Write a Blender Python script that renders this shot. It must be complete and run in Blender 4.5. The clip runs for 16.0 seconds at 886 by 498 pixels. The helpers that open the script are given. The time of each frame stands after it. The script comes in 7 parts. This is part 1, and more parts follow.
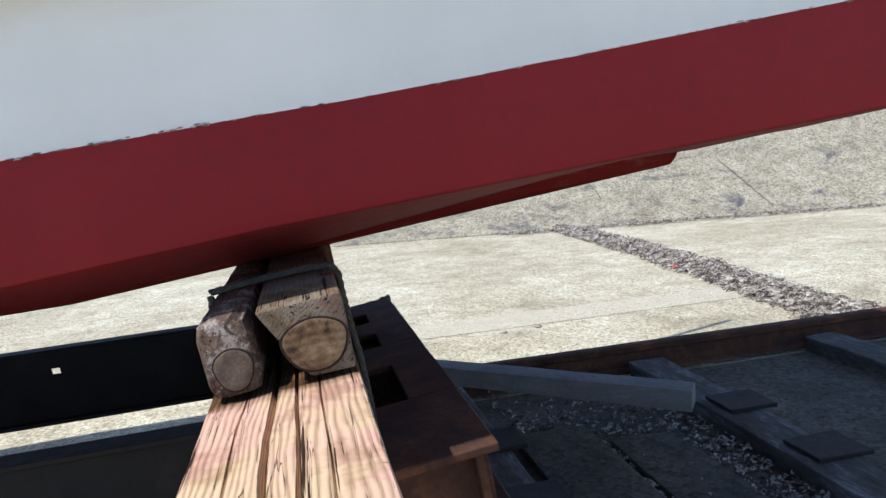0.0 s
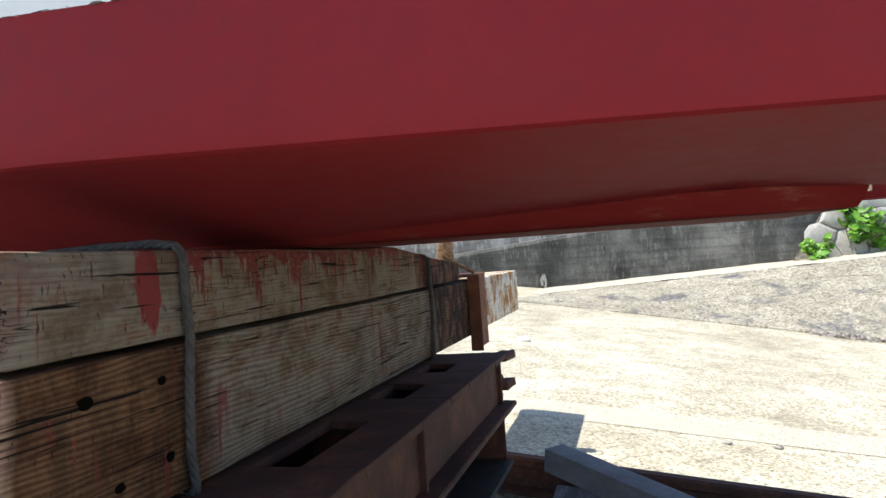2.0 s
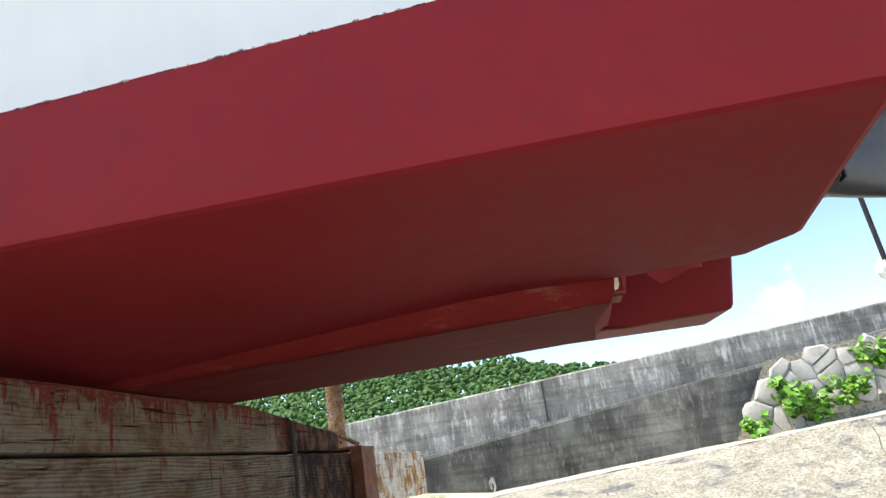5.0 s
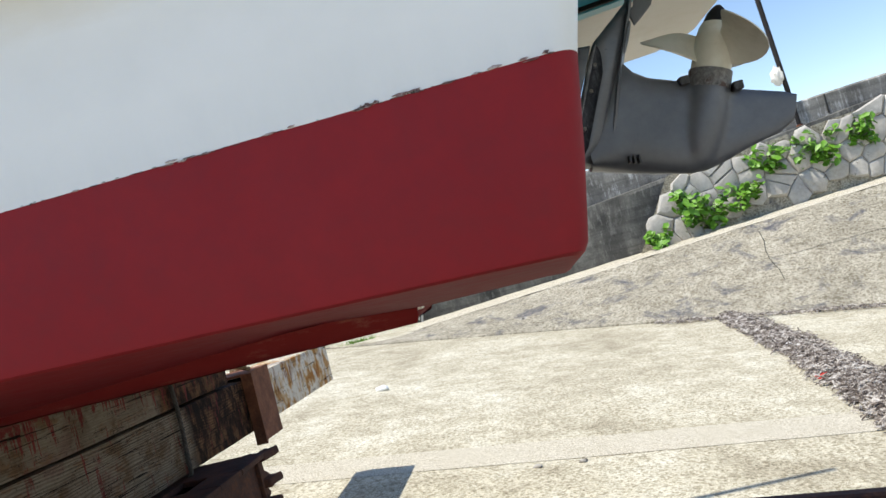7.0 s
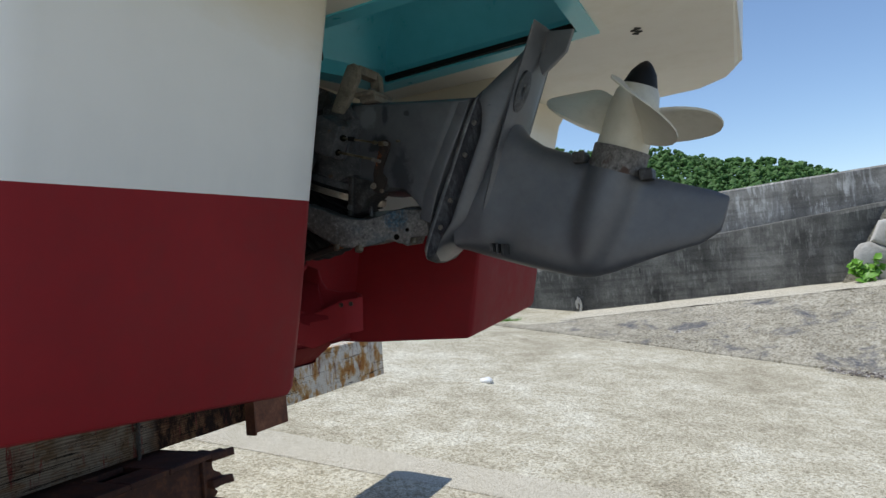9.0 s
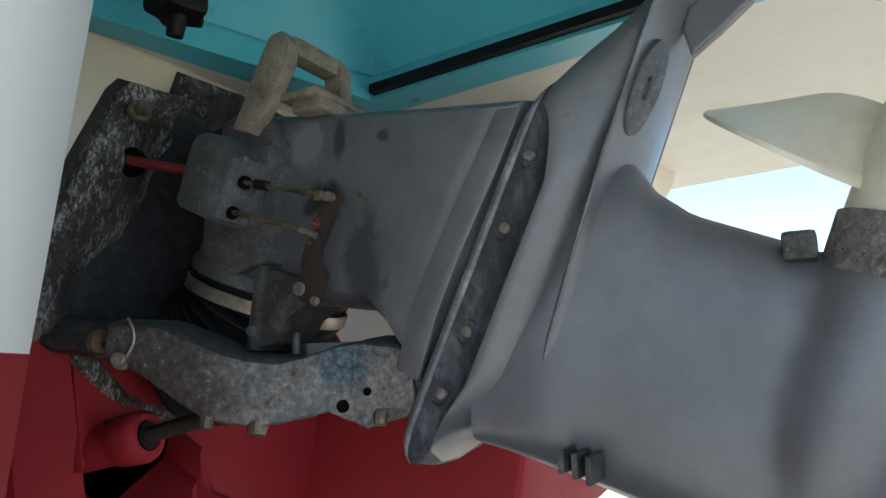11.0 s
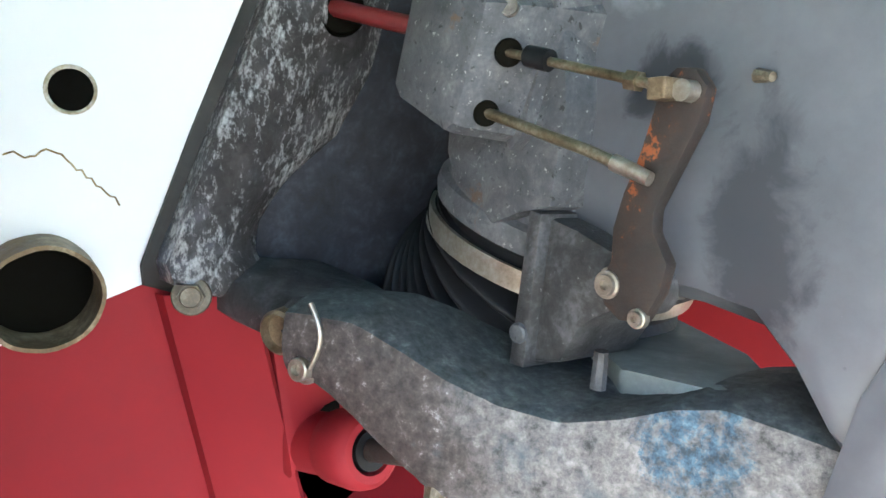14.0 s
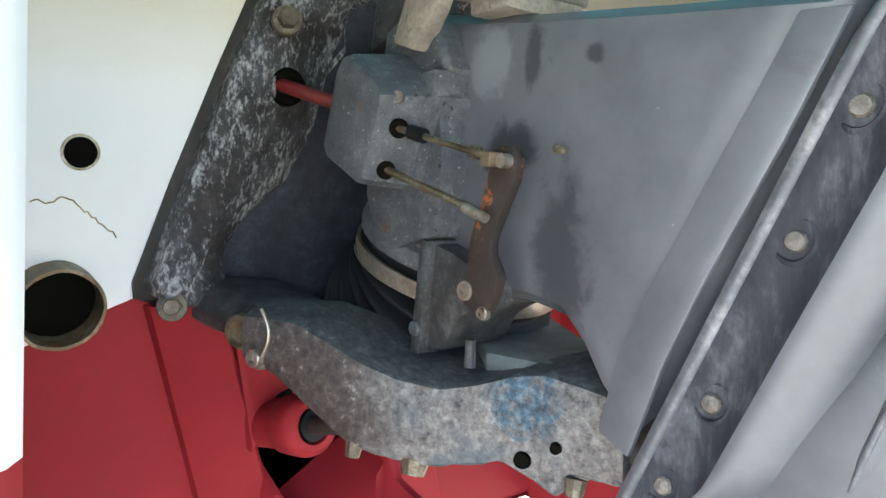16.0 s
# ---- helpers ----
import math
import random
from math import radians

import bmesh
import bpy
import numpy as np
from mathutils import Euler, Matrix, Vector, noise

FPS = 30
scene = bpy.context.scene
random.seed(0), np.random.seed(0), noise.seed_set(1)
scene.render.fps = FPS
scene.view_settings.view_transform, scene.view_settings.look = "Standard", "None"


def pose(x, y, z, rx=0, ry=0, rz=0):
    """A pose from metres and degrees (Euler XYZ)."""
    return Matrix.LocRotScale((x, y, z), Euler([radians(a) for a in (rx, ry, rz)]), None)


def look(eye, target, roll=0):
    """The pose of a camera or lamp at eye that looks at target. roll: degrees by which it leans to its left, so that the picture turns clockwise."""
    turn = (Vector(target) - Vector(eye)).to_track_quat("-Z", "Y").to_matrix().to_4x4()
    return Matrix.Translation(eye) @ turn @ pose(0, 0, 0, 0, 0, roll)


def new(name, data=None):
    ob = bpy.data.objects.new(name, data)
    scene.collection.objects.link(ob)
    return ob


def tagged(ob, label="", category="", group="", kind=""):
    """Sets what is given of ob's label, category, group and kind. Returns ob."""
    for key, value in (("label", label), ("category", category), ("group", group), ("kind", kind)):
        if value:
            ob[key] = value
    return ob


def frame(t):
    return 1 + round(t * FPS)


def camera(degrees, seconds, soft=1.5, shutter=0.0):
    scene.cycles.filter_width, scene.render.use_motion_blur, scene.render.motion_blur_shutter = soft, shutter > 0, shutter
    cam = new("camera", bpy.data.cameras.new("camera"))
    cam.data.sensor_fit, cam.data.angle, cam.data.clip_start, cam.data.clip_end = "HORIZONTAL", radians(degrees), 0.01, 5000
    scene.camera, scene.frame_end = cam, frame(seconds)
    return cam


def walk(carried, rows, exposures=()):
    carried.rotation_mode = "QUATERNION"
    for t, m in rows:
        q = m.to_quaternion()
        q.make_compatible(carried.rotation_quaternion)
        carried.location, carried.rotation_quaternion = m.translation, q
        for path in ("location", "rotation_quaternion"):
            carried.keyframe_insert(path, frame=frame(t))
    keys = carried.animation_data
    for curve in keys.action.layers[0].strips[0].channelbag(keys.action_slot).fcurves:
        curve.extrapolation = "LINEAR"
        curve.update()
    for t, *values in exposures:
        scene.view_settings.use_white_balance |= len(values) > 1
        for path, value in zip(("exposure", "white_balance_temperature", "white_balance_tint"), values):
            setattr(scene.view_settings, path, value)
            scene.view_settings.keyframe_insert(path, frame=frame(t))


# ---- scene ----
cam = camera(62.5, 16.0)
PATH = [
    (0, (0.079, 0.145, 1.592), (0.42, 2.096, 1.311), -12.2),
    (0.5, (0.324, 0.209, 1.556), (0.31, 2.189, 1.28), -7.3),
    (0.6, (0.384, 0.225, 1.546), (0.312, 2.205, 1.272), -7.2),
    (1, (0.558, 0.353, 1.528), (0.28, 2.323, 1.327), -5.5),
    (1.5, (0.742, 0.528, 1.472), (0.305, 2.476, 1.348), -5.7),
    (2, (0.834, 0.763, 1.331), (0.316, 2.695, 1.353), -3.8),
    (2.5, (0.881, 0.880, 1.136), (0.373, 2.800, 1.366), -2.3),
    (3, (0.976, 0.835, 1.069), (0.520, 2.737, 1.489), -4.0),
    (3.2, (1.018, 0.817, 1.087), (0.600, 2.719, 1.543), -4.6),
    (5.3, (1.168, 0.716, 1.082), (0.829, 2.602, 1.668), -9.2),
    (5.5, (1.116, 0.667, 1.161), (0.693, 2.541, 1.714), -8.7),
    (6, (1.139, 0.684, 1.217), (0.665, 2.565, 1.707), -6.8),
    (6.5, (1.277, 0.688, 1.384), (0.971, 2.652, 1.601), -11.5),
    (7, (1.544, 0.672, 1.474), (1.296, 2.656, 1.531), -14.5),
    (7.5, (1.847, 0.732, 1.493), (1.537, 2.708, 1.46), -17.4),
    (8, (2.128, 0.835, 1.521), (1.639, 2.774, 1.524), -13.9),
    (8.5, (2.289, 0.99, 1.553), (1.606, 2.87, 1.521), -12.0),
    (9, (2.322, 1.184, 1.591), (1.511, 3.011, 1.648), -4.7),
    (9.2, (2.303, 1.254, 1.59), (1.448, 3.06, 1.683), -3.2),
    (11.3, (2.011, 2.07, 1.761), (1.052, 3.796, 2.082), -1.2),
    (11.5, (2.017, 2.12, 1.801), (0.901, 3.753, 2.099), -1.4),
    (12, (2.012, 2.213, 1.87), (0.718, 3.733, 1.999), 1.8),
    (12.5, (1.886, 2.253, 1.886), (0.315, 3.491, 1.863), 3.7),
    (13, (1.822, 2.261, 1.904), (0.204, 3.435, 1.823), 2.8),
    (13.5, (1.804, 2.262, 1.879), (0.199, 3.448, 1.753), 3.4),
    (14, (1.799, 2.263, 1.825), (0.21, 3.46, 1.621), 1.6),
    (14.5, (1.82, 2.251, 1.805), (0.253, 3.473, 1.573), 0.4),
    (15, (1.885, 2.221, 1.809), (0.321, 3.449, 1.597), 1.8),
    (15.5, (1.928, 2.211, 1.801), (0.373, 3.453, 1.605), 1.9),
    (16, (1.942, 2.211, 1.84), (0.389, 3.461, 1.69), 1.0),
]
EXPOSURES = [(0.0, 0.45, 6450, 10), (1.5, 0.75, 6550, 10), (2.0, 0.95, 6750, 10), (2.5, 1.3, 6700, 10), (3.0, 1.65, 6700, 10), (5.5, 1.15, 6900, 10), (6.0, 1.3, 6900, 10), (6.5, 1.25, 6850, 10), (7.0, 0.6, 6800, 10), (7.4, 0.48, 6750, 10), (8.0, 0.28, 6500, 10), (9.2, 0.1, 6350, 10),
             (11.3, 1.9, 6350, 10), (12.0, 2.55, 6150, 10), (12.5, 3.2, 6100, 10), (13.5, 3.6, 6100, 10), (14.5, 3.85, 6450, 10), (15.0, 3.75, 6450, 10), (15.5, 3.5, 6450, 10), (16.0, 3.25, 6400, 10)]
walk(cam, [(t, look(eye, target, roll)) for t, eye, target, roll in PATH], EXPOSURES)

# ---- world, sun, exposure ----
SUN = Vector((0.375, 0.158, -1.0)).normalized()
CLOUD = (0.240, 0.963, 0.128)
world = bpy.data.worlds.new("world")
scene.world = world
world.use_nodes = True
nt = world.node_tree
sky = nt.nodes.new("ShaderNodeTexSky")
sky.sky_type = "NISHITA"
sky.sun_disc = False
sky.sun_elevation = math.asin(-SUN.z)
sky.sun_rotation = math.atan2(-SUN.x, -SUN.y)
sky.air_density, sky.dust_density, sky.ozone_density = 0.85, 0.15, 2.6
geo = nt.nodes.new("ShaderNodeTexCoord")
puff = nt.nodes.new("ShaderNodeTexNoise")
puff.inputs["Scale"].default_value, puff.inputs["Detail"].default_value, puff.inputs["Roughness"].default_value = 11.0, 9.0, 0.6
nt.links.new(geo.outputs["Generated"], puff.inputs["Vector"])
near = nt.nodes.new("ShaderNodeVectorMath")
near.operation = "DISTANCE"
near.inputs[1].default_value = CLOUD
nt.links.new(geo.outputs["Generated"], near.inputs[0])
fall = nt.nodes.new("ShaderNodeMapRange")
for i, v in enumerate((0.0, 0.14, 0.19, -0.36)):
    fall.inputs[1 + i].default_value = v
nt.links.new(near.outputs["Value"], fall.inputs[0])
dens = nt.nodes.new("ShaderNodeMath")
dens.operation = "ADD"
nt.links.new(puff.outputs[0], dens.inputs[0])
nt.links.new(fall.outputs[0], dens.inputs[1])
edge = nt.nodes.new("ShaderNodeMapRange")
for i, v in enumerate((0.57, 0.69, 0.0, 0.9)):
    edge.inputs[1 + i].default_value = v
nt.links.new(dens.outputs[0], edge.inputs[0])
blend = nt.nodes.new("ShaderNodeMix")
blend.data_type = "RGBA"
blend.inputs[7].default_value = (4.0, 4.2, 4.5, 1)
nt.links.new(edge.outputs[0], blend.inputs[0])
nt.links.new(sky.outputs[0], blend.inputs[6])
nt.links.new(blend.outputs[2], nt.nodes["Background"].inputs[0])
nt.nodes["Background"].inputs[1].default_value = 0.14
lamp = bpy.data.lights.new("sun", "SUN")
lamp.energy, lamp.angle, lamp.color = 3.6, radians(0.53), (1.0, 0.965, 0.9)
sun = new("sun", lamp)
sun.rotation_mode = "QUATERNION"
sun.rotation_quaternion = SUN.to_track_quat("-Z", "Y")


# ---- materials ----
def material(name):
    m = bpy.data.materials.new(name)
    m.use_nodes = True
    return m, m.node_tree, m.node_tree.nodes["Principled BSDF"]


def node(t, kind, **values):
    n = t.nodes.new(kind)
    for key, value in values.items():
        n.inputs[key.replace("_", " ")].default_value = value
    return n


def ramp(t, fac, stops):
    r = t.nodes.new("ShaderNodeValToRGB")
    while len(r.color_ramp.elements) < len(stops):
        r.color_ramp.elements.new(0.5)
    for e, (p, c) in zip(r.color_ramp.elements, stops):
        e.position = p
        e.color = (*c, 1) if len(c) == 3 else c
    t.links.new(fac, r.inputs[0])
    return r.outputs[0]


def coords(t, scale=(1, 1, 1), rand=False, turn=(0, 0, 0)):
    c = t.nodes.new("ShaderNodeTexCoord")
    m = node(t, "ShaderNodeMapping", Scale=scale, Rotation=[radians(a) for a in turn])
    t.links.new(c.outputs["Object"], m.inputs[0])
    if rand:
        o = t.nodes.new("ShaderNodeObjectInfo")
        v = node(t, "ShaderNodeVectorMath")
        v.operation = "SCALE"
        v.inputs[0].default_value = (7.3, 5.1, 3.7)
        t.links.new(o.outputs["Random"], v.inputs["Scale"])
        t.links.new(v.outputs[0], m.inputs["Location"])
    return m.outputs[0]


def noise_tex(t, vec, scale, detail=6, rough=0.6, distort=0.0):
    n = node(t, "ShaderNodeTexNoise", Scale=scale, Detail=detail, Roughness=rough, Distortion=distort)
    t.links.new(vec, n.inputs["Vector"])
    return n.outputs[0]


def mix(t, fac, a, b, mode="MIX"):
    n = t.nodes.new("ShaderNodeMix")
    n.data_type, n.blend_type = "RGBA", mode
    for sock, value in ((n.inputs[0], fac), (n.inputs[6], a), (n.inputs[7], b)):
        if isinstance(value, (int, float)):
            sock.default_value = value
        elif isinstance(value, tuple):
            sock.default_value = (*value, 1)
        else:
            t.links.new(value, sock)
    return n.outputs[2]


def bump(t, bsdf, height, strength=0.3, distance=0.004):
    b = node(t, "ShaderNodeBump", Strength=strength, Distance=distance)
    t.links.new(height, b.inputs["Height"])
    t.links.new(b.outputs[0], bsdf.inputs["Normal"])


def mottled(name, stops, scale, rough=(0.5, 0.8), metal=0.0, relief=0.3, depth=0.003, fine=6.0, stretch=(1, 1, 1), rand=False, spots=None, turn=(0, 0, 0)):
    """Noise colour at two scales, roughness range, fine relief; spots: (scale, threshold, colour)."""
    m, t, b = material(name)
    vec = coords(t, stretch, rand, turn)
    big = noise_tex(t, vec, scale, 5, 0.6, 0.4)
    small = noise_tex(t, vec, scale * fine, 8, 0.7)
    both = t.nodes.new("ShaderNodeMath")
    both.operation = "MULTIPLY_ADD"
    t.links.new(small, both.inputs[0])
    both.inputs[1].default_value = 0.45
    half = t.nodes.new("ShaderNodeMath")
    half.operation = "MULTIPLY"
    half.inputs[1].default_value = 0.55
    t.links.new(big, half.inputs[0])
    t.links.new(half.outputs[0], both.inputs[2])
    col = ramp(t, both.outputs[0], stops)
    if spots:
        for sc, th, c in spots:
            mask = ramp(t, noise_tex(t, vec, sc, 6, 0.65, 0.3), [(th, (0, 0, 0)), (min(0.999, th + 0.05), (1, 1, 1))])
            col = mix(t, mask, col, c)
    t.links.new(col, b.inputs["Base Color"])
    r = node(t, "ShaderNodeMapRange", To_Min=rough[0], To_Max=rough[1])
    r.inputs[1].default_value, r.inputs[2].default_value = 0.3, 0.7
    t.links.new(small, r.inputs[0])
    t.links.new(r.outputs[0], b.inputs["Roughness"])
    b.inputs["Metallic"].default_value = metal
    bump(t, b, both.outputs[0], relief, depth)
    return m


WHITE = mottled("white_gelcoat", [(0.3, (0.70, 0.70, 0.66)), (0.5, (0.80, 0.80, 0.77)), (0.7, (0.84, 0.84, 0.82))], 2.2, (0.28, 0.42), relief=0.04, depth=0.002)


def hull_white():
    m, t, b = material("white_gelcoat_stained")
    vec = coords(t)
    base = ramp(t, noise_tex(t, vec, 2.0, 6, 0.6), [(0.3, (0.74, 0.745, 0.73)), (0.55, (0.81, 0.81, 0.795)), (0.75, (0.84, 0.84, 0.83))])
    sep = t.nodes.new("ShaderNodeSeparateXYZ")
    t.links.new(vec, sep.inputs[0])
    band = t.nodes.new("ShaderNodeMath")
    band.operation = "MULTIPLY_ADD"
    t.links.new(noise_tex(t, coords(t, (1.2, 1.2, 4)), 2.0, 6, 0.65), band.inputs[0])
    band.inputs[1].default_value = 0.12
    t.links.new(sep.outputs["Z"], band.inputs[2])
    lift = node(t, "ShaderNodeMapRange")
    for i, v in enumerate((1.985, 2.075, 0.0, 0.75)):
        lift.inputs[1 + i].default_value = v
    t.links.new(band.outputs[0], lift.inputs[0])
    col = mix(t, lift.outputs[0], base, (0.62, 0.53, 0.36))
    low = node(t, "ShaderNodeMapRange")
    for i, v in enumerate((1.73, 1.80, 0.30, 0.0)):
        low.inputs[1 + i].default_value = v
    t.links.new(sep.outputs["Z"], low.inputs[0])
    col = mix(t, low.outputs[0], col, mix(t, noise_tex(t, coords(t, (6, 6, 1.5)), 3, 6, 0.7), (0.45, 0.50, 0.54), (0.80, 0.80, 0.79)))
    t.links.new(col, b.inputs["Base Color"])
    b.inputs["Roughness"].default_value = 0.4
    bump(t, b, noise_tex(t, vec, 3.0, 3), 0.04, 0.002)
    return m


HULL_WHITE = hull_white()
CREAM = mottled("cream_gelcoat", [(0.3, (0.72, 0.68, 0.57)), (0.5, (0.81, 0.78, 0.70)), (0.7, (0.85, 0.83, 0.76))], 3.0, (0.35, 0.5), relief=0.05, depth=0.002)
RED = mottled("red_antifouling", [(0.3, (0.185, 0.0080, 0.013)), (0.5, (0.232, 0.0110, 0.0165)), (0.7, (0.275, 0.017, 0.022))], 1.6, (0.62, 0.8), relief=0.12, depth=0.002, fine=14)
RED.node_tree.nodes["Principled BSDF"].inputs["Specular IOR Level"].default_value = 0.3
RED_WORN = mottled("worn_red_keel", [(0.35, (0.155, 0.010, 0.011)), (0.56, (0.185, 0.018, 0.017)), (0.66, (0.25, 0.085, 0.062))], 5.0, (0.75, 0.9), relief=0.25, stretch=(0.6, 2, 1))
RED_WORN.node_tree.nodes["Principled BSDF"].inputs["Specular IOR Level"].default_value = 0.16
TEAL = mottled("teal_paint", [(0.3, (0.085, 0.44, 0.55)), (0.5, (0.105, 0.52, 0.64)), (0.7, (0.13, 0.58, 0.70))], 3.0, (0.25, 0.4), relief=0.03)
BLACK = mottled("black_rubber", [(0.3, (0.004, 0.004, 0.005)), (0.6, (0.009, 0.009, 0.010)), (0.8, (0.02, 0.02, 0.02))], 30, (0.4, 0.65), relief=0.1)
SEALANT = mottled("dark_sealant", [(0.3, (0.01, 0.01, 0.01)), (0.6, (0.035, 0.033, 0.03)), (0.8, (0.08, 0.075, 0.06))], 40, (0.6, 0.85), relief=0.6)
DRIVE = mottled("blue_grey_drive_paint", [(0.3, (0.075, 0.080, 0.092)), (0.5, (0.118, 0.124, 0.140)), (0.7, (0.160, 0.166, 0.184))], 3.5, (0.30, 0.48), 0.25, 0.1, 0.0015, 7,
                spots=[(7.0, 0.655, (0.090, 0.096, 0.110)), (19.0, 0.70, (0.040, 0.043, 0.052)), (45.0, 0.72, (0.09, 0.095, 0.105)), (140.0, 0.705, (0.26, 0.27, 0.28))])
ALU_PALE = mottled("pale_corroded_aluminium", [(0.34, (0.05, 0.047, 0.045)), (0.45, (0.13, 0.124, 0.12)), (0.56, (0.22, 0.213, 0.21)), (0.70, (0.38, 0.365, 0.36))], 120, (0.45, 0.7), 0.25, 1.0, 0.004, 5,
                   spots=[(9.0, 0.60, (0.03, 0.12, 0.21)), (15.0, 0.58, (0.09, 0.055, 0.045)), (60.0, 0.62, (0.36, 0.345, 0.34)), (26.0, 0.62, (0.03, 0.03, 0.032)), (330.0, 0.60, (0.30, 0.288, 0.28)), (170.0, 0.60, (0.075, 0.070, 0.068))])
STEEL = mottled("stainless_steel", [(0.3, (0.16, 0.12, 0.085)), (0.5, (0.34, 0.30, 0.25)), (0.7, (0.52, 0.49, 0.44))], 55, (0.3, 0.5), 0.85, 0.1)
RUSTY_LEVER = mottled("rusty_painted_steel", [(0.35, (0.009, 0.007, 0.006)), (0.50, (0.024, 0.015, 0.012)), (0.555, (0.038, 0.020, 0.013)), (0.585, (0.24, 0.065, 0.018))], 40, (0.6, 0.85), 0.1, 0.5)
RUST = mottled("rusted_steel", [(0.3, (0.020, 0.010, 0.008)), (0.5, (0.075, 0.030, 0.019)), (0.64, (0.17, 0.065, 0.032)), (0.75, (0.26, 0.12, 0.06))], 7, (0.75, 0.95), 0.15, 0.8, 0.006, 8)
RUST_BRIGHT = mottled("orange_rust", [(0.3, (0.07, 0.025, 0.015)), (0.5, (0.17, 0.065, 0.035)), (0.7, (0.32, 0.14, 0.07))], 14, (0.75, 0.95), 0.1, 0.6)
DARK_STEEL = mottled("dark_painted_steel", [(0.3, (0.008, 0.007, 0.007)), (0.55, (0.022, 0.017, 0.015)), (0.72, (0.06, 0.034, 0.024))], 6, (0.6, 0.85), 0.2, 0.5, 0.004)
PROP = mottled("cream_propeller_coating", [(0.3, (0.44, 0.40, 0.32)), (0.5, (0.60, 0.57, 0.48)), (0.7, (0.68, 0.65, 0.57))], 6, (0.3, 0.5), 0.1, 0.08)
ROPE = mottled("grey_rope", [(0.3, (0.028, 0.024, 0.021)), (0.6, (0.095, 0.084, 0.074))], 60, (0.8, 0.95), relief=0.8)
LEAF = mottled("leaf", [(0.3, (0.06, 0.17, 0.012)), (0.5, (0.12, 0.29, 0.02)), (0.7, (0.19, 0.37, 0.035))], 5, (0.4, 0.6), relief=0.1, rand=True)
WOODS = mottled("far_trees", [(0.3, (0.020, 0.060, 0.010)), (0.5, (0.045, 0.115, 0.018)), (0.7, (0.085, 0.175, 0.03))], 0.5, (0.6, 0.9), relief=0.5, depth=0.2)


def wood(name, stops, paint=None, along=(14, 1.1, 14), ring=0.35):
    """Sawn timber with its grain along y; paint: (colour, threshold) of worn remains."""
    m, t, b = material(name)
    vec = coords(t, (1, 1, 1), True)
    grain = coords(t, along, True)
    g1 = noise_tex(t, grain, 3.0, 8, 0.65, 1.6)
    wave = node(t, "ShaderNodeTexWave", Scale=2.6, Distortion=7.0, Detail=4.0)
    wave.inputs["Detail Scale"].default_value = 0.8
    wave.bands_direction = "X"
    t.links.new(grain, wave.inputs["Vector"])
    both = mix(t, ring, g1, wave.outputs[0])
    col = ramp(t, both, stops)
    stain = ramp(t, noise_tex(t, vec, 5.0, 5), [(0.42, (0.55, 0.48, 0.42)), (0.62, (1, 1, 1))])
    col = mix(t, 0.8, col, stain, "MULTIPLY")
    if paint:
        c, th = paint
        mask = ramp(t, noise_tex(t, coords(t, (8, 5, 3.5), True), 2.6, 9, 0.75), [(th, (0, 0, 0)), (th + 0.04, (1, 1, 1))])
        col = mix(t, mask, col, c)
    flake = ramp(t, noise_tex(t, coords(t, (7, 3, 7), True), 2.0, 11, 0.82), [(0.52, (0, 0, 0)), (0.56, (1, 1, 1))])
    col = mix(t, mix(t, 0.35, flake, (0, 0, 0)), col, (0.44, 0.40, 0.365))
    crack = ramp(t, noise_tex(t, coords(t, (75, 1.9, 75), True), 2.2, 5, 0.65, 0.8), [(0.395, (0.07, 0.05, 0.04)), (0.415, (1, 1, 1))])
    split = ramp(t, noise_tex(t, coords(t, (16, 16, 5), True), 3.0, 6, 0.7), [(0.33, (0.30, 0.24, 0.20)), (0.37, (1, 1, 1))])
    rift = ramp(t, noise_tex(t, coords(t, (11, 0.45, 11), True), 2.6, 5, 0.6, 1.4), [(0.36, (0.16, 0.10, 0.07)), (0.41, (1, 1, 1))])
    gold = ramp(t, noise_tex(t, coords(t, (2.5, 0.8, 2.5), True), 2.0, 4, 0.6), [(0.45, (1, 1, 1)), (0.62, (1.05, 0.86, 0.60))])
    col = mix(t, 0.9, mix(t, 0.85, col, gold, "MULTIPLY"), rift, "MULTIPLY")
    col = mix(t, 0.8, col, split, "MULTIPLY")
    col = mix(t, 1.0, col, crack, "MULTIPLY")
    t.links.new(col, b.inputs["Base Color"])
    b.inputs["Roughness"].default_value = 0.88
    bump(t, b, both, 0.8, 0.006)
    return m


WOOD_PALE = wood("weathered_pale_timber", [(0.28, (0.075, 0.034, 0.016)), (0.42, (0.22, 0.122, 0.062)), (0.56, (0.39, 0.262, 0.152)), (0.72, (0.54, 0.42, 0.29))], ((0.34, 0.13, 0.105), 0.60), (44, 1.3, 44), 0.10)
SLEEPER = mottled("weathered_sleeper", [(0.36, (0.022, 0.019, 0.017)), (0.5, (0.075, 0.068, 0.062)), (0.58, (0.16, 0.16, 0.165)), (0.68, (0.36, 0.37, 0.38))], 3.5, (0.85, 0.95), relief=0.8, depth=0.008, stretch=(3, 0.7, 3))


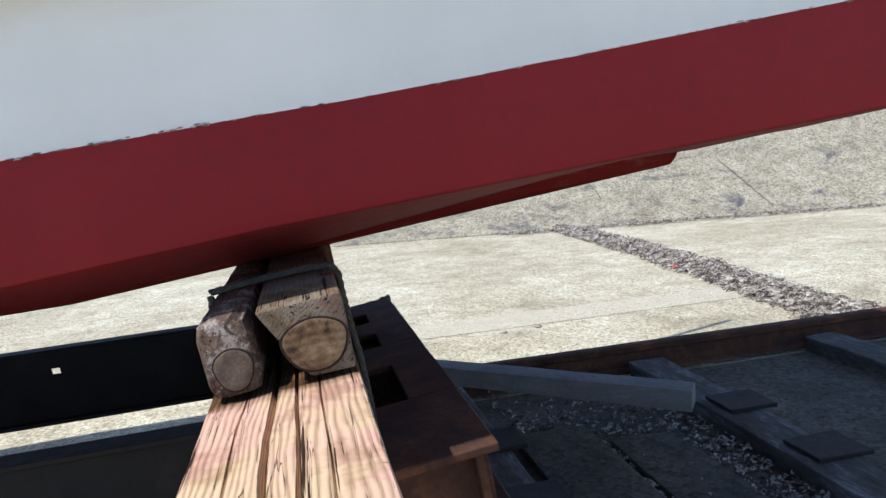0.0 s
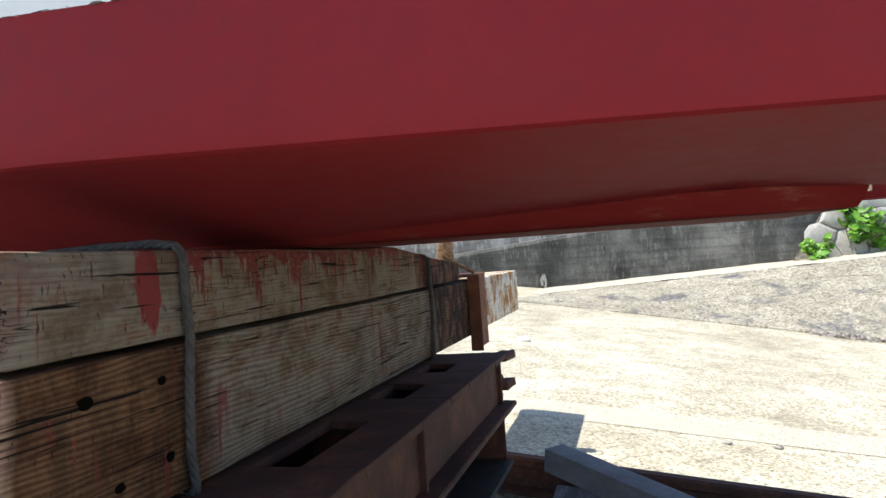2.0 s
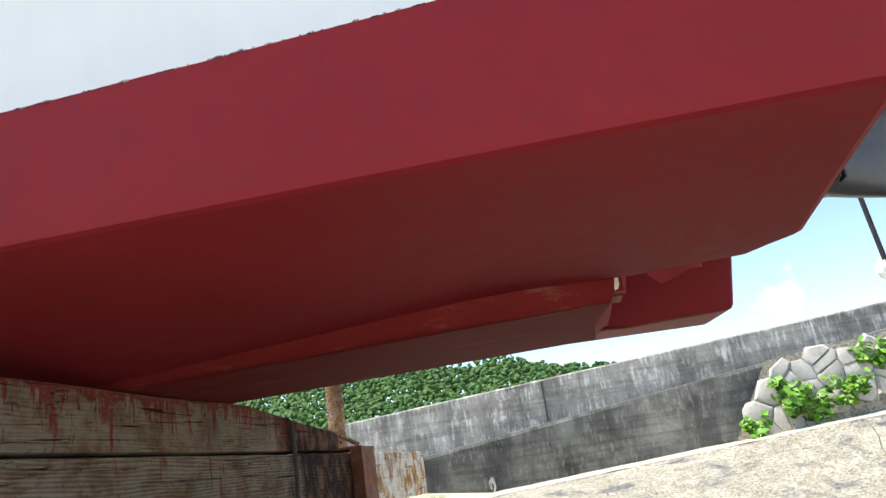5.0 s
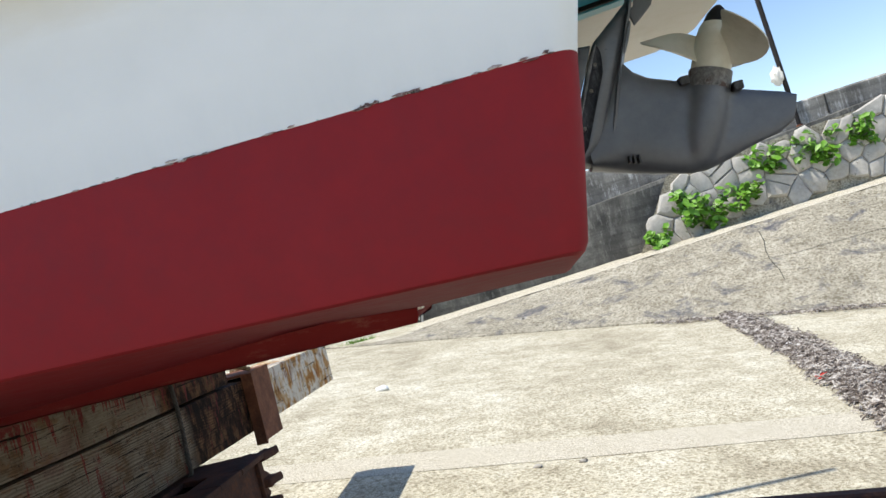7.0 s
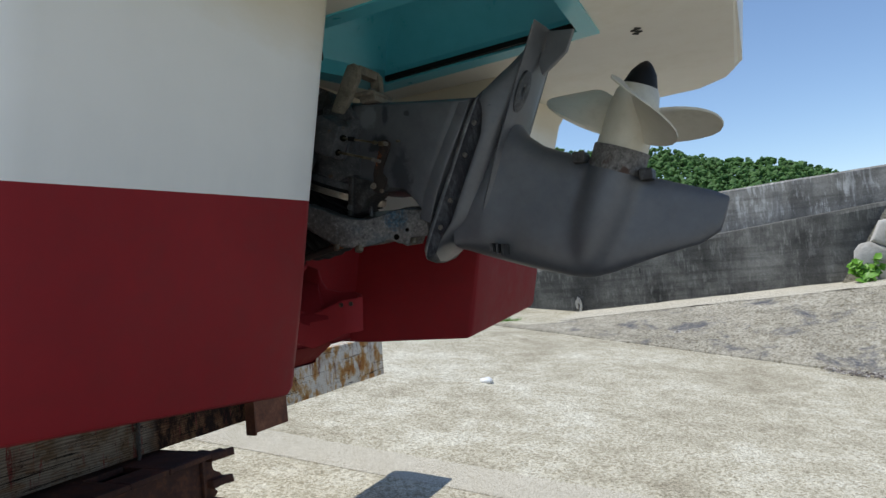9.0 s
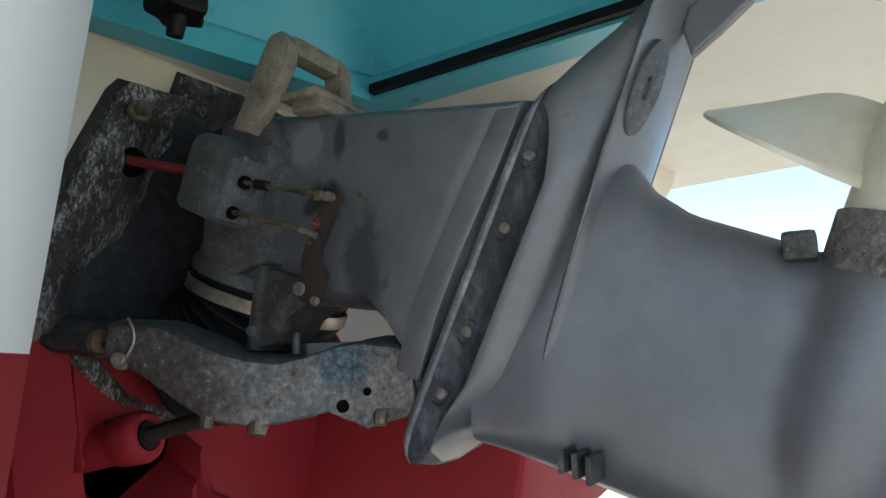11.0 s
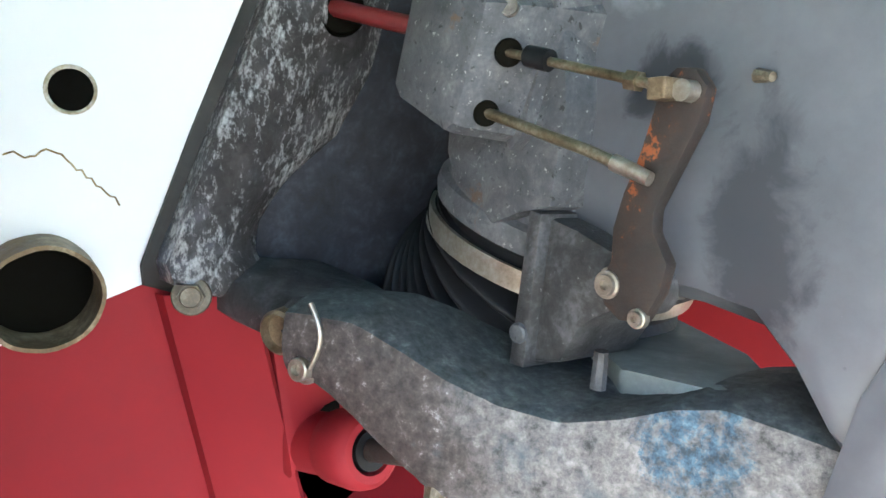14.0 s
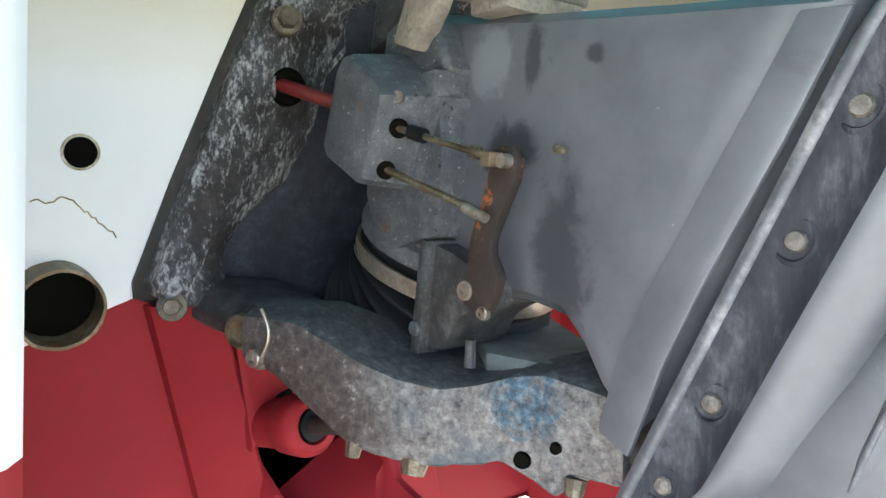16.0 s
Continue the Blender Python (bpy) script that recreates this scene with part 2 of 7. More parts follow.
def concrete(name, stops, pebble, dark=None):
    """Washed concrete: broad stains, aggregate, sparse dark pits."""
    m, t, b = material(name)
    vec = coords(t)
    big = noise_tex(t, vec, 0.8, 7, 0.68, 0.6)
    mid = noise_tex(t, vec, 4.0, 6, 0.65)
    vor = node(t, "ShaderNodeTexVoronoi", Scale=pebble)
    t.links.new(vec, vor.inputs["Vector"])
    col = ramp(t, mix(t, 0.45, big, mid), stops)
    grit = ramp(t, vor.outputs["Color"], [(0.15, (0.60, 0.57, 0.50)), (0.5, (1, 1, 1)), (0.85, (1.2, 1.2, 1.2))])
    col = mix(t, 0.95, col, grit, "MULTIPLY")
    vor2 = node(t, "ShaderNodeTexVoronoi", Scale=pebble * 2.6)
    t.links.new(vec, vor2.inputs["Vector"])
    sand = ramp(t, vor2.outputs["Color"], [(0.12, (0.55, 0.52, 0.46)), (0.45, (1, 1, 1)), (0.9, (1.18, 1.18, 1.16))])
    col = mix(t, 0.8, col, sand, "MULTIPLY")
    fine = noise_tex(t, vec, pebble * 0.7, 4, 0.7)
    pits = ramp(t, fine, [(0.33, (0.35, 0.31, 0.25)), (0.43, (1, 1, 1))])
    col = mix(t, 0.9, col, pits, "MULTIPLY")
    if dark:
        sc, th, c = dark
        mask = ramp(t, noise_tex(t, coords(t, (1, 1, 0.8)), sc, 7, 0.7, 0.5), [(th, (0, 0, 0)), (th + 0.12, (1, 1, 1))])
        col = mix(t, mask, col, c)
    t.links.new(col, b.inputs["Base Color"])
    b.inputs["Roughness"].default_value = 0.93
    bump(t, b, mix(t, 0.5, fine, vor.outputs["Distance"]), 0.6, 0.006)
    return m


SLIP = concrete("slipway_concrete", [(0.34, (0.33, 0.295, 0.215)), (0.5, (0.50, 0.465, 0.36)), (0.64, (0.66, 0.64, 0.54))], 62)
SMOOTH = concrete("smooth_concrete_band", [(0.3, (0.50, 0.465, 0.375)), (0.6, (0.58, 0.545, 0.455))], 170)
APRON = concrete("stained_concrete_apron", [(0.3, (0.20, 0.182, 0.14)), (0.5, (0.34, 0.315, 0.25)), (0.7, (0.47, 0.44, 0.365))], 34, (1.7, 0.535, (0.085, 0.085, 0.095)))



def wall_concrete(name, stops, streak):
    """Weathered wall: vertical run-off streaks over blotches."""
    m, t, b = material(name)
    vec = coords(t)
    blot = noise_tex(t, vec, 1.3, 6, 0.65, 0.3)
    col = ramp(t, blot, stops)
    runs = noise_tex(t, coords(t, (11, 11, 1.5)), 1.5, 8, 0.72, 0.15)
    gaps = noise_tex(t, coords(t, (2.2, 2.2, 3.0)), 1.3, 5, 0.6)
    col = mix(t, ramp(t, mix(t, 0.35, runs, gaps), [(0.51, (0, 0, 0)), (0.585, (1, 1, 1))]), col, streak)
    board = ramp(t, noise_tex(t, coords(t, (0.5, 0.5, 9)), 1.2, 4, 0.6), [(0.38, (0.62, 0.62, 0.62)), (0.52, (1, 1, 1))])
    col = mix(t, 0.7, col, board, "MULTIPLY")
    soot = ramp(t, noise_tex(t, coords(t, (3, 3, 0.5)), 1.0, 5, 0.6), [(0.40, (0.55, 0.55, 0.56)), (0.55, (1, 1, 1))])
    col = mix(t, 0.8, col, soot, "MULTIPLY")
    grain = noise_tex(t, vec, 30, 5, 0.7)
    col = mix(t, 0.5, col, ramp(t, grain, [(0.3, (0.5, 0.5, 0.5)), (0.6, (1.15, 1.15, 1.15))]), "MULTIPLY")
    t.links.new(col, b.inputs["Base Color"])
    b.inputs["Roughness"].default_value = 0.94
    bump(t, b, grain, 0.5, 0.01)
    return m


PARAPET = wall_concrete("weathered_parapet_concrete", [(0.3, (0.165, 0.155, 0.138)), (0.5, (0.27, 0.258, 0.232)), (0.7, (0.38, 0.368, 0.338))], (0.54, 0.53, 0.50))
SEAWALL = wall_concrete("dark_stained_sea_wall", [(0.3, (0.066, 0.064, 0.057)), (0.5, (0.135, 0.131, 0.117)), (0.7, (0.25, 0.244, 0.217))], (0.22, 0.216, 0.195))
STONE = mottled("pale_stone", [(0.3, (0.30, 0.28, 0.245)), (0.5, (0.43, 0.41, 0.37)), (0.7, (0.55, 0.53, 0.49))], 3, (0.85, 0.95), relief=0.9, depth=0.03, rand=True, spots=[(5.0, 0.63, (0.16, 0.15, 0.13))])
DEBRIS = mottled("dry_seaweed_and_twigs", [(0.40, (0.028, 0.020, 0.016)), (0.48, (0.13, 0.105, 0.088)), (0.54, (0.40, 0.365, 0.325)), (0.61, (0.64, 0.61, 0.57))], 14, (0.85, 0.95), relief=0.5, rand=True)


FLAKE = mottled("curled_paint_flakes", [(0.40, (0.03, 0.028, 0.027)), (0.50, (0.22, 0.12, 0.11)), (0.60, (0.55, 0.52, 0.50))], 60, (0.6, 0.85), relief=0.4)


# ---- building helpers ----
def part(name, bm, mat, parent=None, label="", smooth=None):
    """One bmesh as one mesh object under a thing or part."""
    me = bpy.data.meshes.new(name)
    bmesh.ops.recalc_face_normals(bm, faces=bm.faces)
    bm.to_mesh(me)
    bm.free()
    me.materials.append(mat)
    if smooth is not None:
        me.polygons.foreach_set("use_smooth", [True] * len(me.polygons))
        me.set_sharp_from_angle(angle=radians(smooth))
    ob = new(name, me)
    if parent:
        ob.parent = parent
        ob.matrix_parent_inverse = parent.matrix_world.inverted() if parent.parent is None and parent.type == "EMPTY" else Matrix()
    if label:
        ob["label"] = label
    return ob


def thing(name, label, category, at=(0, 0, 0), group="", kind=""):
    e = new(name)
    e.empty_display_size = 0.1
    e.location = at
    e.matrix_world = Matrix.Translation(at)
    return tagged(e, label, category, group, kind)


def box_bm(x0, x1, y0, y1, z0, z1, bevel=0.0, seg=2, cuts=0, jitter=0.0, seed=1, bm=None):
    """A box with worn, bevelled and slightly uneven edges."""
    own = bmesh.new()
    bmesh.ops.create_cube(own, size=1)
    for v in own.verts:
        v.co = Vector(((x0 + x1) / 2 + v.co.x * (x1 - x0), (y0 + y1) / 2 + v.co.y * (y1 - y0), (z0 + z1) / 2 + v.co.z * (z1 - z0)))
    if bevel:
        bmesh.ops.bevel(own, geom=own.edges[:], offset=bevel, segments=seg, affect="EDGES", profile=0.6)
    if cuts:
        long = [e for e in own.edges if e.calc_length() > 0.12]
        bmesh.ops.subdivide_edges(own, edges=long, cuts=cuts, use_grid_fill=True)
    if jitter:
        for v in own.verts:
            v.co += jitter * Vector(noise.noise_vector(v.co * 9 + Vector((seed * 3.1, seed, 0))))
    if bm is None:
        return own
    me = bpy.data.meshes.new("tmp")
    own.to_mesh(me)
    own.free()
    bm.from_mesh(me)
    bpy.data.meshes.remove(me)
    return bm


def prism_bm(outline, y0, y1, bevel=0.0, seg=2, bm=None, axis="y"):
    """An outline in (x, z) pushed through from y0 to y1; axis z: outline in (x, y), pushed in z."""
    own = bmesh.new()
    put = (lambda p, d: (p[0], d, p[1])) if axis == "y" else (lambda p, d: (p[0], p[1], d)) if axis == "z" else (lambda p, d: (d, p[0], p[1]))
    a = [own.verts.new(put(p, y0)) for p in outline]
    b = [own.verts.new(put(p, y1)) for p in outline]
    n = len(outline)
    own.faces.new(a)
    own.faces.new(b[::-1])
    for i in range(n):
        own.faces.new((a[i], b[i], b[(i + 1) % n], a[(i + 1) % n]))
    bmesh.ops.recalc_face_normals(own, faces=own.faces)
    if bevel:
        bmesh.ops.bevel(own, geom=own.edges[:], offset=bevel, segments=seg, affect="EDGES", profile=0.6, clamp_overlap=True)
    if bm is None:
        return own
    me = bpy.data.meshes.new("tmp")
    own.to_mesh(me)
    own.free()
    bm.from_mesh(me)
    bpy.data.meshes.remove(me)
    return bm


def tube_bm(a, b, r0, r1=None, n=16, bm=None, caps=True):
    """A round bar from a to b."""
    own = bm or bmesh.new()
    a, b = Vector(a), Vector(b)
    r1 = r0 if r1 is None else r1
    m = (b - a).to_track_quat("Z", "Y").to_matrix()
    rings = []
    for p, r in ((a, r0), (b, r1)):
        rings.append([own.verts.new(p + m @ Vector((r * math.cos(2 * math.pi * i / n), r * math.sin(2 * math.pi * i / n), 0))) for i in range(n)])
    for i in range(n):
        own.faces.new((rings[0][i], rings[0][(i + 1) % n], rings[1][(i + 1) % n], rings[1][i]))
    if caps:
        own.faces.new(rings[0][::-1])
        own.faces.new(rings[1])
    return own


def lathe_bm(origin, axis, profile, n=32, bm=None):
    """Rings (distance along axis, radius) round an axis, open at radius 0."""
    own = bm or bmesh.new()
    m = Vector(axis).to_track_quat("Z", "Y").to_matrix()
    rings = [[own.verts.new(Vector(origin) + m @ Vector((r * math.cos(2 * math.pi * i / n), r * math.sin(2 * math.pi * i / n), d))) for i in range(n)] for d, r in profile]
    for p, q in zip(rings, rings[1:]):
        for i in range(n):
            own.faces.new((p[i], p[(i + 1) % n], q[(i + 1) % n], q[i]))
    return own


def sweep_bm(points, r, n=8, bm=None):
    """A bent round bar or rope along points."""
    own = bm or bmesh.new()
    pts = [Vector(p) for p in points]
    last = None
    for i, p in enumerate(pts):
        d = (pts[min(i + 1, len(pts) - 1)] - pts[max(i - 1, 0)]).normalized()
        m = d.to_track_quat("Z", "Y").to_matrix()
        ring = [own.verts.new(p + m @ Vector((r * math.cos(2 * math.pi * k / n), r * math.sin(2 * math.pi * k / n), 0))) for k in range(n)]
        if last:
            # match the nearest starting vertex, so that the tube does not twist
            s = min(range(n), key=lambda o: sum((ring[(k + o) % n].co - last[k].co).length for k in range(n)))
            ring = ring[s:] + ring[:s]
            for k in range(n):
                own.faces.new((last[k], last[(k + 1) % n], ring[(k + 1) % n], ring[k]))
        else:
            own.faces.new(ring)
        last = ring
    own.faces.new(last[::-1])
    return own


def ground_z(x, y):
    """Height of the slipway, which falls towards the stern."""
    return 0.298 - 0.1285 * x + 0.0137 * y


# ---- ground ----
def make_ground():
    bm = bmesh.new()
    xs = [-400, -120, -40, -15] + [-8 + 0.5 * i for i in range(41)] + [16, 40, 120, 400]
    ys = [-400, -120, -40, -12] + [-4 + 0.5 * i for i in range(45)] + [22, 40, 120, 400]
    grid = {}
    for i, x in enumerate(xs):
        for j, y in enumerate(ys):
            xx, yy = max(-15, min(16, x)), max(-12, min(20, y))
            z = ground_z(xx, yy) + (0.010 * noise.noise(Vector((x * 0.5, y * 0.5, 0))) if not 4.4 < y < 6.1 else 0.0)
            grid[i, j] = bm.verts.new((x, y, z))
    for i in range(len(xs) - 1):
        for j in range(len(ys) - 1):
            bm.faces.new((grid[i, j], grid[i + 1, j], grid[i + 1, j + 1], grid[i, j + 1]))
    ob = part("ground", bm, SLIP, smooth=30)
    tagged(ob, "sunlit sloping slipway of rough pale exposed-aggregate concrete", "slipway", kind="structure")
    # smoother strip beside the rail
    bm = bmesh.new()
    rows = []
    for i in range(80):
        x = -6 + 0.125 * i
        y0, y1 = 5.12 + 0.02 * noise.noise(Vector((x, 0, 3))), 5.55 + 0.03 * noise.noise(Vector((x * 1.3, 5, 3)))
        rows.append([bm.verts.new((x, y, ground_z(x, y) + 0.003)) for y in (y0, y1)])
    for a, b in zip(rows, rows[1:]):
        bm.faces.new((a[0], b[0], b[1], a[1]))
    ob = part("pavement", bm, SMOOTH)
    tagged(ob, "smooth pale concrete strip along the slipway", "pavement", kind="structure")


make_ground()
bed = bmesh.new()
rows_b = [[bed.verts.new((x, y, ground_z(x, y) + 0.012 + 0.006 * noise.noise(Vector((x * 5, y * 5, 0))))) for y in [1.2 + 0.125 * k for k in range(21)]] for x in [-6 + 0.15 * k for k in range(110)]]
for ra, rb in zip(rows_b, rows_b[1:]):
    for k in range(20):
        bed.faces.new((ra[k], rb[k], rb[k + 1], ra[k + 1]))
BED = concrete("dark_track_bed", [(0.3, (0.034, 0.030, 0.025)), (0.5, (0.082, 0.072, 0.058)), (0.7, (0.16, 0.142, 0.115))], 40)
tagged(part("track_bed", bed, BED, smooth=40), "dark damp bed of grit between the slipway rails", "track bed", kind="structure")


# ---- apron, sea wall, hill ----
def strip(name, lines, mat, x0, x1, n, label, category, wobble=0.0, thick=0.0):
    """A long band along x through lines of (y, z) that are functions of x."""
    bm = bmesh.new()
    rows = []
    for i in range(n + 1):
        x = x0 + (x1 - x0) * i / n
        rows.append([bm.verts.new((x, f(x)[0] + wobble * noise.noise(Vector((x * 2, k, 1))), f(x)[1] + wobble * noise.noise(Vector((x * 2, k, 7))))) for k, f in enumerate(lines)])
    for a, b in zip(rows, rows[1:]):
        for k in range(len(lines) - 1):
            bm.faces.new((a[k], b[k], b[k + 1], a[k + 1]))
    ob = part(name, bm, mat, smooth=25)
    return tagged(ob, label, category, kind="structure")


def base_y(x):
    return 11.35 - 0.25 * x if x > -3 else 12.1


def cope_z(x):
    return 0.66 + 0.06 * x


strip("apron", [lambda x: (base_y(x), ground_z(x, base_y(x)) - 0.15), lambda x: (base_y(x) + 0.05, ground_z(x, base_y(x)) + 0.02), lambda x: (12.2 - 0.13 * x, 0.5 * (ground_z(x, base_y(x)) + cope_z(x)) + 0.02),
                lambda x: (12.98 - 0.02 * x, cope_z(x) - 0.03), lambda x: (13.01 - 0.02 * x, cope_z(x) - 0.004)], APRON, -14, 14, 160, "sloping stained concrete apron with cracks", "apron", 0.02)
strip("coping", [lambda x: (13.0 - 0.02 * x, cope_z(x) - 0.006), lambda x: (13.05 - 0.02 * x, cope_z(x)), lambda x: (15.5, cope_z(x) + 0.03)], SMOOTH, -14, 14, 160, "bright smooth concrete coping at the foot of the wall", "coping", 0.012)


def face_line(points, w=0.006):
    """A dark crack lying in the apron's face: points of (x, share of the way up the face)."""
    bm = bmesh.new()
    last = None
    for k, (x, u) in enumerate(points):
        y = base_y(x) + 0.05 + (12.98 - 0.02 * x - base_y(x) - 0.05) * u
        g = ground_z(x, base_y(x)) + 0.02
        z = g + (cope_z(x) - 0.03 - g) * u + 0.022
        ring = [bm.verts.new((x + dx, y + dy, z)) for dx, dy in ((-w, -w), (w, w))]
        if last:
            bm.faces.new((last[0], ring[0], ring[1], last[1]))
        last = ring
    ob = part("trim_crack", bm, SEALANT)
    tagged(ob, "thin dark crack in the concrete apron", "crack", kind="structure")


rng_c = random.Random(2)
face_line([(4.62 + 0.06 * k + rng_c.uniform(-0.03, 0.03), 0.30 + 0.12 * k) for k in range(6)])
face_line([(4.75 + 0.35 * k, 0.56 + 0.012 * k + rng_c.uniform(-0.02, 0.02)) for k in range(22)])
face_line([(1.2 + 0.4 * k, 0.78 + rng_c.uniform(-0.02, 0.02)) for k in range(9)], 0.005)
face_line([(6.8 + 0.03 * k, 0.05 + 0.1 * k) for k in range(6)])
strip("wall_sea", [lambda x: (14.55, 0.2), lambda x: (14.35, 1.58 + 0.11 * x), lambda x: (14.37, 1.64 + 0.11 * x), lambda x: (14.62, 1.66 + 0.11 * x), lambda x: (14.9, 0.2)], SEAWALL, -14, 14, 96, "dark stained lower sea wall with a pale ledge", "wall", 0.006)
strip("wall_parapet", [lambda x: (14.62, 0.5), lambda x: (14.60, 2.43 + 0.055 * x), lambda x: (14.64, 2.46 + 0.055 * x), lambda x: (15.1, 2.47 + 0.055 * x), lambda x: (15.1, 0.5)], PARAPET, -14, 14, 90, "weathered grey concrete parapet with pale streaks", "wall", 0.006)


def clump_mesh(name, items, mat, seed=0, rough=0.5, freq=1.7):
    """Many uneven leafy clumps in one mesh: items of (place, sizes, turn)."""
    ico = bmesh.new()
    bmesh.ops.create_icosphere(ico, subdivisions=1, radius=1)
    base = np.array([v.co[:] for v in ico.verts])
    tris = np.array([[v.index for v in f.verts] for f in ico.faces])
    ico.free()
    rng = np.random.default_rng(seed)
    verts, faces = [], []
    for k, (place, size, turn) in enumerate(items):
        c, s_ = math.cos(turn), math.sin(turn)
        p = base * (1 + rng.uniform(-0.42, 0.42, (len(base), 1))) * np.array(size)
        p = np.c_[p[:, 0] * c - p[:, 1] * s_, p[:, 0] * s_ + p[:, 1] * c, p[:, 2]] + np.array(place)
        verts.append(p)
        faces.append(tris + k * len(base))
    me = bpy.data.meshes.new(name)
    me.from_pydata(np.concatenate(verts).tolist(), [], np.concatenate(faces).tolist())
    me.materials.append(mat)
    return new(name, me)


def make_hill():
    rng = random.Random(5)
    items = []
    for i in range(36000):
        x = rng.uniform(-120, 62)
        top = float(np.interp(x, [-170, -90, -54, -27, -12, -4, 7, 16, 44, 70], [17, 23, 24.2, 20.5, 18.6, 16.4, 14.4, 11.6, 10.4, 9])) + 1.2 * noise.noise(Vector((x * 0.11, 3, 0)))
        y = rng.uniform(108, 140)
        r = rng.uniform(0.18, 0.62)
        items.append(((x, y, top * (y - 105) / 34 + rng.uniform(-1, 0.8)), (r, r, r * rng.uniform(0.7, 1.0)), rng.uniform(0, 6)))
    tagged(clump_mesh("far_trees", items, WOODS, 4), "green wooded hillside far behind the sea wall", "trees", kind="stuff")


make_hill()

# ---- boat hull ----
YC, PORT, STBD, IN_P, IN_S = 2.565, 1.625, 3.505, 2.172, 2.935
RAKE = 0.2
AFT = 1.66


def wl(x):
    return 1.7200 - 0.0215 * x if x < 0.4 else 1.7114


def chine(x):
    return 1.499 - 0.029 * max(0.0, x) if x > -0.6 else 1.52 + 0.10 * (-(x + 0.6)) ** 1.3


def hull_path():
    """Plan line from the port bow round the stern to the starboard bow: (x, y, outward normal, kind)."""
    pts = []
    bow = [-5.2, -4.9, -4.4, -3.8, -3.0, -2.2, -1.5]
    side = bow + [-1.0 + 0.1 * i for i in range(26)]

    def half(x):
        if x > -1.0:
            return 1.0
        return max(0.02, 1.0 - ((-1.0 - x) / 4.25) ** 2.2)

    for x in side:
        pts.append((x, YC - (YC - PORT) * half(x), (0, -1), "side"))
    r = 0.045
    for k in range(7):
        a = radians(15 * k)
        pts.append((AFT - r + r * math.sin(a), PORT + r - r * math.cos(a), (math.sin(a), -math.cos(a)), "corner"))
    for y in (1.8, 1.95, 2.08):
        pts.append((AFT, y, (1, 0), "aft"))
    r = 0.014
    for k in range(4):
        a = radians(30 * k)
        pts.append((AFT - r + r * math.cos(a), IN_P - r + r * math.sin(a), (math.cos(a), math.sin(a)), "inner"))
    for x in (1.55, 1.45, 1.35):
        pts.append((x, IN_P, (0, 1), "inner"))
    for y in (IN_P, 2.3, 2.36, 2.43, 2.565, 2.7, 2.8, IN_S):
        pts.append((1.298, y, (1, 0), "transom"))
    mirror = [(x, 2 * YC - y + (IN_P + IN_S - 2 * YC if kind == "inner" else 0), (nx, -ny), kind) for x, y, (nx, ny), kind in pts if kind != "transom"]
    # the port pad's inner corner is cut off at an angle
    edge = [p for p in pts if p[3] == "inner"]
    wide = 2.266
    cut = [(AFT, IN_P - 0.02, (1, 0), "inner"), (AFT - 0.006, IN_P - 0.004, (0.9, 0.43), "inner"), (AFT - 0.045, IN_P + 0.042, (0.74, 0.67), "inner"), (AFT - 0.078, wide - 0.008, (0.6, 0.8), "inner"),
           (AFT - 0.09, wide, (0.1, 1), "inner"), (1.45, wide, (0, 1), "inner"), (1.35, wide, (0, 1), "inner")]
    first = pts.index(edge[0])
    pts = pts[:first] + cut + [p for p in pts[first:] if p[3] != "inner" and not (p[3] == "transom" and p[1] < wide)]
    pts.insert(first + len(cut), (1.298, wide, (1, 0), "transom"))
    return pts + mirror[::-1]


def bottom_z(x, y, kind):
    d = abs(y - YC)
    c = chine(x)
    inner = 1.408
    if kind == "transom":
        return 1.418
    if kind == "inner":
        return inner
    f = min(1.0, max(0.0, (d - 0.39) / 0.55))
    return inner + (c - inner) * f if kind in ("corner", "aft") else c


def keel_root(x):
    """Height at which the bottom meets the keel: it runs out forward."""
    return 1.428 - 0.036 * min(1.0, max(0.0, (1.0 - x) / 0.9)) + max(0.0, -(x + 0.6)) * 0.07


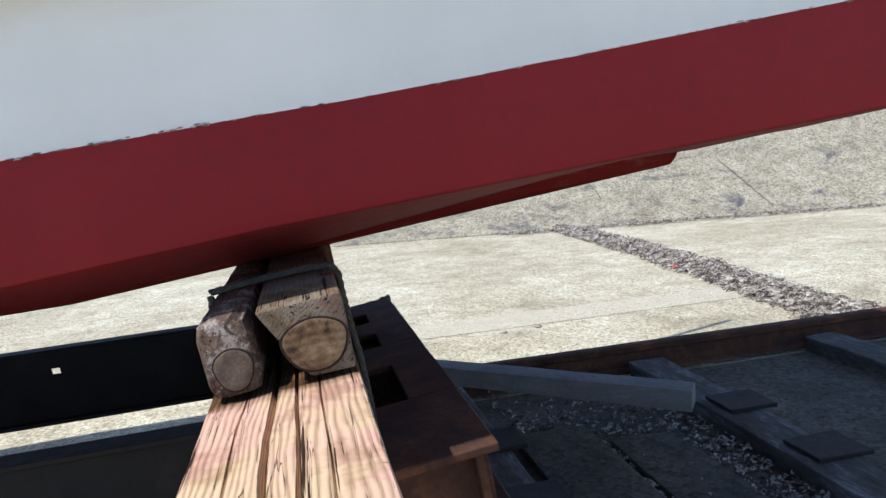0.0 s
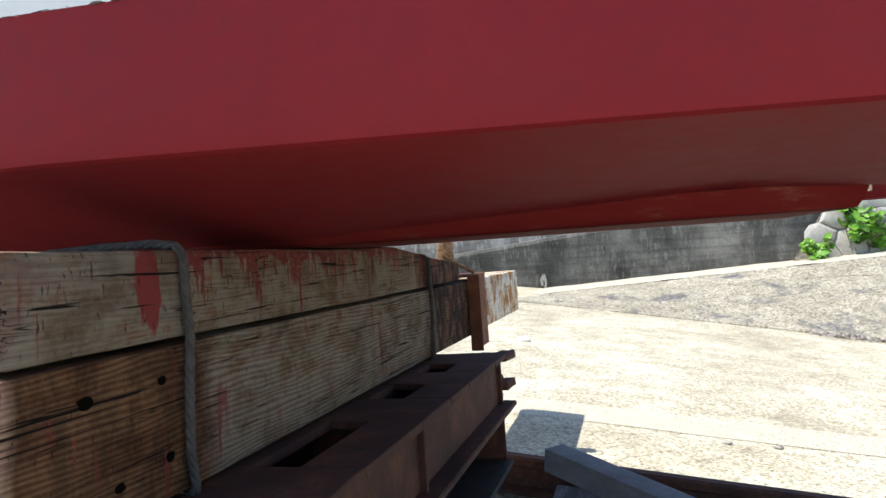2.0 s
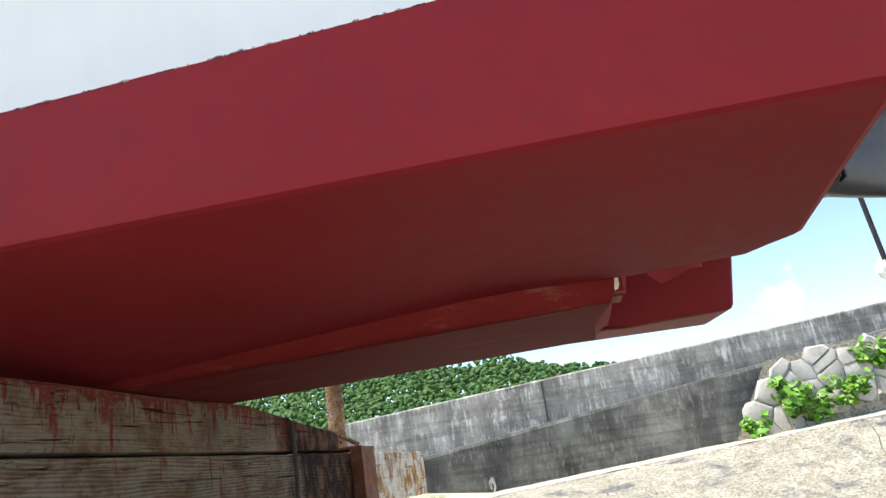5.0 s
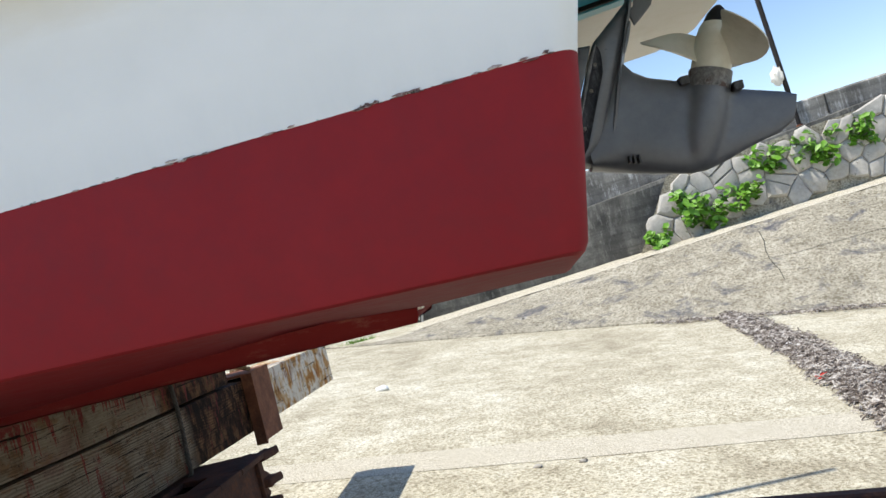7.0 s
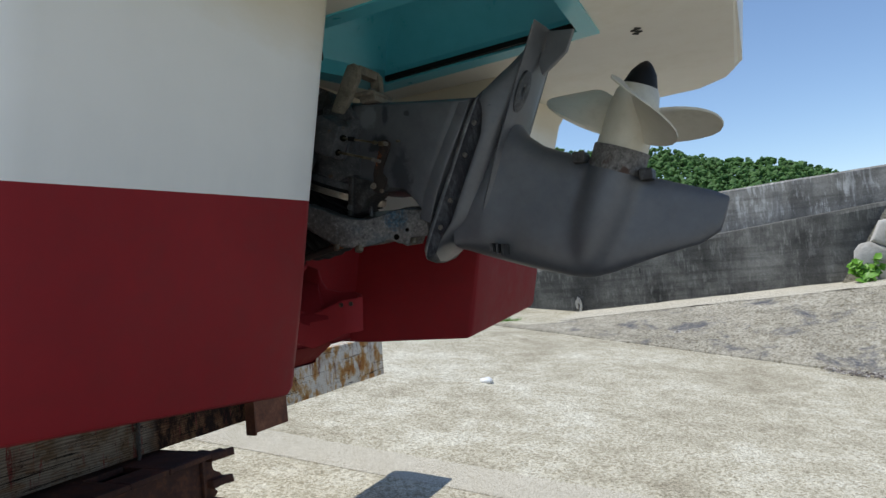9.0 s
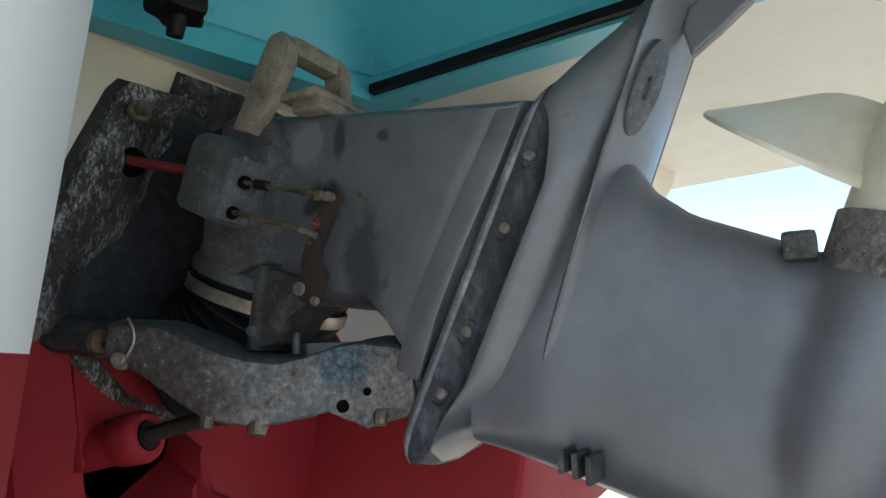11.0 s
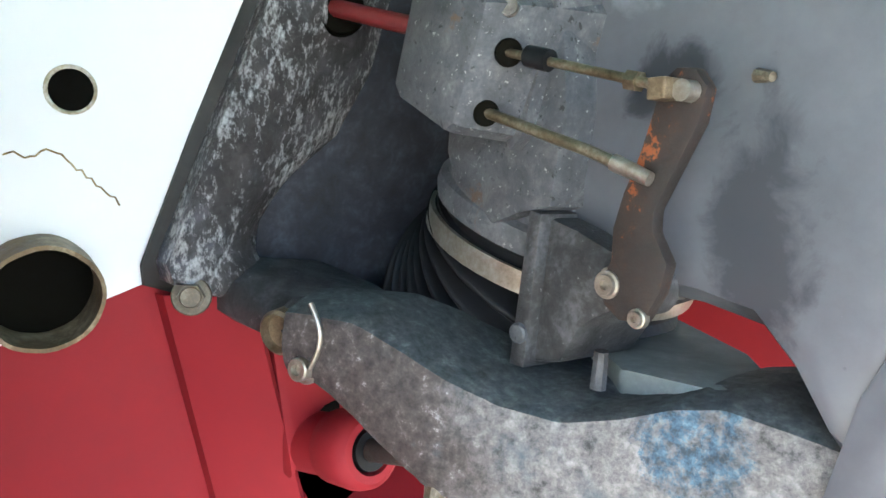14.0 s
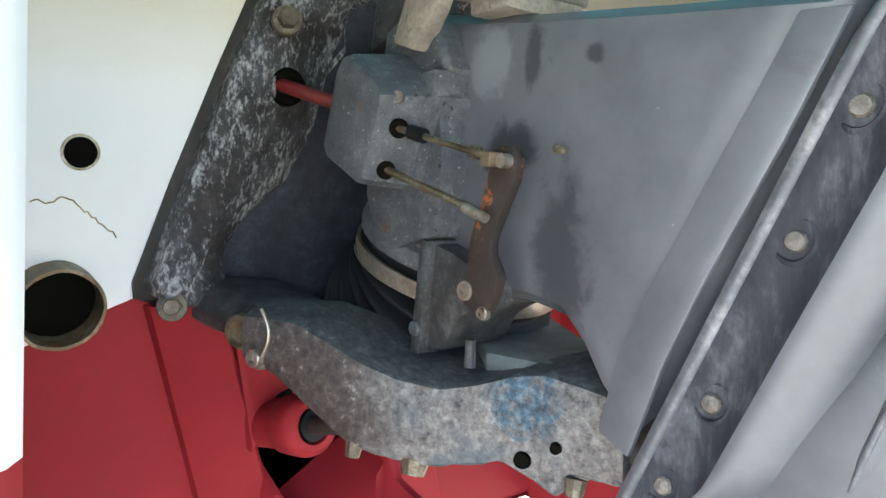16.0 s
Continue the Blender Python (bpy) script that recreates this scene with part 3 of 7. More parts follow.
def make_boat():
    boat = thing("boat", "white motor boat with dark red antifouling paint, standing on timbers", "boat", (0.3, YC, 1.34))
    path = hull_path()
    rng = random.Random(3)

    def at(p, z, out=0.0):
        x, y, (nx, ny), kind = p
        shift = 0.0 if kind == "side" and x < 1.2 else RAKE * (z - 1.70) * (1.0 if kind != "side" else (x - 1.2) / 0.39)
        return Vector((x + shift + nx * out, y + ny * out, z))

    # painted lower hull: rounded bottom edge, up to an uneven paint line
    def ribbon(levels, keep=lambda p: True, jag=0):
        bm = bmesh.new()
        cols = []
        for i, p in enumerate(path):
            col = []
            for k, f in enumerate(levels):
                z, out = f(p)
                if k == jag:
                    z += 0.0025 * noise.noise(Vector((p[0] * 23, p[1] * 23, 2)))
                col.append(bm.verts.new(at(p, z, out)))
            cols.append(col)
        for a, b in zip(cols, cols[1:]):
            for k in range(len(levels) - 1):
                if (a[k].co - b[k].co).length + (a[k + 1].co - b[k + 1].co).length > 1e-5:
                    bm.faces.new((a[k], b[k], b[k + 1], a[k + 1]))
        return bm

    bz = lambda p: bottom_z(p[0], p[1], p[3])
    wz = lambda p: 1.717 + 0.41 * min(0.12, p[1] - 2.314) if p[3] == "transom" else wl(p[0]) + (0.007 * min(1.0, max(0.0, (p[1] - 1.64) / 0.53)) if p[3] in ("aft", "inner") and p[1] < YC else 0.0)
    low = ribbon([lambda p: (bz(p), -0.016), lambda p: (bz(p) + 0.004, -0.005), lambda p: (bz(p) + 0.016, 0.0), lambda p: ((bz(p) + wz(p)) / 2, 0.002), lambda p: (wz(p), 0.0)], jag=4)
    # bottom: port and starboard panels, their aft pads, and the raised keel between
    for s in (0, 1):
        mine = [p for p in path if (p[1] < YC) == (s == 0) and p[3] in ("side", "corner", "aft", "inner")]
        if s:
            mine = mine[::-1]
        fwd = [p for p in mine if p[3] == "side" and p[0] <= 1.0001]
        aft = [p for p in mine if not (p[3] == "side" and p[0] < 0.9999)]
        inner_y = 2.266 if s == 0 else IN_S
        rows = []
        for p in fwd:
            yy = inner_y if abs(p[1] - YC) > 0.5 else YC + (p[1] - YC) * 0.45
            q = at(p, bz(p), -0.016)
            cz = keel_root(p[0])
            rows.append([low.verts.new(q), low.verts.new(((q.x), q.y + (yy - q.y) * 0.5, (q.z + cz) / 2)), low.verts.new((q.x, yy, cz)), low.verts.new((q.x, yy + (YC - yy) * 0.5, cz - 0.008))])
        for a, b in zip(rows, rows[1:]):
            for k in (0, 1, 2):
                low.faces.new((a[k], b[k], b[k + 1], a[k + 1]))
        ring = [low.verts.new(at(p, bz(p), -0.016)) for p in aft]
        mid = Vector((1.245, inner_y, 1.422))
        a0 = low.verts.new(mid)
        a1 = low.verts.new(Vector((1.0, inner_y, 1.428)))
        b0, b1 = (low.verts.new((xx, inner_y + (YC - inner_y) * 0.5, zz)) for xx, zz in ((1.245, 1.416), (1.0, 1.42)))
        low.faces.new((a0, a1, b1, b0))
        low.faces.new(ring + [a0, a1])
    part("lower_hull", low, RED, boat, "dark red antifouling paint", 28)
    keel = bmesh.new()
    rows = []
    for x in [-5.0, -4.0, -3.0, -2.0, -1.2, -0.6, 0.0, 0.3, 0.6, 0.9, 1.1, 1.2, 1.250]:
        h = 1.0 if x > -1.2 else max(0.05, 1 + (x + 1.2) * 0.24)
        up = max(0.0, -(x + 0.6)) * 0.075
        root = min(1.425, keel_root(x) - up * 0.93 + 0.002)
        rows.append([keel.verts.new((x + dx * (x > 1.23), YC + (y - YC) * h, z + up)) for y, z, dx in
                     ((2.268, root, 0.006), (2.292, root * 0.35 + 1.3745 * 0.65, 0.0), (2.312, 1.3745, -0.01), (2.565, 1.373, -0.05), (2.82, 1.3745, -0.06), (2.84, root, 0.0))])
    shoe = bmesh.new()
    below = [[shoe.verts.new(v.co - Vector((0, 0, 0.0015))) for v in r[2:5]] for r in rows]
    for a, b in zip(rows, rows[1:]):
        for k in range(5):
            keel.faces.new((a[k], b[k], b[k + 1], a[k + 1]))
    for a, b in zip(below, below[1:]):
        for k in range(2):
            shoe.faces.new((a[k], b[k], b[k + 1], a[k + 1]))
    keel.faces.new(rows[-1])
    keel = part("keel", keel, RED_WORN, boat, "", 40)
    part("keel_shoe", shoe, RED_WORN, keel, "worn red underside with scraped patches", 25)
    chip = box_bm(1.236, 1.262, 2.290, 2.335, 1.402, 1.424, 0.004, 2, 4, 0.004, 6)
    part("bare_patch", chip, CREAM, boat, "bare pale laminate where the paint broke off", 40)
    flare = {"side": 1.0, "corner": 0.8, "aft": 0.0, "inner": 0.0, "transom": 0.0}

    def up(z, out):
        return lambda p: (z + (0.30 * max(0, -(p[0] + 1.0)) ** 1.1 * 0.35 if z > 2.2 and p[3] == "side" else 0), out * flare[p[3]])

    high = ribbon([lambda p: (wz(p), 0.0), up(1.86, 0.012), up(2.02, 0.03), up(2.04, 0.042), up(2.10, 0.055), up(2.35, 0.17), up(2.62, 0.30)], jag=0)
    part("upper_hull", high, HULL_WHITE, boat, "white gelcoat with faint yellow stains", 28)
    chips = bmesh.new()
    for k in range(170):
        x = rng.uniform(-0.7, 1.55)
        l, h = rng.choice((0.002, 0.004, 0.012)) * rng.uniform(0.5, 1.6), rng.uniform(0.0003, 0.0011)
        z = wl(x) + rng.uniform(-0.0016, 0.0008)
        box_bm(x, x + l, PORT - 0.0012, PORT + 0.003, z, z + h, bm=chips)
    tagged(part("paint_edge", chips, SEALANT, boat, "dark flaking paint edge at the waterline"), kind="stuff")
    part("through_bolt", lathe_bm((0.39, 2.11, 1.440), (0, -0.1, -1), [(0.0, 0.010), (0.004, 0.009), (0.006, 0.006), (0.006, 0.0)], 12), RED, boat, "painted-over bolt head", 40)
    flakes = bmesh.new()
    for k in range(60):
        x = rng.choice((rng.uniform(-0.45, 0.15), rng.uniform(-0.7, 1.6), rng.uniform(1.35, 1.62)))
        l, h = rng.uniform(0.004, 0.022), rng.uniform(0.0010, 0.0032)
        z = wl(x) + rng.uniform(-0.003, 0.0025)
        tri = [(x, z), (x + l * 0.4, z + h), (x + l, z + h * rng.uniform(0.2, 0.9)), (x + l * 0.7, z - h * 0.5)]
        prism_bm(tri, PORT - 0.0030, PORT + 0.002, bm=flakes)
    tagged(part("paint_flake", flakes, FLAKE, boat, "curling pale and dark flakes of paint"), kind="stuff")
    deck = bmesh.new()
    loop = [at(p, 2.62 + (0.30 * max(0, -(p[0] + 1.0)) ** 1.1 * 0.35 if p[3] == "side" else 0), 0.30 * flare[p[3]]) for p in path if p[3] in ("side", "corner", "aft")]
    deck.faces.new([deck.verts.new(v) for v in loop])
    part("deck", deck, WHITE, boat)
    return boat


boat = make_boat()


# ---- platform over the drive ----
def make_platform():
    th = thing("stern_platform", "cream stern platform with a teal hatch recess underneath", "platform", (1.9, YC, 2.1))
    pz = lambda x: 2.060 + 0.03 * (x - 1.45)
    outer = [(1.36, 1.50), (2.22, 1.50), (2.30, 1.62), (2.31, 2.5), (2.30, 3.38), (2.27, 3.48), (2.18, 3.58), (1.36, 3.68)]
    hole = [(1.345, 2.32), (2.045, 2.28), (2.030, 2.770), (1.455, 2.835)]
    rim = [(1.385, 2.36), (2.005, 2.33), (1.992, 2.722), (1.500, 2.772)]
    # cream shell with an opening
    bm = bmesh.new()
    vo = [bm.verts.new((x, y, pz(x))) for x, y in outer]
    vh = [bm.verts.new((x, y, pz(x))) for x, y in hole]
    vr = [bm.verts.new((x, y, pz(x) + 0.05)) for x, y in hole]
    link = [(vo[0], vo[1], vh[1], vh[0]), (vo[1], vo[2], vo[3], vo[4], vh[2], vh[1]), (vo[4], vo[5], vo[6], vo[7], vh[3], vh[2]), (vo[7], vo[0], vh[0], vh[3])]
    for f in link:
        bm.faces.new(f)
    for i in range(4):
        bm.faces.new((vh[i], vh[(i + 1) % 4], vr[(i + 1) % 4], vr[i]))
    top = [bm.verts.new((x + 0.03 * (x > 1.5), y, 2.40)) for x, y in outer]
    for i in range(len(outer)):
        bm.faces.new((vo[i], vo[(i + 1) % len(outer)], top[(i + 1) % len(outer)], top[i]))
    bm.faces.new(top)
    edges = [e for e in bm.edges if all(v in vo for v in e.verts) and max(v.co.x for v in e.verts) > 1.4]
    bmesh.ops.bevel(bm, geom=edges, offset=0.02, segments=3, affect="EDGES")
    part("shell", bm, CREAM, th, "cream gelcoat underside", 35)
    # teal frame
    bm = bmesh.new()
    a = [bm.verts.new((x, y, pz(x) - 0.004)) for x, y in hole]
    b = [bm.verts.new((x, y, pz(x) - 0.004)) for x, y in rim]
    c = [bm.verts.new((x, y, pz(x) + 0.03)) for x, y in rim]
    d = [bm.verts.new((x, y, pz(x) + 0.002)) for x, y in hole]
    for i in range(4):
        j = (i + 1) % 4
        bm.faces.new((a[i], a[j], b[j], b[i]))
        bm.faces.new((b[i], b[j], c[j], c[i]))
        bm.faces.new((d[i], d[j], a[j], a[i]))
    part("hatch_frame", bm, TEAL, th, "teal painted rim")
    # teal vault of the recess, rounded towards the top
    bm = bmesh.new()
    rings = []
    cx, cy = 1.74, 2.55
    for s, h in ((0.985, 0.028), (0.93, 0.07), (0.84, 0.115), (0.70, 0.145), (0.52, 0.16)):
        rings.append([bm.verts.new((cx + (x - cx) * s, cy + (y - cy) * s, pz(x) + h)) for x, y in rim])
    for p, q in zip(rings, rings[1:]):
        for i in range(4):
            bm.faces.new((p[i], p[(i + 1) % 4], q[(i + 1) % 4], q[i]))
    bm.faces.new(rings[-1])
    part("hatch", bm, TEAL, th, "teal painted recess", 40)
    # black seal along the frame
    bm = bmesh.new()
    prism_bm([(1.506, 2.757), (1.988, 2.708), (1.988, 2.720), (1.506, 2.770)], 2.066, 2.078, bm=bm, axis="z")
    for v in bm.verts:
        v.co.z += 0.03 * (v.co.x - 1.50) - 0.004
    part("seal", bm, BLACK, th, "black rubber seal")
    pts = [(2.10 + 0.012 * math.sin(2.1 * k), 2.80 + 0.008 * k, pz(2.1) - 0.001) for k in range(7)]
    part("scuff_mark", sweep_bm(pts, 0.0022, 6), SEALANT, th, "dark scuff mark", 60)
    base = (1.500, 2.440)
    latch = part("latch", tube_bm((base[0], base[1], 2.045), (base[0] + 0.004, base[1], 2.075), 0.011, 0.014, 14), BLACK, th, "black star-shaped latch knob", 40)
    knob = bmesh.new()
    ring = [(base[0] + (0.033 if k % 2 == 0 else 0.022) * math.cos(math.pi * k / 5 + 0.3), base[1] + (0.033 if k % 2 == 0 else 0.022) * math.sin(math.pi * k / 5 + 0.3)) for k in range(10)]
    part("knob", prism_bm(ring, 2.036, 2.058, 0.006, 2, bm=knob, axis="z"), BLACK, latch, "", 40)
    part("stem", tube_bm((base[0] - 0.004, base[1], 2.018), (base[0], base[1], 2.040), 0.008, 0.010, 12), BLACK, latch, "", 40)


make_platform()


# ---- drive ----
DY = 2.645


def pillow_bm(outline, layers, cy=DY, centre=None, bm=None):
    """A body with a rounded cross-section: the outline in (x, z), drawn in towards its centre while it swells sideways; layers: (scale, half width)."""
    own = bm or bmesh.new()
    n = len(outline)
    cx = centre[0] if centre else sum(p[0] for p in outline) / n
    cz = centre[1] if centre else sum(p[1] for p in outline) / n
    rings = []
    for side in (-1, 1):
        rs = [[own.verts.new((cx + (x - cx) * s, cy + side * w, cz + (z - cz) * s)) for x, z in outline] for s, w in layers]
        rings.append(rs)
        for p, q in zip(rs, rs[1:]):
            for i in range(n):
                own.faces.new((p[i], p[(i + 1) % n], q[(i + 1) % n], q[i]))
        own.faces.new(rs[-1])
    for i in range(n):
        own.faces.new((rings[0][0][i], rings[0][0][(i + 1) % n], rings[1][0][(i + 1) % n], rings[1][0][i]))
    return own


FD, FN = Vector((0.427, 0, 0.904)), Vector((0.904, 0, -0.427))   # along the joint flange, and out of it towards the propeller
FB = Vector((1.693, 0, 1.642))


def slab(u0, u1, n0, n1, w, bm=None, tip=0.0, bevel=0.004):
    """A bar along the joint flange: u along it, n across it, half width w."""
    def at(u, n):
        p = FB + FD * u + FN * n
        return (p.x, p.z)
    out = [at(u0 - tip, (n0 + n1) / 2), at(u0, n0), at(u1, n0), at(u1, n1), at(u0, n1)] if tip else [at(u0, n0), at(u1, n0), at(u1, n1), at(u0, n1)]
    return prism_bm(out, DY - w, DY + w, bevel, 2, bm=bm)


def bolt(name, at, axis, r, mat, parent, long=0.012, label=""):
    """A hexagon head on a washer."""
    a, n = Vector(at), Vector(axis).normalized()
    bm = lathe_bm(a, n, [(-0.004, 0), (-0.004, r * 1.45), (0.0025, r * 1.45), (0.0035, r * 1.35), (0.0035, 0)], 20)
    tube_bm(a + n * 0.003, a + n * long, r, r * 0.94, 6, bm)
    tube_bm(a + n * long, a + n * (long + 0.0015), r * 0.8, r * 0.7, 12, bm)
    return part(name, bm, mat, parent, label, 30)


def make_drive():
    th = thing("stern_drive", "grey stern drive tilted up, with corroded aluminium mountings and cream propeller", "stern drive", (1.5, DY, 1.7))
    # --- upper gear housing
    top = [(1.468, 1.984), (1.53, 1.972), (1.588, 1.963), (1.70, 1.949), (1.772, 1.941), (1.806, 1.937), (1.79, 1.900), (1.69, 1.700), (1.672, 1.712), (1.655, 1.738), (1.633, 1.760), (1.60, 1.766), (1.545, 1.768), (1.515, 1.80), (1.462, 1.797), (1.437, 1.83), (1.432, 1.90), (1.45, 1.955)]
    upper = part("upper_housing", pillow_bm(top, [(1.0, 0.066), (0.97, 0.079), (0.90, 0.087), (0.70, 0.090)], centre=(1.62, 1.865)), HOUSING, th, "blue-grey painted housing with scuffs", 40)
    part("cast_stud", tube_bm((1.629, 2.552, 1.8695), (1.637, 2.550, 1.868), 0.0032, 0.0022, 8), STUD, upper, "bare metal stud", 40)
    part("rivet", lathe_bm((1.676, 2.5565, 1.831), (0, -1, 0), [(-0.001, 0.0025), (0.0012, 0.002), (0.0012, 0.0)], 10), DARK_ALU, upper, "", 40)
    for sgn in (-1, 1):
        band = prism_bm([(1.668, 1.700), (1.679, 1.745), (1.700, 1.789), (1.731, 1.847), (1.757, 1.893), (1.776, 1.928), (1.800, 1.926), (1.772, 1.868), (1.733, 1.795), (1.711, 1.748), (1.690, 1.690)], DY + sgn * 0.0875, DY + sgn * 0.0925, 0.002, 2)
        part("flange_band", band, DRIVE, upper, "raised band", 40)

    def lips(u):
        """Across the joint at u: the crest of its lip and the far rim of the bolt channel."""
        rim = -0.012 + 0.031 * min(1.0, max(0.0, (0.325 - u) / 0.12)) ** 0.7 * min(1.0, max(0.0, (u + 0.05) / 0.07)) ** 0.8
        return -0.0145, max(rim, -0.010)

    def ends(n):
        """Lowest and highest u of the casting at n."""
        low = [(-0.03, -0.02), (-0.02, -0.035), (-0.012, -0.045), (-0.004, -0.040), (0.006, -0.012), (0.03, 0.014), (0.06, 0.020), (0.12, 0.02)]
        high = [(-0.03, 0.318), (-0.02, 0.328), (-0.008, 0.352), (0.012, 0.392), (0.032, 0.430), (0.050, 0.468), (0.058, 0.30), (0.066, 0.24), (0.085, 0.20), (0.12, 0.16)]
        f = lambda tab: float(np.interp(n, [p[0] for p in tab], [p[1] for p in tab]))
        return f(low), f(high)

    def loft(cols, rows=44):
        """Both flanks of a casting: cols(u) gives (n, half width) in order across the joint."""
        bm = bmesh.new()
        sides = []
        for sgn in (-1, 1):
            grid = []
            for i in range(rows + 1):
                s = i / rows
                line = []
                for n, w in cols(-0.035 + 0.395 * s):
                    lo, hi = ends(n)
                    u = lo + (hi - lo) * s
                    cap = (1 - abs(2 * s - 1) ** 14) ** 0.5
                    p = FB + FD * u + FN * n
                    line.append(bm.verts.new((p.x, DY + sgn * (0.02 + (w - 0.02) * cap), p.z)))
                grid.append(line)
            for p, q in zip(grid, grid[1:]):
                for k in range(len(p) - 1):
                    bm.faces.new((p[k], p[k + 1], q[k + 1], q[k]))
            sides.append(grid)
        for k in range(len(sides[0][0]) - 1):
            for e in (0, -1):
                bm.faces.new((sides[0][e][k], sides[0][e][k + 1], sides[1][e][k + 1], sides[1][e][k]))
        for e in (0, -1):
            for g, h in zip(range(rows), range(1, rows + 1)):
                bm.faces.new((sides[0][g][e], sides[0][h][e], sides[1][h][e], sides[1][g][e]))
        return bm

    def lip_cols(u):
        c, r = lips(u)
        return [(-0.0195, 0.088), (-0.0192, 0.0915), (c - 0.002, 0.0928), (c, 0.0936), (c + 0.002, 0.0930), (c + 0.0035, 0.0915)]

    def channel_cols(u):
        c, r = lips(u)
        a0, a1 = c + 0.0035, r
        deep = min(1.0, (a1 - a0) / 0.02) * 0.0065
        return [(a0 + (a1 - a0) * f, 0.0915 - 0.0045 * f - deep * d) for f, d in ((0, 0), (0.12, 0.55), (0.3, 0.95), (0.5, 1.0), (0.7, 0.85), (0.88, 0.4), (1.0, 0.0))]

    def leg_cols(u):
        c, r = lips(u)
        return [(r, 0.087), (r + 0.004, 0.0875), (r + 0.010, 0.086), (r + 0.02, 0.081), (r + 0.03, 0.075), (0.050, 0.070), (0.058, 0.064), (0.075, 0.058), (0.10, 0.05)]

    lip = part("flange_lip", loft(lip_cols), POLISHED, th, "polished rounded flange lip", 50)
    part("joint_channel", loft(channel_cols), CHANNEL, th, "dark smooth bolt channel with scratches", 60)
    for u, n in ((0.040, -0.001), (0.100, 0.001), (0.197, -0.001), (0.264, -0.004)):
        p = FB + FD * u + FN * n
        out = Vector((0.15, -1, 0.05)).normalized()
        seat = Vector((p.x, DY - 0.0835, p.z))
        pocket = lathe_bm(seat, out, [(-0.001, 0.0), (-0.001, 0.0075), (0.0016, 0.0085), (0.0010, 0.0098), (-0.004, 0.0115)], 24)
        for v in pocket.verts:
            v.co += FD * (v.co - seat).dot(FD) * 0.25
        pk = part("bolt_pocket", pocket, CHANNEL, th, "", 50)
        bm = lathe_bm(seat, out, [(-0.003, 0.0), (-0.003, 0.0058), (0.002, 0.0056), (0.0033, 0.0046), (0.0038, 0.0)], 10)
        part("flange_bolt", bm, BOLT_DULL, pk, "dull steel bolt head", 25)
    # --- lower leg
    DL = DY - 0.035
    C, P = Vector((2.077, DL, 1.780)), Vector((0.36, 0, 0.933))
    X = Vector((0.933, 0, -0.36))
    low_x = [1.735, 1.80, 1.88, 1.97, 2.01, 2.05, 2.13, 2.21, 2.25, 2.266]
    low_z = [1.630, 1.607, 1.581, 1.556, 1.553, 1.560, 1.583, 1.600, 1.622, 1.676]
    top_x = [1.735, 1.80, 1.85, 1.878, 1.895, 1.928, 2.01, 2.135, 2.24, 2.266]
    top_z = [1.690, 1.790, 1.885, 1.880, 1.850, 1.823, 1.787, 1.733, 1.696, 1.682]

    def leg_half(x, z, s):
        """Half thickness of the leg: strut, torpedo under the propeller, thin skeg."""
        p = Vector((x, DL, z)) - C
        q, t = p.dot(X), p.dot(P)
        r = 0.051 * max(0.0, 1.0 - max(0.0, (-t - 0.09) / 0.145) ** 2) ** 0.5 if t > -0.235 else 0.0
        torpedo = max(0.0, r * r - q * q) ** 0.5
        strut = float(np.interp(x, [1.735, 1.80, 1.86, 1.95, 2.05, 2.12, 2.27], [0.078, 0.070, 0.056, 0.040, 0.028, 0.015, 0.008]))
        strut *= max(0.04, 1 - abs(2 * s - 1) ** 5) ** 0.5
        return (torpedo ** 3 + strut ** 3) ** (1 / 3)

    bm = bmesh.new()
    flank = []
    xs = [1.735 + 0.531 * (i / 56) for i in range(57)]
    for sgn in (-1, 1):
        grid = []
        for x in xs:
            za, zb = float(np.interp(x, low_x, low_z)), float(np.interp(x, top_x, top_z))
            row = []
            for j in range(31):
                s = j / 30
                z = za + (zb - za) * s
                cy = DY + (DL - DY) * min(1.0, max(0.0, (x - 1.74) / 0.25))
                row.append(bm.verts.new((x, cy + sgn * leg_half(x, z, s), z)))
            grid.append(row)
        for p, q in zip(grid, grid[1:]):
            for j in range(30):
                bm.faces.new((p[j], p[j + 1], q[j + 1], q[j]))
        flank.append(grid)
    for i in range(56):
        for j in (0, 30):
            bm.faces.new((flank[0][i][j], flank[0][i + 1][j], flank[1][i + 1][j], flank[1][i][j]))
    for i in (0, 56):
        for j in range(30):
            bm.faces.new((flank[0][i][j], flank[0][i][j + 1], flank[1][i][j + 1], flank[1][i][j]))
    lower = part("lower_housing", bm, DRIVE, th, "blue-grey painted lower leg with a thin skeg", 50)
    part("leg_root", loft(leg_cols), DRIVE, lower, "", 60)
    # two rows of small raised marks
    for i in range(3):
        bm = box_bm(1.822 + 0.011 * i, 1.827 + 0.011 * i, DL - 0.070, DL - 0.030, 1.618 - 0.004 * i, 1.636 - 0.002 * i, 0.001)
        part("cast_mark", bm, DARK_ALU, lower)
    # --- anti-ventilation plate: a crisp outer edge, hollow face behind it, trim tab and anode at its top
    bm = bmesh.new()
    flank = []
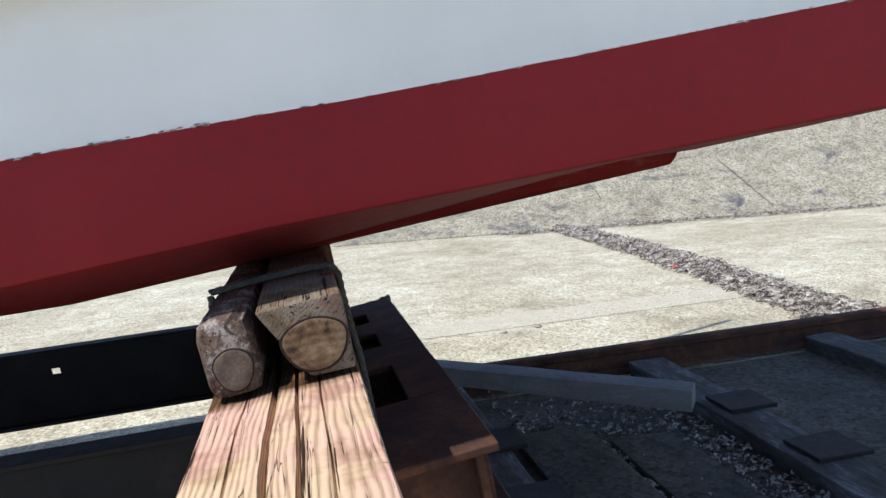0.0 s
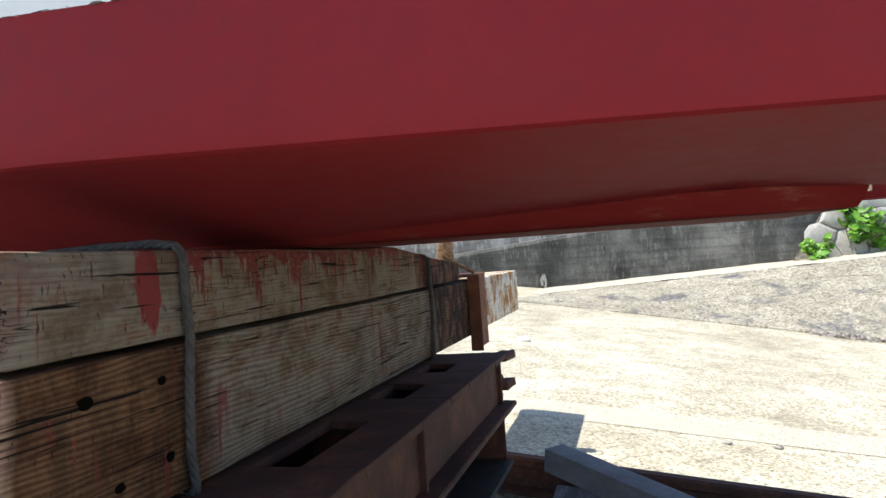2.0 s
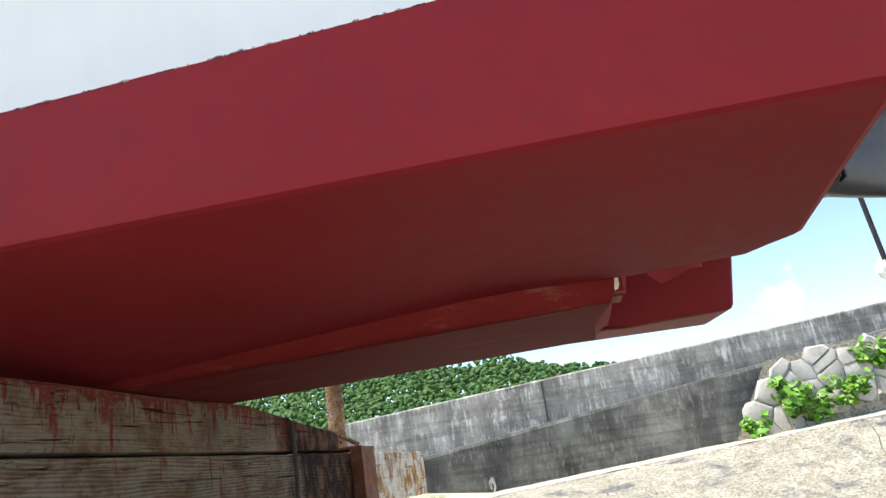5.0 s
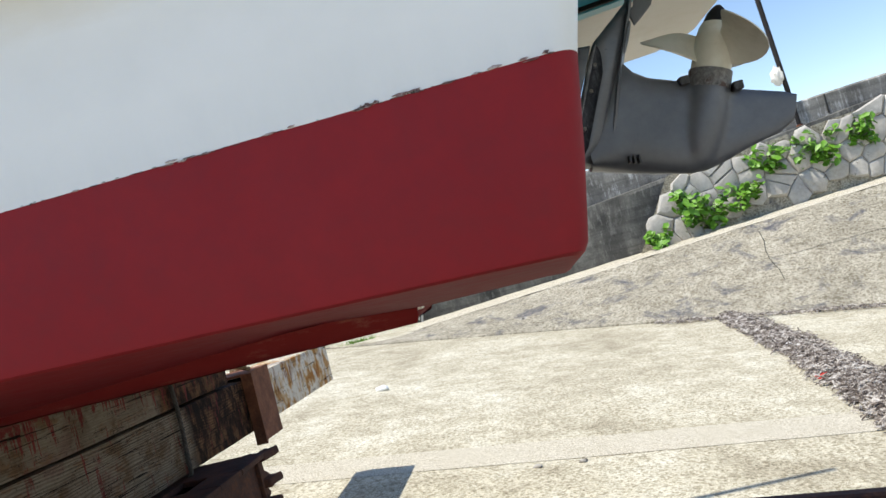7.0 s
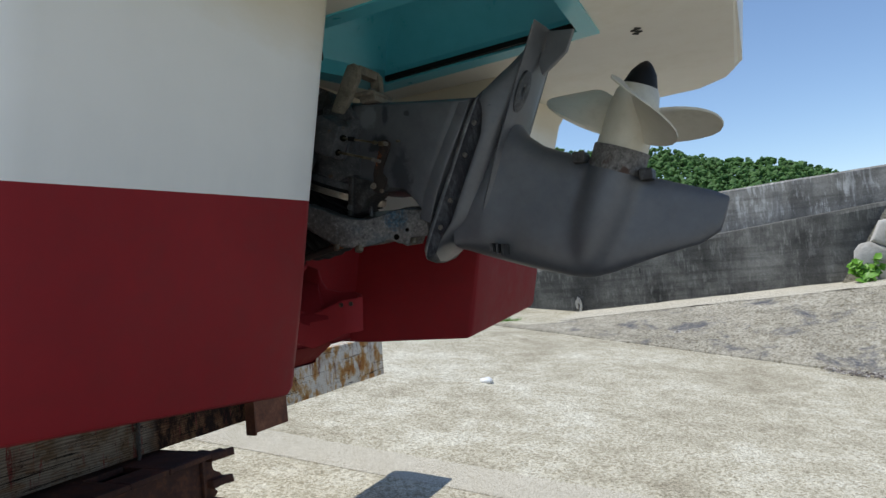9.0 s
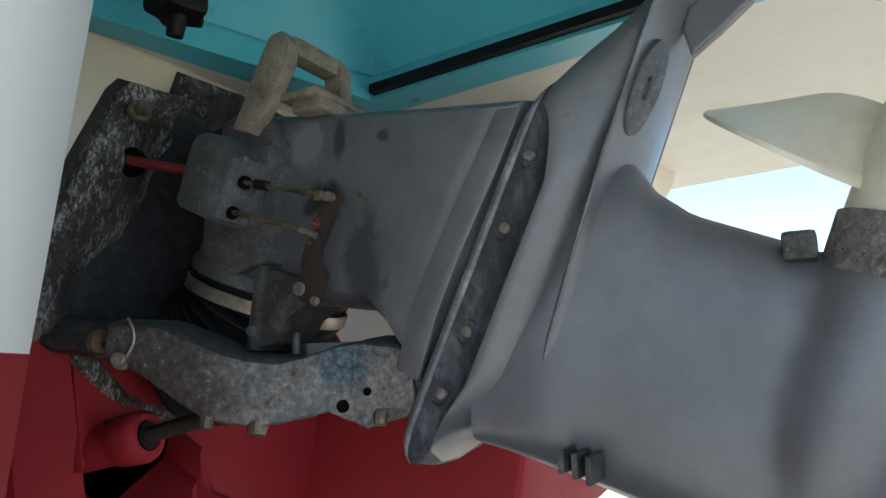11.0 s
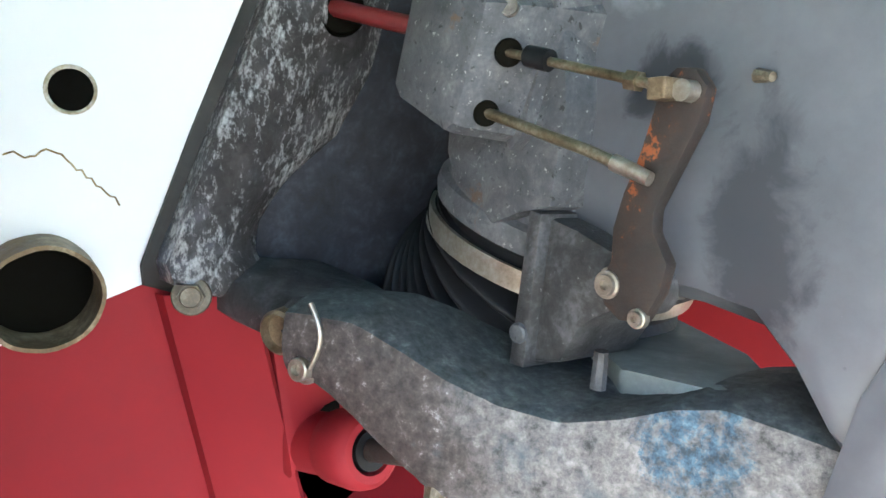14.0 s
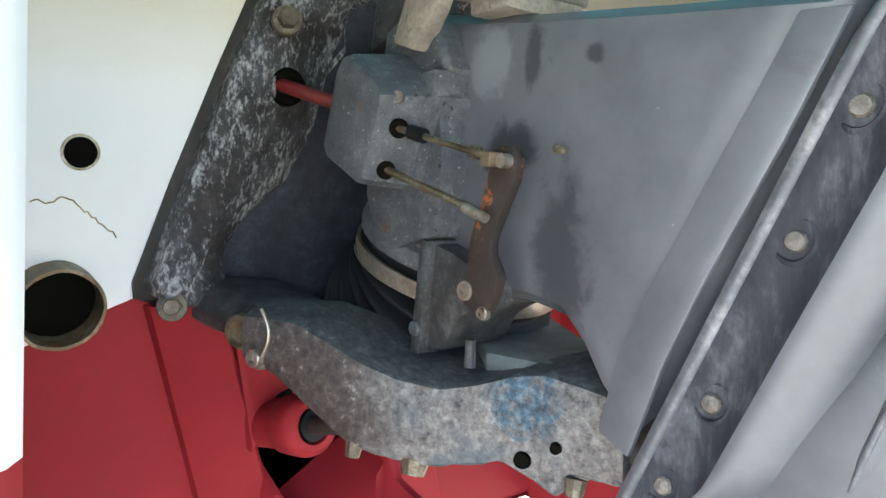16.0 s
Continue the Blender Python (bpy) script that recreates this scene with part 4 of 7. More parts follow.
    for sgn in (-1, 1):
        grid = []
        for i in range(41):
            u = 0.03 + 0.46 * i / 40
            n0 = float(np.interp(u, [0.03, 0.1, 0.2, 0.3, 0.49], [0.083, 0.074, 0.064, 0.057, 0.047]))
            n1 = n0 + float(np.interp(u, [0.03, 0.15, 0.20, 0.24, 0.27, 0.49], [0.062, 0.046, 0.035, 0.020, 0.012, 0.010]))
            w = float(np.interp(u, [0.03, 0.06, 0.12, 0.3, 0.49], [0.050, 0.070, 0.080, 0.086, 0.084]))
            w1 = float(np.interp(u, [0.03, 0.22, 0.28, 0.49], [0.040, 0.048, 0.036, 0.032]))
            line = []
            for f, g in ((-0.25, None), (-0.06, None), (0.0, 1.0), (0.06, 0.965), (0.22, 0.78), (0.45, 0.53), (0.72, 0.25), (1.0, 0.0)):
                n = n0 + (n1 - n0) * f
                hw = (w1 + (w - w1) * g) if g is not None else (w - 0.022 if f < -0.1 else w - 0.002)
                p = FB + FD * u + FN * n
                line.append(bm.verts.new((p.x, DY + sgn * hw, p.z)))
            grid.append(line)
        for p, q in zip(grid, grid[1:]):
            for k in range(7):
                bm.faces.new((p[k], p[k + 1], q[k + 1], q[k]))
        flank.append(grid)
    for e in (0, -1):
        for g in range(40):
            bm.faces.new((flank[0][g][e], flank[0][g + 1][e], flank[1][g + 1][e], flank[1][g][e]))
        for k in range(7):
            bm.faces.new((flank[0][e][k], flank[0][e][k + 1], flank[1][e][k + 1], flank[1][e][k]))
    plate = part("ventilation_plate", bm, DRIVE, th, "upright plate with a polished edge and a round anode", 38)
    for i in range(2):
        pts = []
        for k in range(20):
            u = 0.06 + 0.42 * k / 19
            n0 = float(np.interp(u, [0.03, 0.1, 0.2, 0.3, 0.49], [0.083, 0.074, 0.064, 0.057, 0.047]))
            w = float(np.interp(u, [0.03, 0.06, 0.12, 0.3, 0.49], [0.050, 0.070, 0.080, 0.086, 0.084]))
            p = FB + FD * u + FN * n0
            pts.append((p.x, DY + (w - 0.0008) * (1 if i else -1), p.z))
        part("worn_edge", sweep_bm(pts, 0.0017, 6), POLISHED, plate, "thin paler bead along the plate edge", 60)
    tab = [(1.934, 1.968), (1.928, 1.995), (1.934, 2.012), (1.944, 2.020), (1.953, 2.056), (2.007, 2.050), (1.988, 2.008), (1.960, 1.986)]
    part("trim_tab", prism_bm(tab, DY - 0.022, DY - 0.008, 0.003, 2), DRIVE, plate, "angled trim tab")
    face = (FN * 0.97 + Vector((0, -0.24, 0))).normalized()
    mid = FB + FD * 0.352 + FN * 0.0615 + Vector((0, DY - 0.0565, 0))
    an = lathe_bm(mid, face, [(-0.004, 0.043), (0.0030, 0.0425), (0.0036, 0.041), (0.0034, 0.012), (0.0025, 0.0105), (0.0005, 0.010), (-0.004, 0.0095)], 40)
    cross = FD.cross(face).normalized()
    for v in an.verts:
        d = (v.co - mid).dot(cross)
        v.co -= cross * d * 0.50
    anode = part("anode", an, ALU_GREY, plate, "round grey anode", 40)
    part("anode_screw", lathe_bm(mid, face, [(-0.003, 0.0), (0.001, 0.0), (0.001, 0.0068), (-0.003, 0.0072)], 6), DARK_ALU, anode, "dark screw", 30)
    # --- propeller
    hub = part("propeller", lathe_bm(C, P, [(0.004, 0.0), (0.004, 0.048), (0.02, 0.0495), (0.035, 0.049), (0.10, 0.046), (0.125, 0.041), (0.138, 0.034), (0.138, 0.0)], 32), PROP, th, "cream coated three-blade propeller", 40)
    part("hub_ring", lathe_bm(C, P, [(-0.030, 0.0535), (0.016, 0.0535), (0.016, 0.047), (-0.030, 0.047)], 32), ALU_PALE, hub, "pale corroded ring", 40)
    m = Matrix((X, (0, 1, 0), P)).transposed()
    for a0 in (302, 62, 182):
        bm = bmesh.new()
        rows = []
        for i in range(13):
            s = math.sin(math.pi / 2 * i / 12)
            r = 0.040 + s * 0.146
            wide = 1.25 * (0.75 + 0.75 * s - 0.72 * s * s) * max(0.015, 1 - s ** 4) ** 0.5
            row = []
            for j in range(13):
                u = j / 12 - 0.5
                a = radians(a0) + u * wide - 0.42 * s * s
                row.append(Vector((r * math.cos(a), r * math.sin(a), 0.069 - u * wide * 0.073 + 0.027 * s)))
            rows.append(row)
        for off in (0.003, -0.003):
            vs = [[bm.verts.new(C + m @ (p + Vector((0, 0, off * (1 - 0.6 * i / 12))))) for p in row] for i, row in enumerate(rows)]
            for i in range(12):
                for j in range(12):
                    bm.faces.new((vs[i][j], vs[i + 1][j], vs[i + 1][j + 1], vs[i][j + 1]))
            if off > 0:
                first = vs
        edge = lambda g: [g[i][0] for i in range(13)] + [g[12][j] for j in range(1, 13)] + [g[i][12] for i in range(11, -1, -1)]
        e0, e1 = edge(first), edge(vs)
        for i in range(len(e0) - 1):
            bm.faces.new((e0[i], e0[i + 1], e1[i + 1], e1[i]))
        part("blade", bm, PROP, hub, "", 50)
    part("propeller_cap", lathe_bm(C + P * 0.118, P, [(0.0, 0.036), (0.02, 0.0335), (0.045, 0.025), (0.06, 0.014), (0.067, 0.006), (0.069, 0.0)], 24), BLACK, hub, "black pointed end cap", 40)
    # --- small casting ears at the propeller base
    for x, z in ((2.006, 1.786), (2.128, 1.738)):
        part("lug", box_bm(x - 0.012, x + 0.012, DL - 0.045, DL + 0.01, z - 0.012, z + 0.010, 0.004), DARK_ALU, lower)
    # --- square cover over the cable ends
    front = [(1.450, 1.874), (1.470, 1.930), (1.478, 1.938), (1.486, 1.939), (1.524, 1.914), (1.529, 1.906), (1.522, 1.886), (1.505, 1.849), (1.498, 1.846), (1.455, 1.866)]
    cover = bmesh.new()
    ctr = Vector((1.490, 0, 1.892))
    rings = []
    for grow, y in ((0.90, 2.487), (0.965, 2.4885), (1.0, 2.493), (1.07, 2.526), (1.10, 2.552), (1.10, 2.60)):
        rings.append([cover.verts.new((ctr.x + (x - ctr.x) * grow + 0.16 * (y - 2.487), y, ctr.z + (z - ctr.z) * grow)) for x, z in front])
    cover.faces.new(rings[0])
    for p, q in zip(rings, rings[1:]):
        for i in range(len(front)):
            cover.faces.new((p[i], p[(i + 1) % len(front)], q[(i + 1) % len(front)], q[i]))
    cover = part("cable_cover", cover, ALU_GREY, th, "grey cast cover with worn paint", 32)
    for x, y, z in ((1.529, 2.503, 1.884), (1.513, 2.503, 1.856)):
        bm = lathe_bm((x, y, z), (0.80, -0.55, -0.22), [(0.0015, 0.0), (0.0015, 0.0060), (0.0018, 0.0064), (-0.002, 0.0070)], 20)
        # closed black disc; the depth of the opening is only painted
        part("cable_port", bm, DARK_BORE, cover, "flat black disc painting the dark of an opening", 40)
    part("cover_screw", lathe_bm((1.531, 2.500, 1.905), (0.6, -0.8, 0.1), [(-0.002, 0.0048), (0.0012, 0.0044), (0.0012, 0.0)], 12), BOLT_DULL, cover, "", 40)
    lip = [(1.525, 1.925), (1.541, 1.926), (1.540, 1.912), (1.517, 1.845), (1.508, 1.838), (1.503, 1.846)]
    part("cover_lip", prism_bm(lip, 2.524, 2.56, 0.002, 2), ALU_GREY, cover, "", 40)
    block = [(1.444, 1.868), (1.442, 1.838), (1.452, 1.818), (1.486, 1.797), (1.509, 1.805), (1.532, 1.809), (1.540, 1.86), (1.535, 1.92), (1.47, 1.92)]
    part("neck_block", prism_bm(block, 2.532, 2.66, 0.004, 2), ALU_GREY, th, "grey cast neck with a pointed lower edge", 40)
    neck = lathe_bm((1.462, 2.622, 1.800), (0.36, 0, 0.93), [(-0.004, 0.0), (-0.004, 0.090), (0.004, 0.092), (0.010, 0.091), (0.013, 0.087), (0.030, 0.086), (0.040, 0.080), (0.044, 0.0)], 40)
    part("joint_neck", neck, ALU_GREY, th, "grey corroded neck", 40)
    # --- control cables and lever
    bm = sweep_bm([(1.360, 2.492, 1.932), (1.40, 2.497, 1.921), (1.425, 2.500, 1.914), (1.47, 2.507, 1.902)], 0.0058, 10)
    part("control_cable", bm, CABLE_RED, th, "red plastic cable sleeve", 60)
    c1 = part("cable_rod", tube_bm((1.525, 2.502, 1.8852), (1.612, 2.514, 1.8625), 0.0023, n=10), ROD, th, "brass rod", 40)
    part("sleeve", tube_bm((1.541, 2.5045, 1.8814), (1.554, 2.506, 1.8780), 0.0052, n=12), BLACK, c1, "black sleeve", 40)
    part("rod_nut", tube_bm((1.594, 2.513, 1.8668), (1.600, 2.513, 1.8655), 0.0046, n=6), ROD, c1, "", 30)
    part("clevis", box_bm(1.608, 1.617, 2.507, 2.519, 1.857, 1.866, 0.0012), PIN_DULL, c1, "brass clevis")
    c2 = part("cable_rod", sweep_bm([(1.505, 2.503, 1.859), (1.54, 2.507, 1.848), (1.575, 2.512, 1.837), (1.603, 2.515, 1.8265)], 0.0028, 10), ROD, th, "brass rod", 60)
    part("rod_end", tube_bm((1.588, 2.5133, 1.8322), (1.606, 2.5155, 1.8252), 0.0040, 0.0032, 12), STEEL, c2, "", 40)
    lev = [(1.606, 1.866), (1.613, 1.871), (1.622, 1.870), (1.628, 1.862), (1.625, 1.848), (1.616, 1.831), (1.606, 1.812), (1.606, 1.803), (1.614, 1.790), (1.611, 1.777), (1.603, 1.763), (1.590, 1.762), (1.581, 1.768), (1.578, 1.777), (1.584, 1.789), (1.584, 1.803), (1.589, 1.819), (1.596, 1.834), (1.602, 1.852)]
    lever = part("shift_lever", prism_bm(lev, 2.519, 2.527, 0.002, 2), RUSTY_LEVER, th, "rusty lever with orange patches", 40)
    part("pivot_bolt", tube_bm((1.621, 2.512, 1.8605), (1.621, 2.524, 1.8605), 0.0045, n=12), STEEL, lever, "", 40)
    for x, z, r in ((1.5835, 1.7775, 0.0052), (1.601, 1.765, 0.0036)):
        part("lever_bolt", lathe_bm((x, 2.519, z), (0.1, -1, 0), [(-0.002, r * 1.3), (0.0015, r * 1.25), (0.0018, r), (0.0035, r * 0.9), (0.0035, r * 0.45), (0.0015, r * 0.4), (0.0015, 0.0)], 18), STEEL, lever, "", 35)
    part("lever_boss", lathe_bm((1.597, 2.524, 1.777), (0, 1, 0), [(0, 0), (0, 0.011), (0.003, 0.012), (0.012, 0.012), (0.012, 0)], 28), DARK_ALU, lever, "", 40)
    brk = [(1.519, 1.806), (1.545, 1.799), (1.570, 1.790), (1.578, 1.787), (1.578, 1.764), (1.562, 1.757), (1.551, 1.750), (1.537, 1.728), (1.507, 1.722)]
    side = part("side_bracket", prism_bm(brk, 2.538, 2.60, 0.004, 2), DARK_ALU, th, "dark corroded bracket", 40)
    part("bracket_rim", prism_bm([(1.519, 1.808), (1.528, 1.806), (1.519, 1.722), (1.507, 1.722)], 2.530, 2.60, 0.002, 2), DARK_ALU, side, "", 40)
    part("bracket_bolt", lathe_bm((1.515, 2.531, 1.741), (0.1, -1, 0), [(-0.002, 0.006), (0.003, 0.0056), (0.004, 0.0045), (0.004, 0.0)], 14), ALU_GREY, side, "", 40)
    part("bracket_screw", lathe_bm((1.570, 2.536, 1.779), (0.1, -1, 0), [(-0.002, 0.0042), (0.0022, 0.004), (0.0028, 0.003), (0.0028, 0.0)], 12), STEEL, side, "", 40)
    part("foot_bolt", tube_bm((1.556, 2.548, 1.718), (1.558, 2.547, 1.738), 0.0045, 0.0038, 8), DARK_ALU, side, "corroded bolt", 40)
    # --- lifting bracket on top: an open frame across the housing
    lift = part("lifting_bracket", prism_bm([(1.491, 1.950), (1.516, 1.941), (1.537, 1.966), (1.563, 2.008), (1.566, 2.030), (1.556, 2.044), (1.540, 2.042), (1.528, 2.022)], 2.522, 2.540, 0.004, 2), LIFT, th, "pale grey cast bracket with a square opening", 40)
    for name, box in (("top_bar", (1.543, 1.566, 2.534, 2.624, 2.020, 2.041)), ("far_post", (1.546, 1.570, 2.606, 2.628, 1.962, 2.034))):
        part(name, box_bm(*box, 0.005, 2, 2, 0.0012, 3), LIFT, lift, "", 50)
    part("foot_plate", box_bm(1.540, 1.590, 2.536, 2.626, 1.975, 1.984, 0.002, 1, 3, 0.001, 5), LIFT, lift, "", 50)
    part("lower_bar", box_bm(1.550, 1.588, 2.545, 2.622, 1.962, 1.976, 0.003, 2, 3, 0.0015, 4), LIFT, lift, "", 50)
    for k in range(2):
        part("foot_bolt", tube_bm((1.575, 2.555 + 0.045 * k, 1.983), (1.577, 2.555 + 0.045 * k, 1.990), 0.007, n=6), ALU_PALE, lift, "", 30)
    # --- bellows
    bm = bmesh.new()
    path, rad = [], []
    n = 120
    for i in range(n + 1):
        s = i / n
        a = radians(21) + s * radians(72)
        # bends from downwards to forwards
        path.append(Vector((1.462 - 0.115 * (math.cos(radians(21)) - math.cos(a)), 2.622 + 0.01 * s, 1.800 - 0.115 * (math.sin(a) - math.sin(radians(21))))))
        rad.append(0.088 + (0.0075 * math.cos(s * 2 * math.pi * 9.5) if s > 0.12 else 0.002 - 0.004 * (0.03 < s < 0.09)) - 0.006 * s)
    last = None
    for i, p in enumerate(path):
        d = (path[min(i + 1, n)] - path[max(i - 1, 0)]).normalized()
        side = Vector((0, 1, 0))
        up = d.cross(side).normalized()
        ring = [bm.verts.new(p + rad[i] * (math.cos(2 * math.pi * k / 40) * side + math.sin(2 * math.pi * k / 40) * up)) for k in range(40)]
        if last:
            for k in range(40):
                bm.faces.new((last[k], last[(k + 1) % 40], ring[(k + 1) % 40], ring[k]))
        last = ring
    bellows = part("bellows", bm, BLACK, th, "black ribbed rubber bellows", 80)
    part("hose_clamp", lathe_bm((1.4525, 2.622, 1.7765), (0.36, 0, 0.93), [(0.0, 0.0895), (0.0, 0.0925), (0.0135, 0.0925), (0.0135, 0.0895)], 48), STEEL, bellows, "stainless band clamp", 40)
    # --- fork: two curved arms from the transom to the joint flange
    top_e = [(1.405, 1.748), (1.440, 1.747), (1.465, 1.745), (1.487, 1.734), (1.511, 1.721), (1.535, 1.712), (1.562, 1.708), (1.588, 1.715), (1.605, 1.722), (1.625, 1.726), (1.640, 1.724), (1.680, 1.718)]
    low_e = [(1.405, 1.715), (1.437, 1.711), (1.456, 1.699), (1.480, 1.678), (1.502, 1.660), (1.520, 1.654), (1.550, 1.652), (1.575, 1.656), (1.600, 1.663), (1.615, 1.655), (1.634, 1.646), (1.642, 1.664), (1.680, 1.664)]
    look_up = lambda tab, x: float(np.interp(x, [p[0] for p in tab], [p[1] for p in tab]))
    bm = bmesh.new()
    rows = []
    for i in range(71):
        x = 1.428 + 0.252 * i / 70
        y = 2.441 + 0.6 * (x - 1.44) if x < 1.62 else 2.549 + 0.25 * (x - 1.62)
        zt, zb = look_up(top_e, x), look_up(low_e, x)
        back = look_up([(1.405, 0.025), (1.44, 0.045), (1.50, 0.075), (1.54, 0.090), (1.60, 0.085), (1.68, 0.065)], x)
        ragged = 0.0025 * noise.noise(Vector((x * 160, 0, 2)))
        row = []
        for dy, z, soft in ((back, zt + 0.008, 0), (back * 0.7, zt + 0.008, 1), (back * 0.35, zt + 0.005, 1), (0.004, zt + 0.001, 0.3), (0.0008, zt - 0.0008, 0.3), (-0.001, zt - 0.006, 0.6), (-0.002, zt * 0.5 + zb * 0.5, 1), (-0.001, zb + 0.008, 0.6), (0.001, zb + 0.002, 0.5), (0.005, zb + ragged, 1), (0.02, zb + 0.002 + ragged, 1), (back, zb + 0.006, 0)):
            p = Vector((x - 0.4 * dy * (x < 1.55), y + dy, z))
            row.append(bm.verts.new(p + soft * 0.0013 * Vector(noise.noise_vector(p * 110))))
        rows.append(row)
    for p, q in zip(rows, rows[1:]):
        for k in range(12):
            bm.faces.new((p[k], p[(k + 1) % 12], q[(k + 1) % 12], q[k]))
    bm.faces.new(rows[0])
    bm.faces.new(rows[-1])
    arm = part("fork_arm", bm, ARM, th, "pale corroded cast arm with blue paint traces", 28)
    for x, y, z, r in ((1.614, 2.5445, 1.668, 0.0046), (1.637, 2.551, 1.681, 0.003)):
        # shallow black disc, the dark of the hole put into its colour
        part("bolt_hole", lathe_bm((x, y, z), (0.5, -1, 0), [(0.0015, 0), (0.0015, r), (0.0028, r * 1.15), (-0.003, r * 1.5)], 18), DARK_BORE, arm, "flat black disc painting the dark of a bolt hole", 40)
    for x, y, z, r in ((1.503, 2.486, 1.655, 0.0062), (1.541, 2.512, 1.648, 0.010), (1.645, 2.562, 1.655, 0.007)):
        part("stud_end", lathe_bm((x, y, z + 0.006), (0.1, -0.3, -1), [(0, r * 1.1), (0.004, r), (0.011, r * 0.85), (0.012, 0.0)], 9), STUD, arm, "stained bolt end", 35)
    part("arm_tube", tube_bm((1.630, 2.585, 1.698), (1.700, 2.600, 1.694), 0.030, 0.030, 24), DARK_ALU, arm, "dark sleeve", 40)
    boss = lathe_bm((1.418, 2.455, 1.734), (0.45, -0.90, 0.0), [(-0.03, 0.019), (0.006, 0.019), (0.009, 0.016), (0.009, 0.0)], 28)
    part("pivot_boss", boss, DARK_ALU, arm, "", 40)
    part("pivot_pin", lathe_bm((1.412, 2.440, 1.732), (0.45, -0.9, -0.1), [(-0.006, 0.0135), (0.004, 0.0135), (0.006, 0.0115), (0.001, 0.0095), (-0.001, 0.0)], 24), PIN_DULL, arm, "worn brass pin", 40)
    arc = [(1.447 + 0.006 * math.sin(math.pi * k / 12), 2.440 + 0.003 * math.sin(math.pi * k / 12), 1.754 - 0.036 * k / 12) for k in range(13)]
    sect = [(1.325, 2.424, 1.728, 1.766), (1.352, 2.431, 1.724, 1.760), (1.380, 2.437, 1.720, 1.754), (1.405, 2.440, 1.716, 1.749), (1.428, 2.442, 1.713, 1.744), (1.440, 2.448, 1.716, 1.741)]
    bm = bmesh.new()
    rows = []
    for x, y, zb, zt in sect:
        row = [(x, y + 0.085, zt - 0.006), (x, y + 0.03, zt), (x, y + 0.012, zt - 0.002), (x, y + 0.003, zt - 0.008), (x, y, (zt + zb) / 2), (x, y + 0.002, zb + 0.006), (x, y + 0.012, zb), (x, y + 0.085, zb + 0.004)]
        rows.append([bm.verts.new(Vector(p) + 0.0022 * Vector(noise.noise_vector(Vector(p) * 60))) for p in row])
    for p, q in zip(rows, rows[1:]):
        for k in range(8):
            bm.faces.new((p[k], p[(k + 1) % 8], q[(k + 1) % 8], q[k]))
    bm.faces.new(rows[0])
    bm.faces.new(rows[-1])
    bmesh.ops.subdivide_edges(bm, edges=bm.edges[:], cuts=2, use_grid_fill=True)
    part("pivot_housing", bm, DARK_ALU, th, "pitted casting between the plate and the arm", 40)
    part("spring_clip", sweep_bm(arc, 0.0015, 6), STEEL, arm, "bent steel clip", 60)
    part("pin_bolt", lathe_bm((1.438, 2.441, 1.716), (0.45, -1, 0.05), [(-0.006, 0.0095), (-0.001, 0.0095), (0.0, 0.0085), (0.0, 0.0068), (0.006, 0.0066), (0.007, 0.0058), (0.007, 0.0034), (0.003, 0.0032), (0.003, 0.0)], 24), STEEL, arm, "socket-head bolt on a washer", 35)
    bm = prism_bm([(1.428, 2.735), (1.477, 2.715), (1.578, 2.651), (1.618, 2.607), (1.622, 2.570), (1.560, 2.560), (1.50, 2.60), (1.43, 2.66)], 1.708, 1.728, 0.004, 2, axis="z")
    part("fork_bridge", bm, BRIDGE, th, "grey flat plate behind the arm", 40)
    # --- transom plate
    tx = lambda z: 1.298 + RAKE * (z - 1.70)
    half = [(0.0, 2.046), (0.085, 2.044), (0.092, 2.018), (0.158, 2.012), (0.170, 1.998), (0.192, 1.935), (0.222, 1.85), (0.250, 1.765), (0.246, 1.752), (0.205, 1.738), (0.18, 1.715), (0.12, 1.66), (0.0, 1.64)]
    hin = [(0.0, 2.010), (0.080, 2.010), (0.084, 1.990), (0.088, 1.972), (0.105, 1.950), (0.115, 1.900), (0.138, 1.850), (0.172, 1.813), (0.186, 1.790), (0.188, 1.772), (0.175, 1.748), (0.10, 1.70), (0.0, 1.68)]
    full = lambda h: [(DY - y, z) for y, z in h] + [(DY + y, z) for y, z in h[-2:0:-1]]
    fo, fi = full(half), full(hin)
    bm = bmesh.new()
    N = len(fo)
    mk = lambda pts, off: [bm.verts.new((tx(z) + off, y, z)) for y, z in pts]
    prof = lambda f: [(a[0] + (b[0] - a[0]) * f, a[1] + (b[1] - a[1]) * f) for a, b in zip(fo, fi)]
    face = lambda z: 0.022 + 0.018 * min(1.0, max(0.0, (2.0 - z) / 0.25))
    mk2 = lambda pts, off: [bm.verts.new((tx(z) + face(z) + off, y, z)) for y, z in pts]
    r = [mk(fo, 0.002), mk2(fo, -0.004), mk2(prof(0.05), 0.0), mk2(prof(0.25), 0.003), mk2(prof(0.45), 0.001), mk2(prof(0.62), -0.005), mk2(prof(0.80), -0.012), mk2(prof(0.94), -0.017), mk2(fi, -0.022), mk(prof(1.12), 0.003)]
    for p, q in zip(r, r[1:]):
        for i in range(N):
            bm.faces.new((p[i], p[(i + 1) % N], q[(i + 1) % N], q[i]))
    plate = part("transom_plate", bm, PITTED, th, "dark corroded aluminium transom plate", 35)
    bm = bmesh.new()
    grow = [(DY + (y - DY) * 1.035, 1.85 + (z - 1.85) * 1.035) for y, z in fo]
    a, b, c = mk(grow, 0.001), mk(grow, 0.004), mk(fo, 0.008)
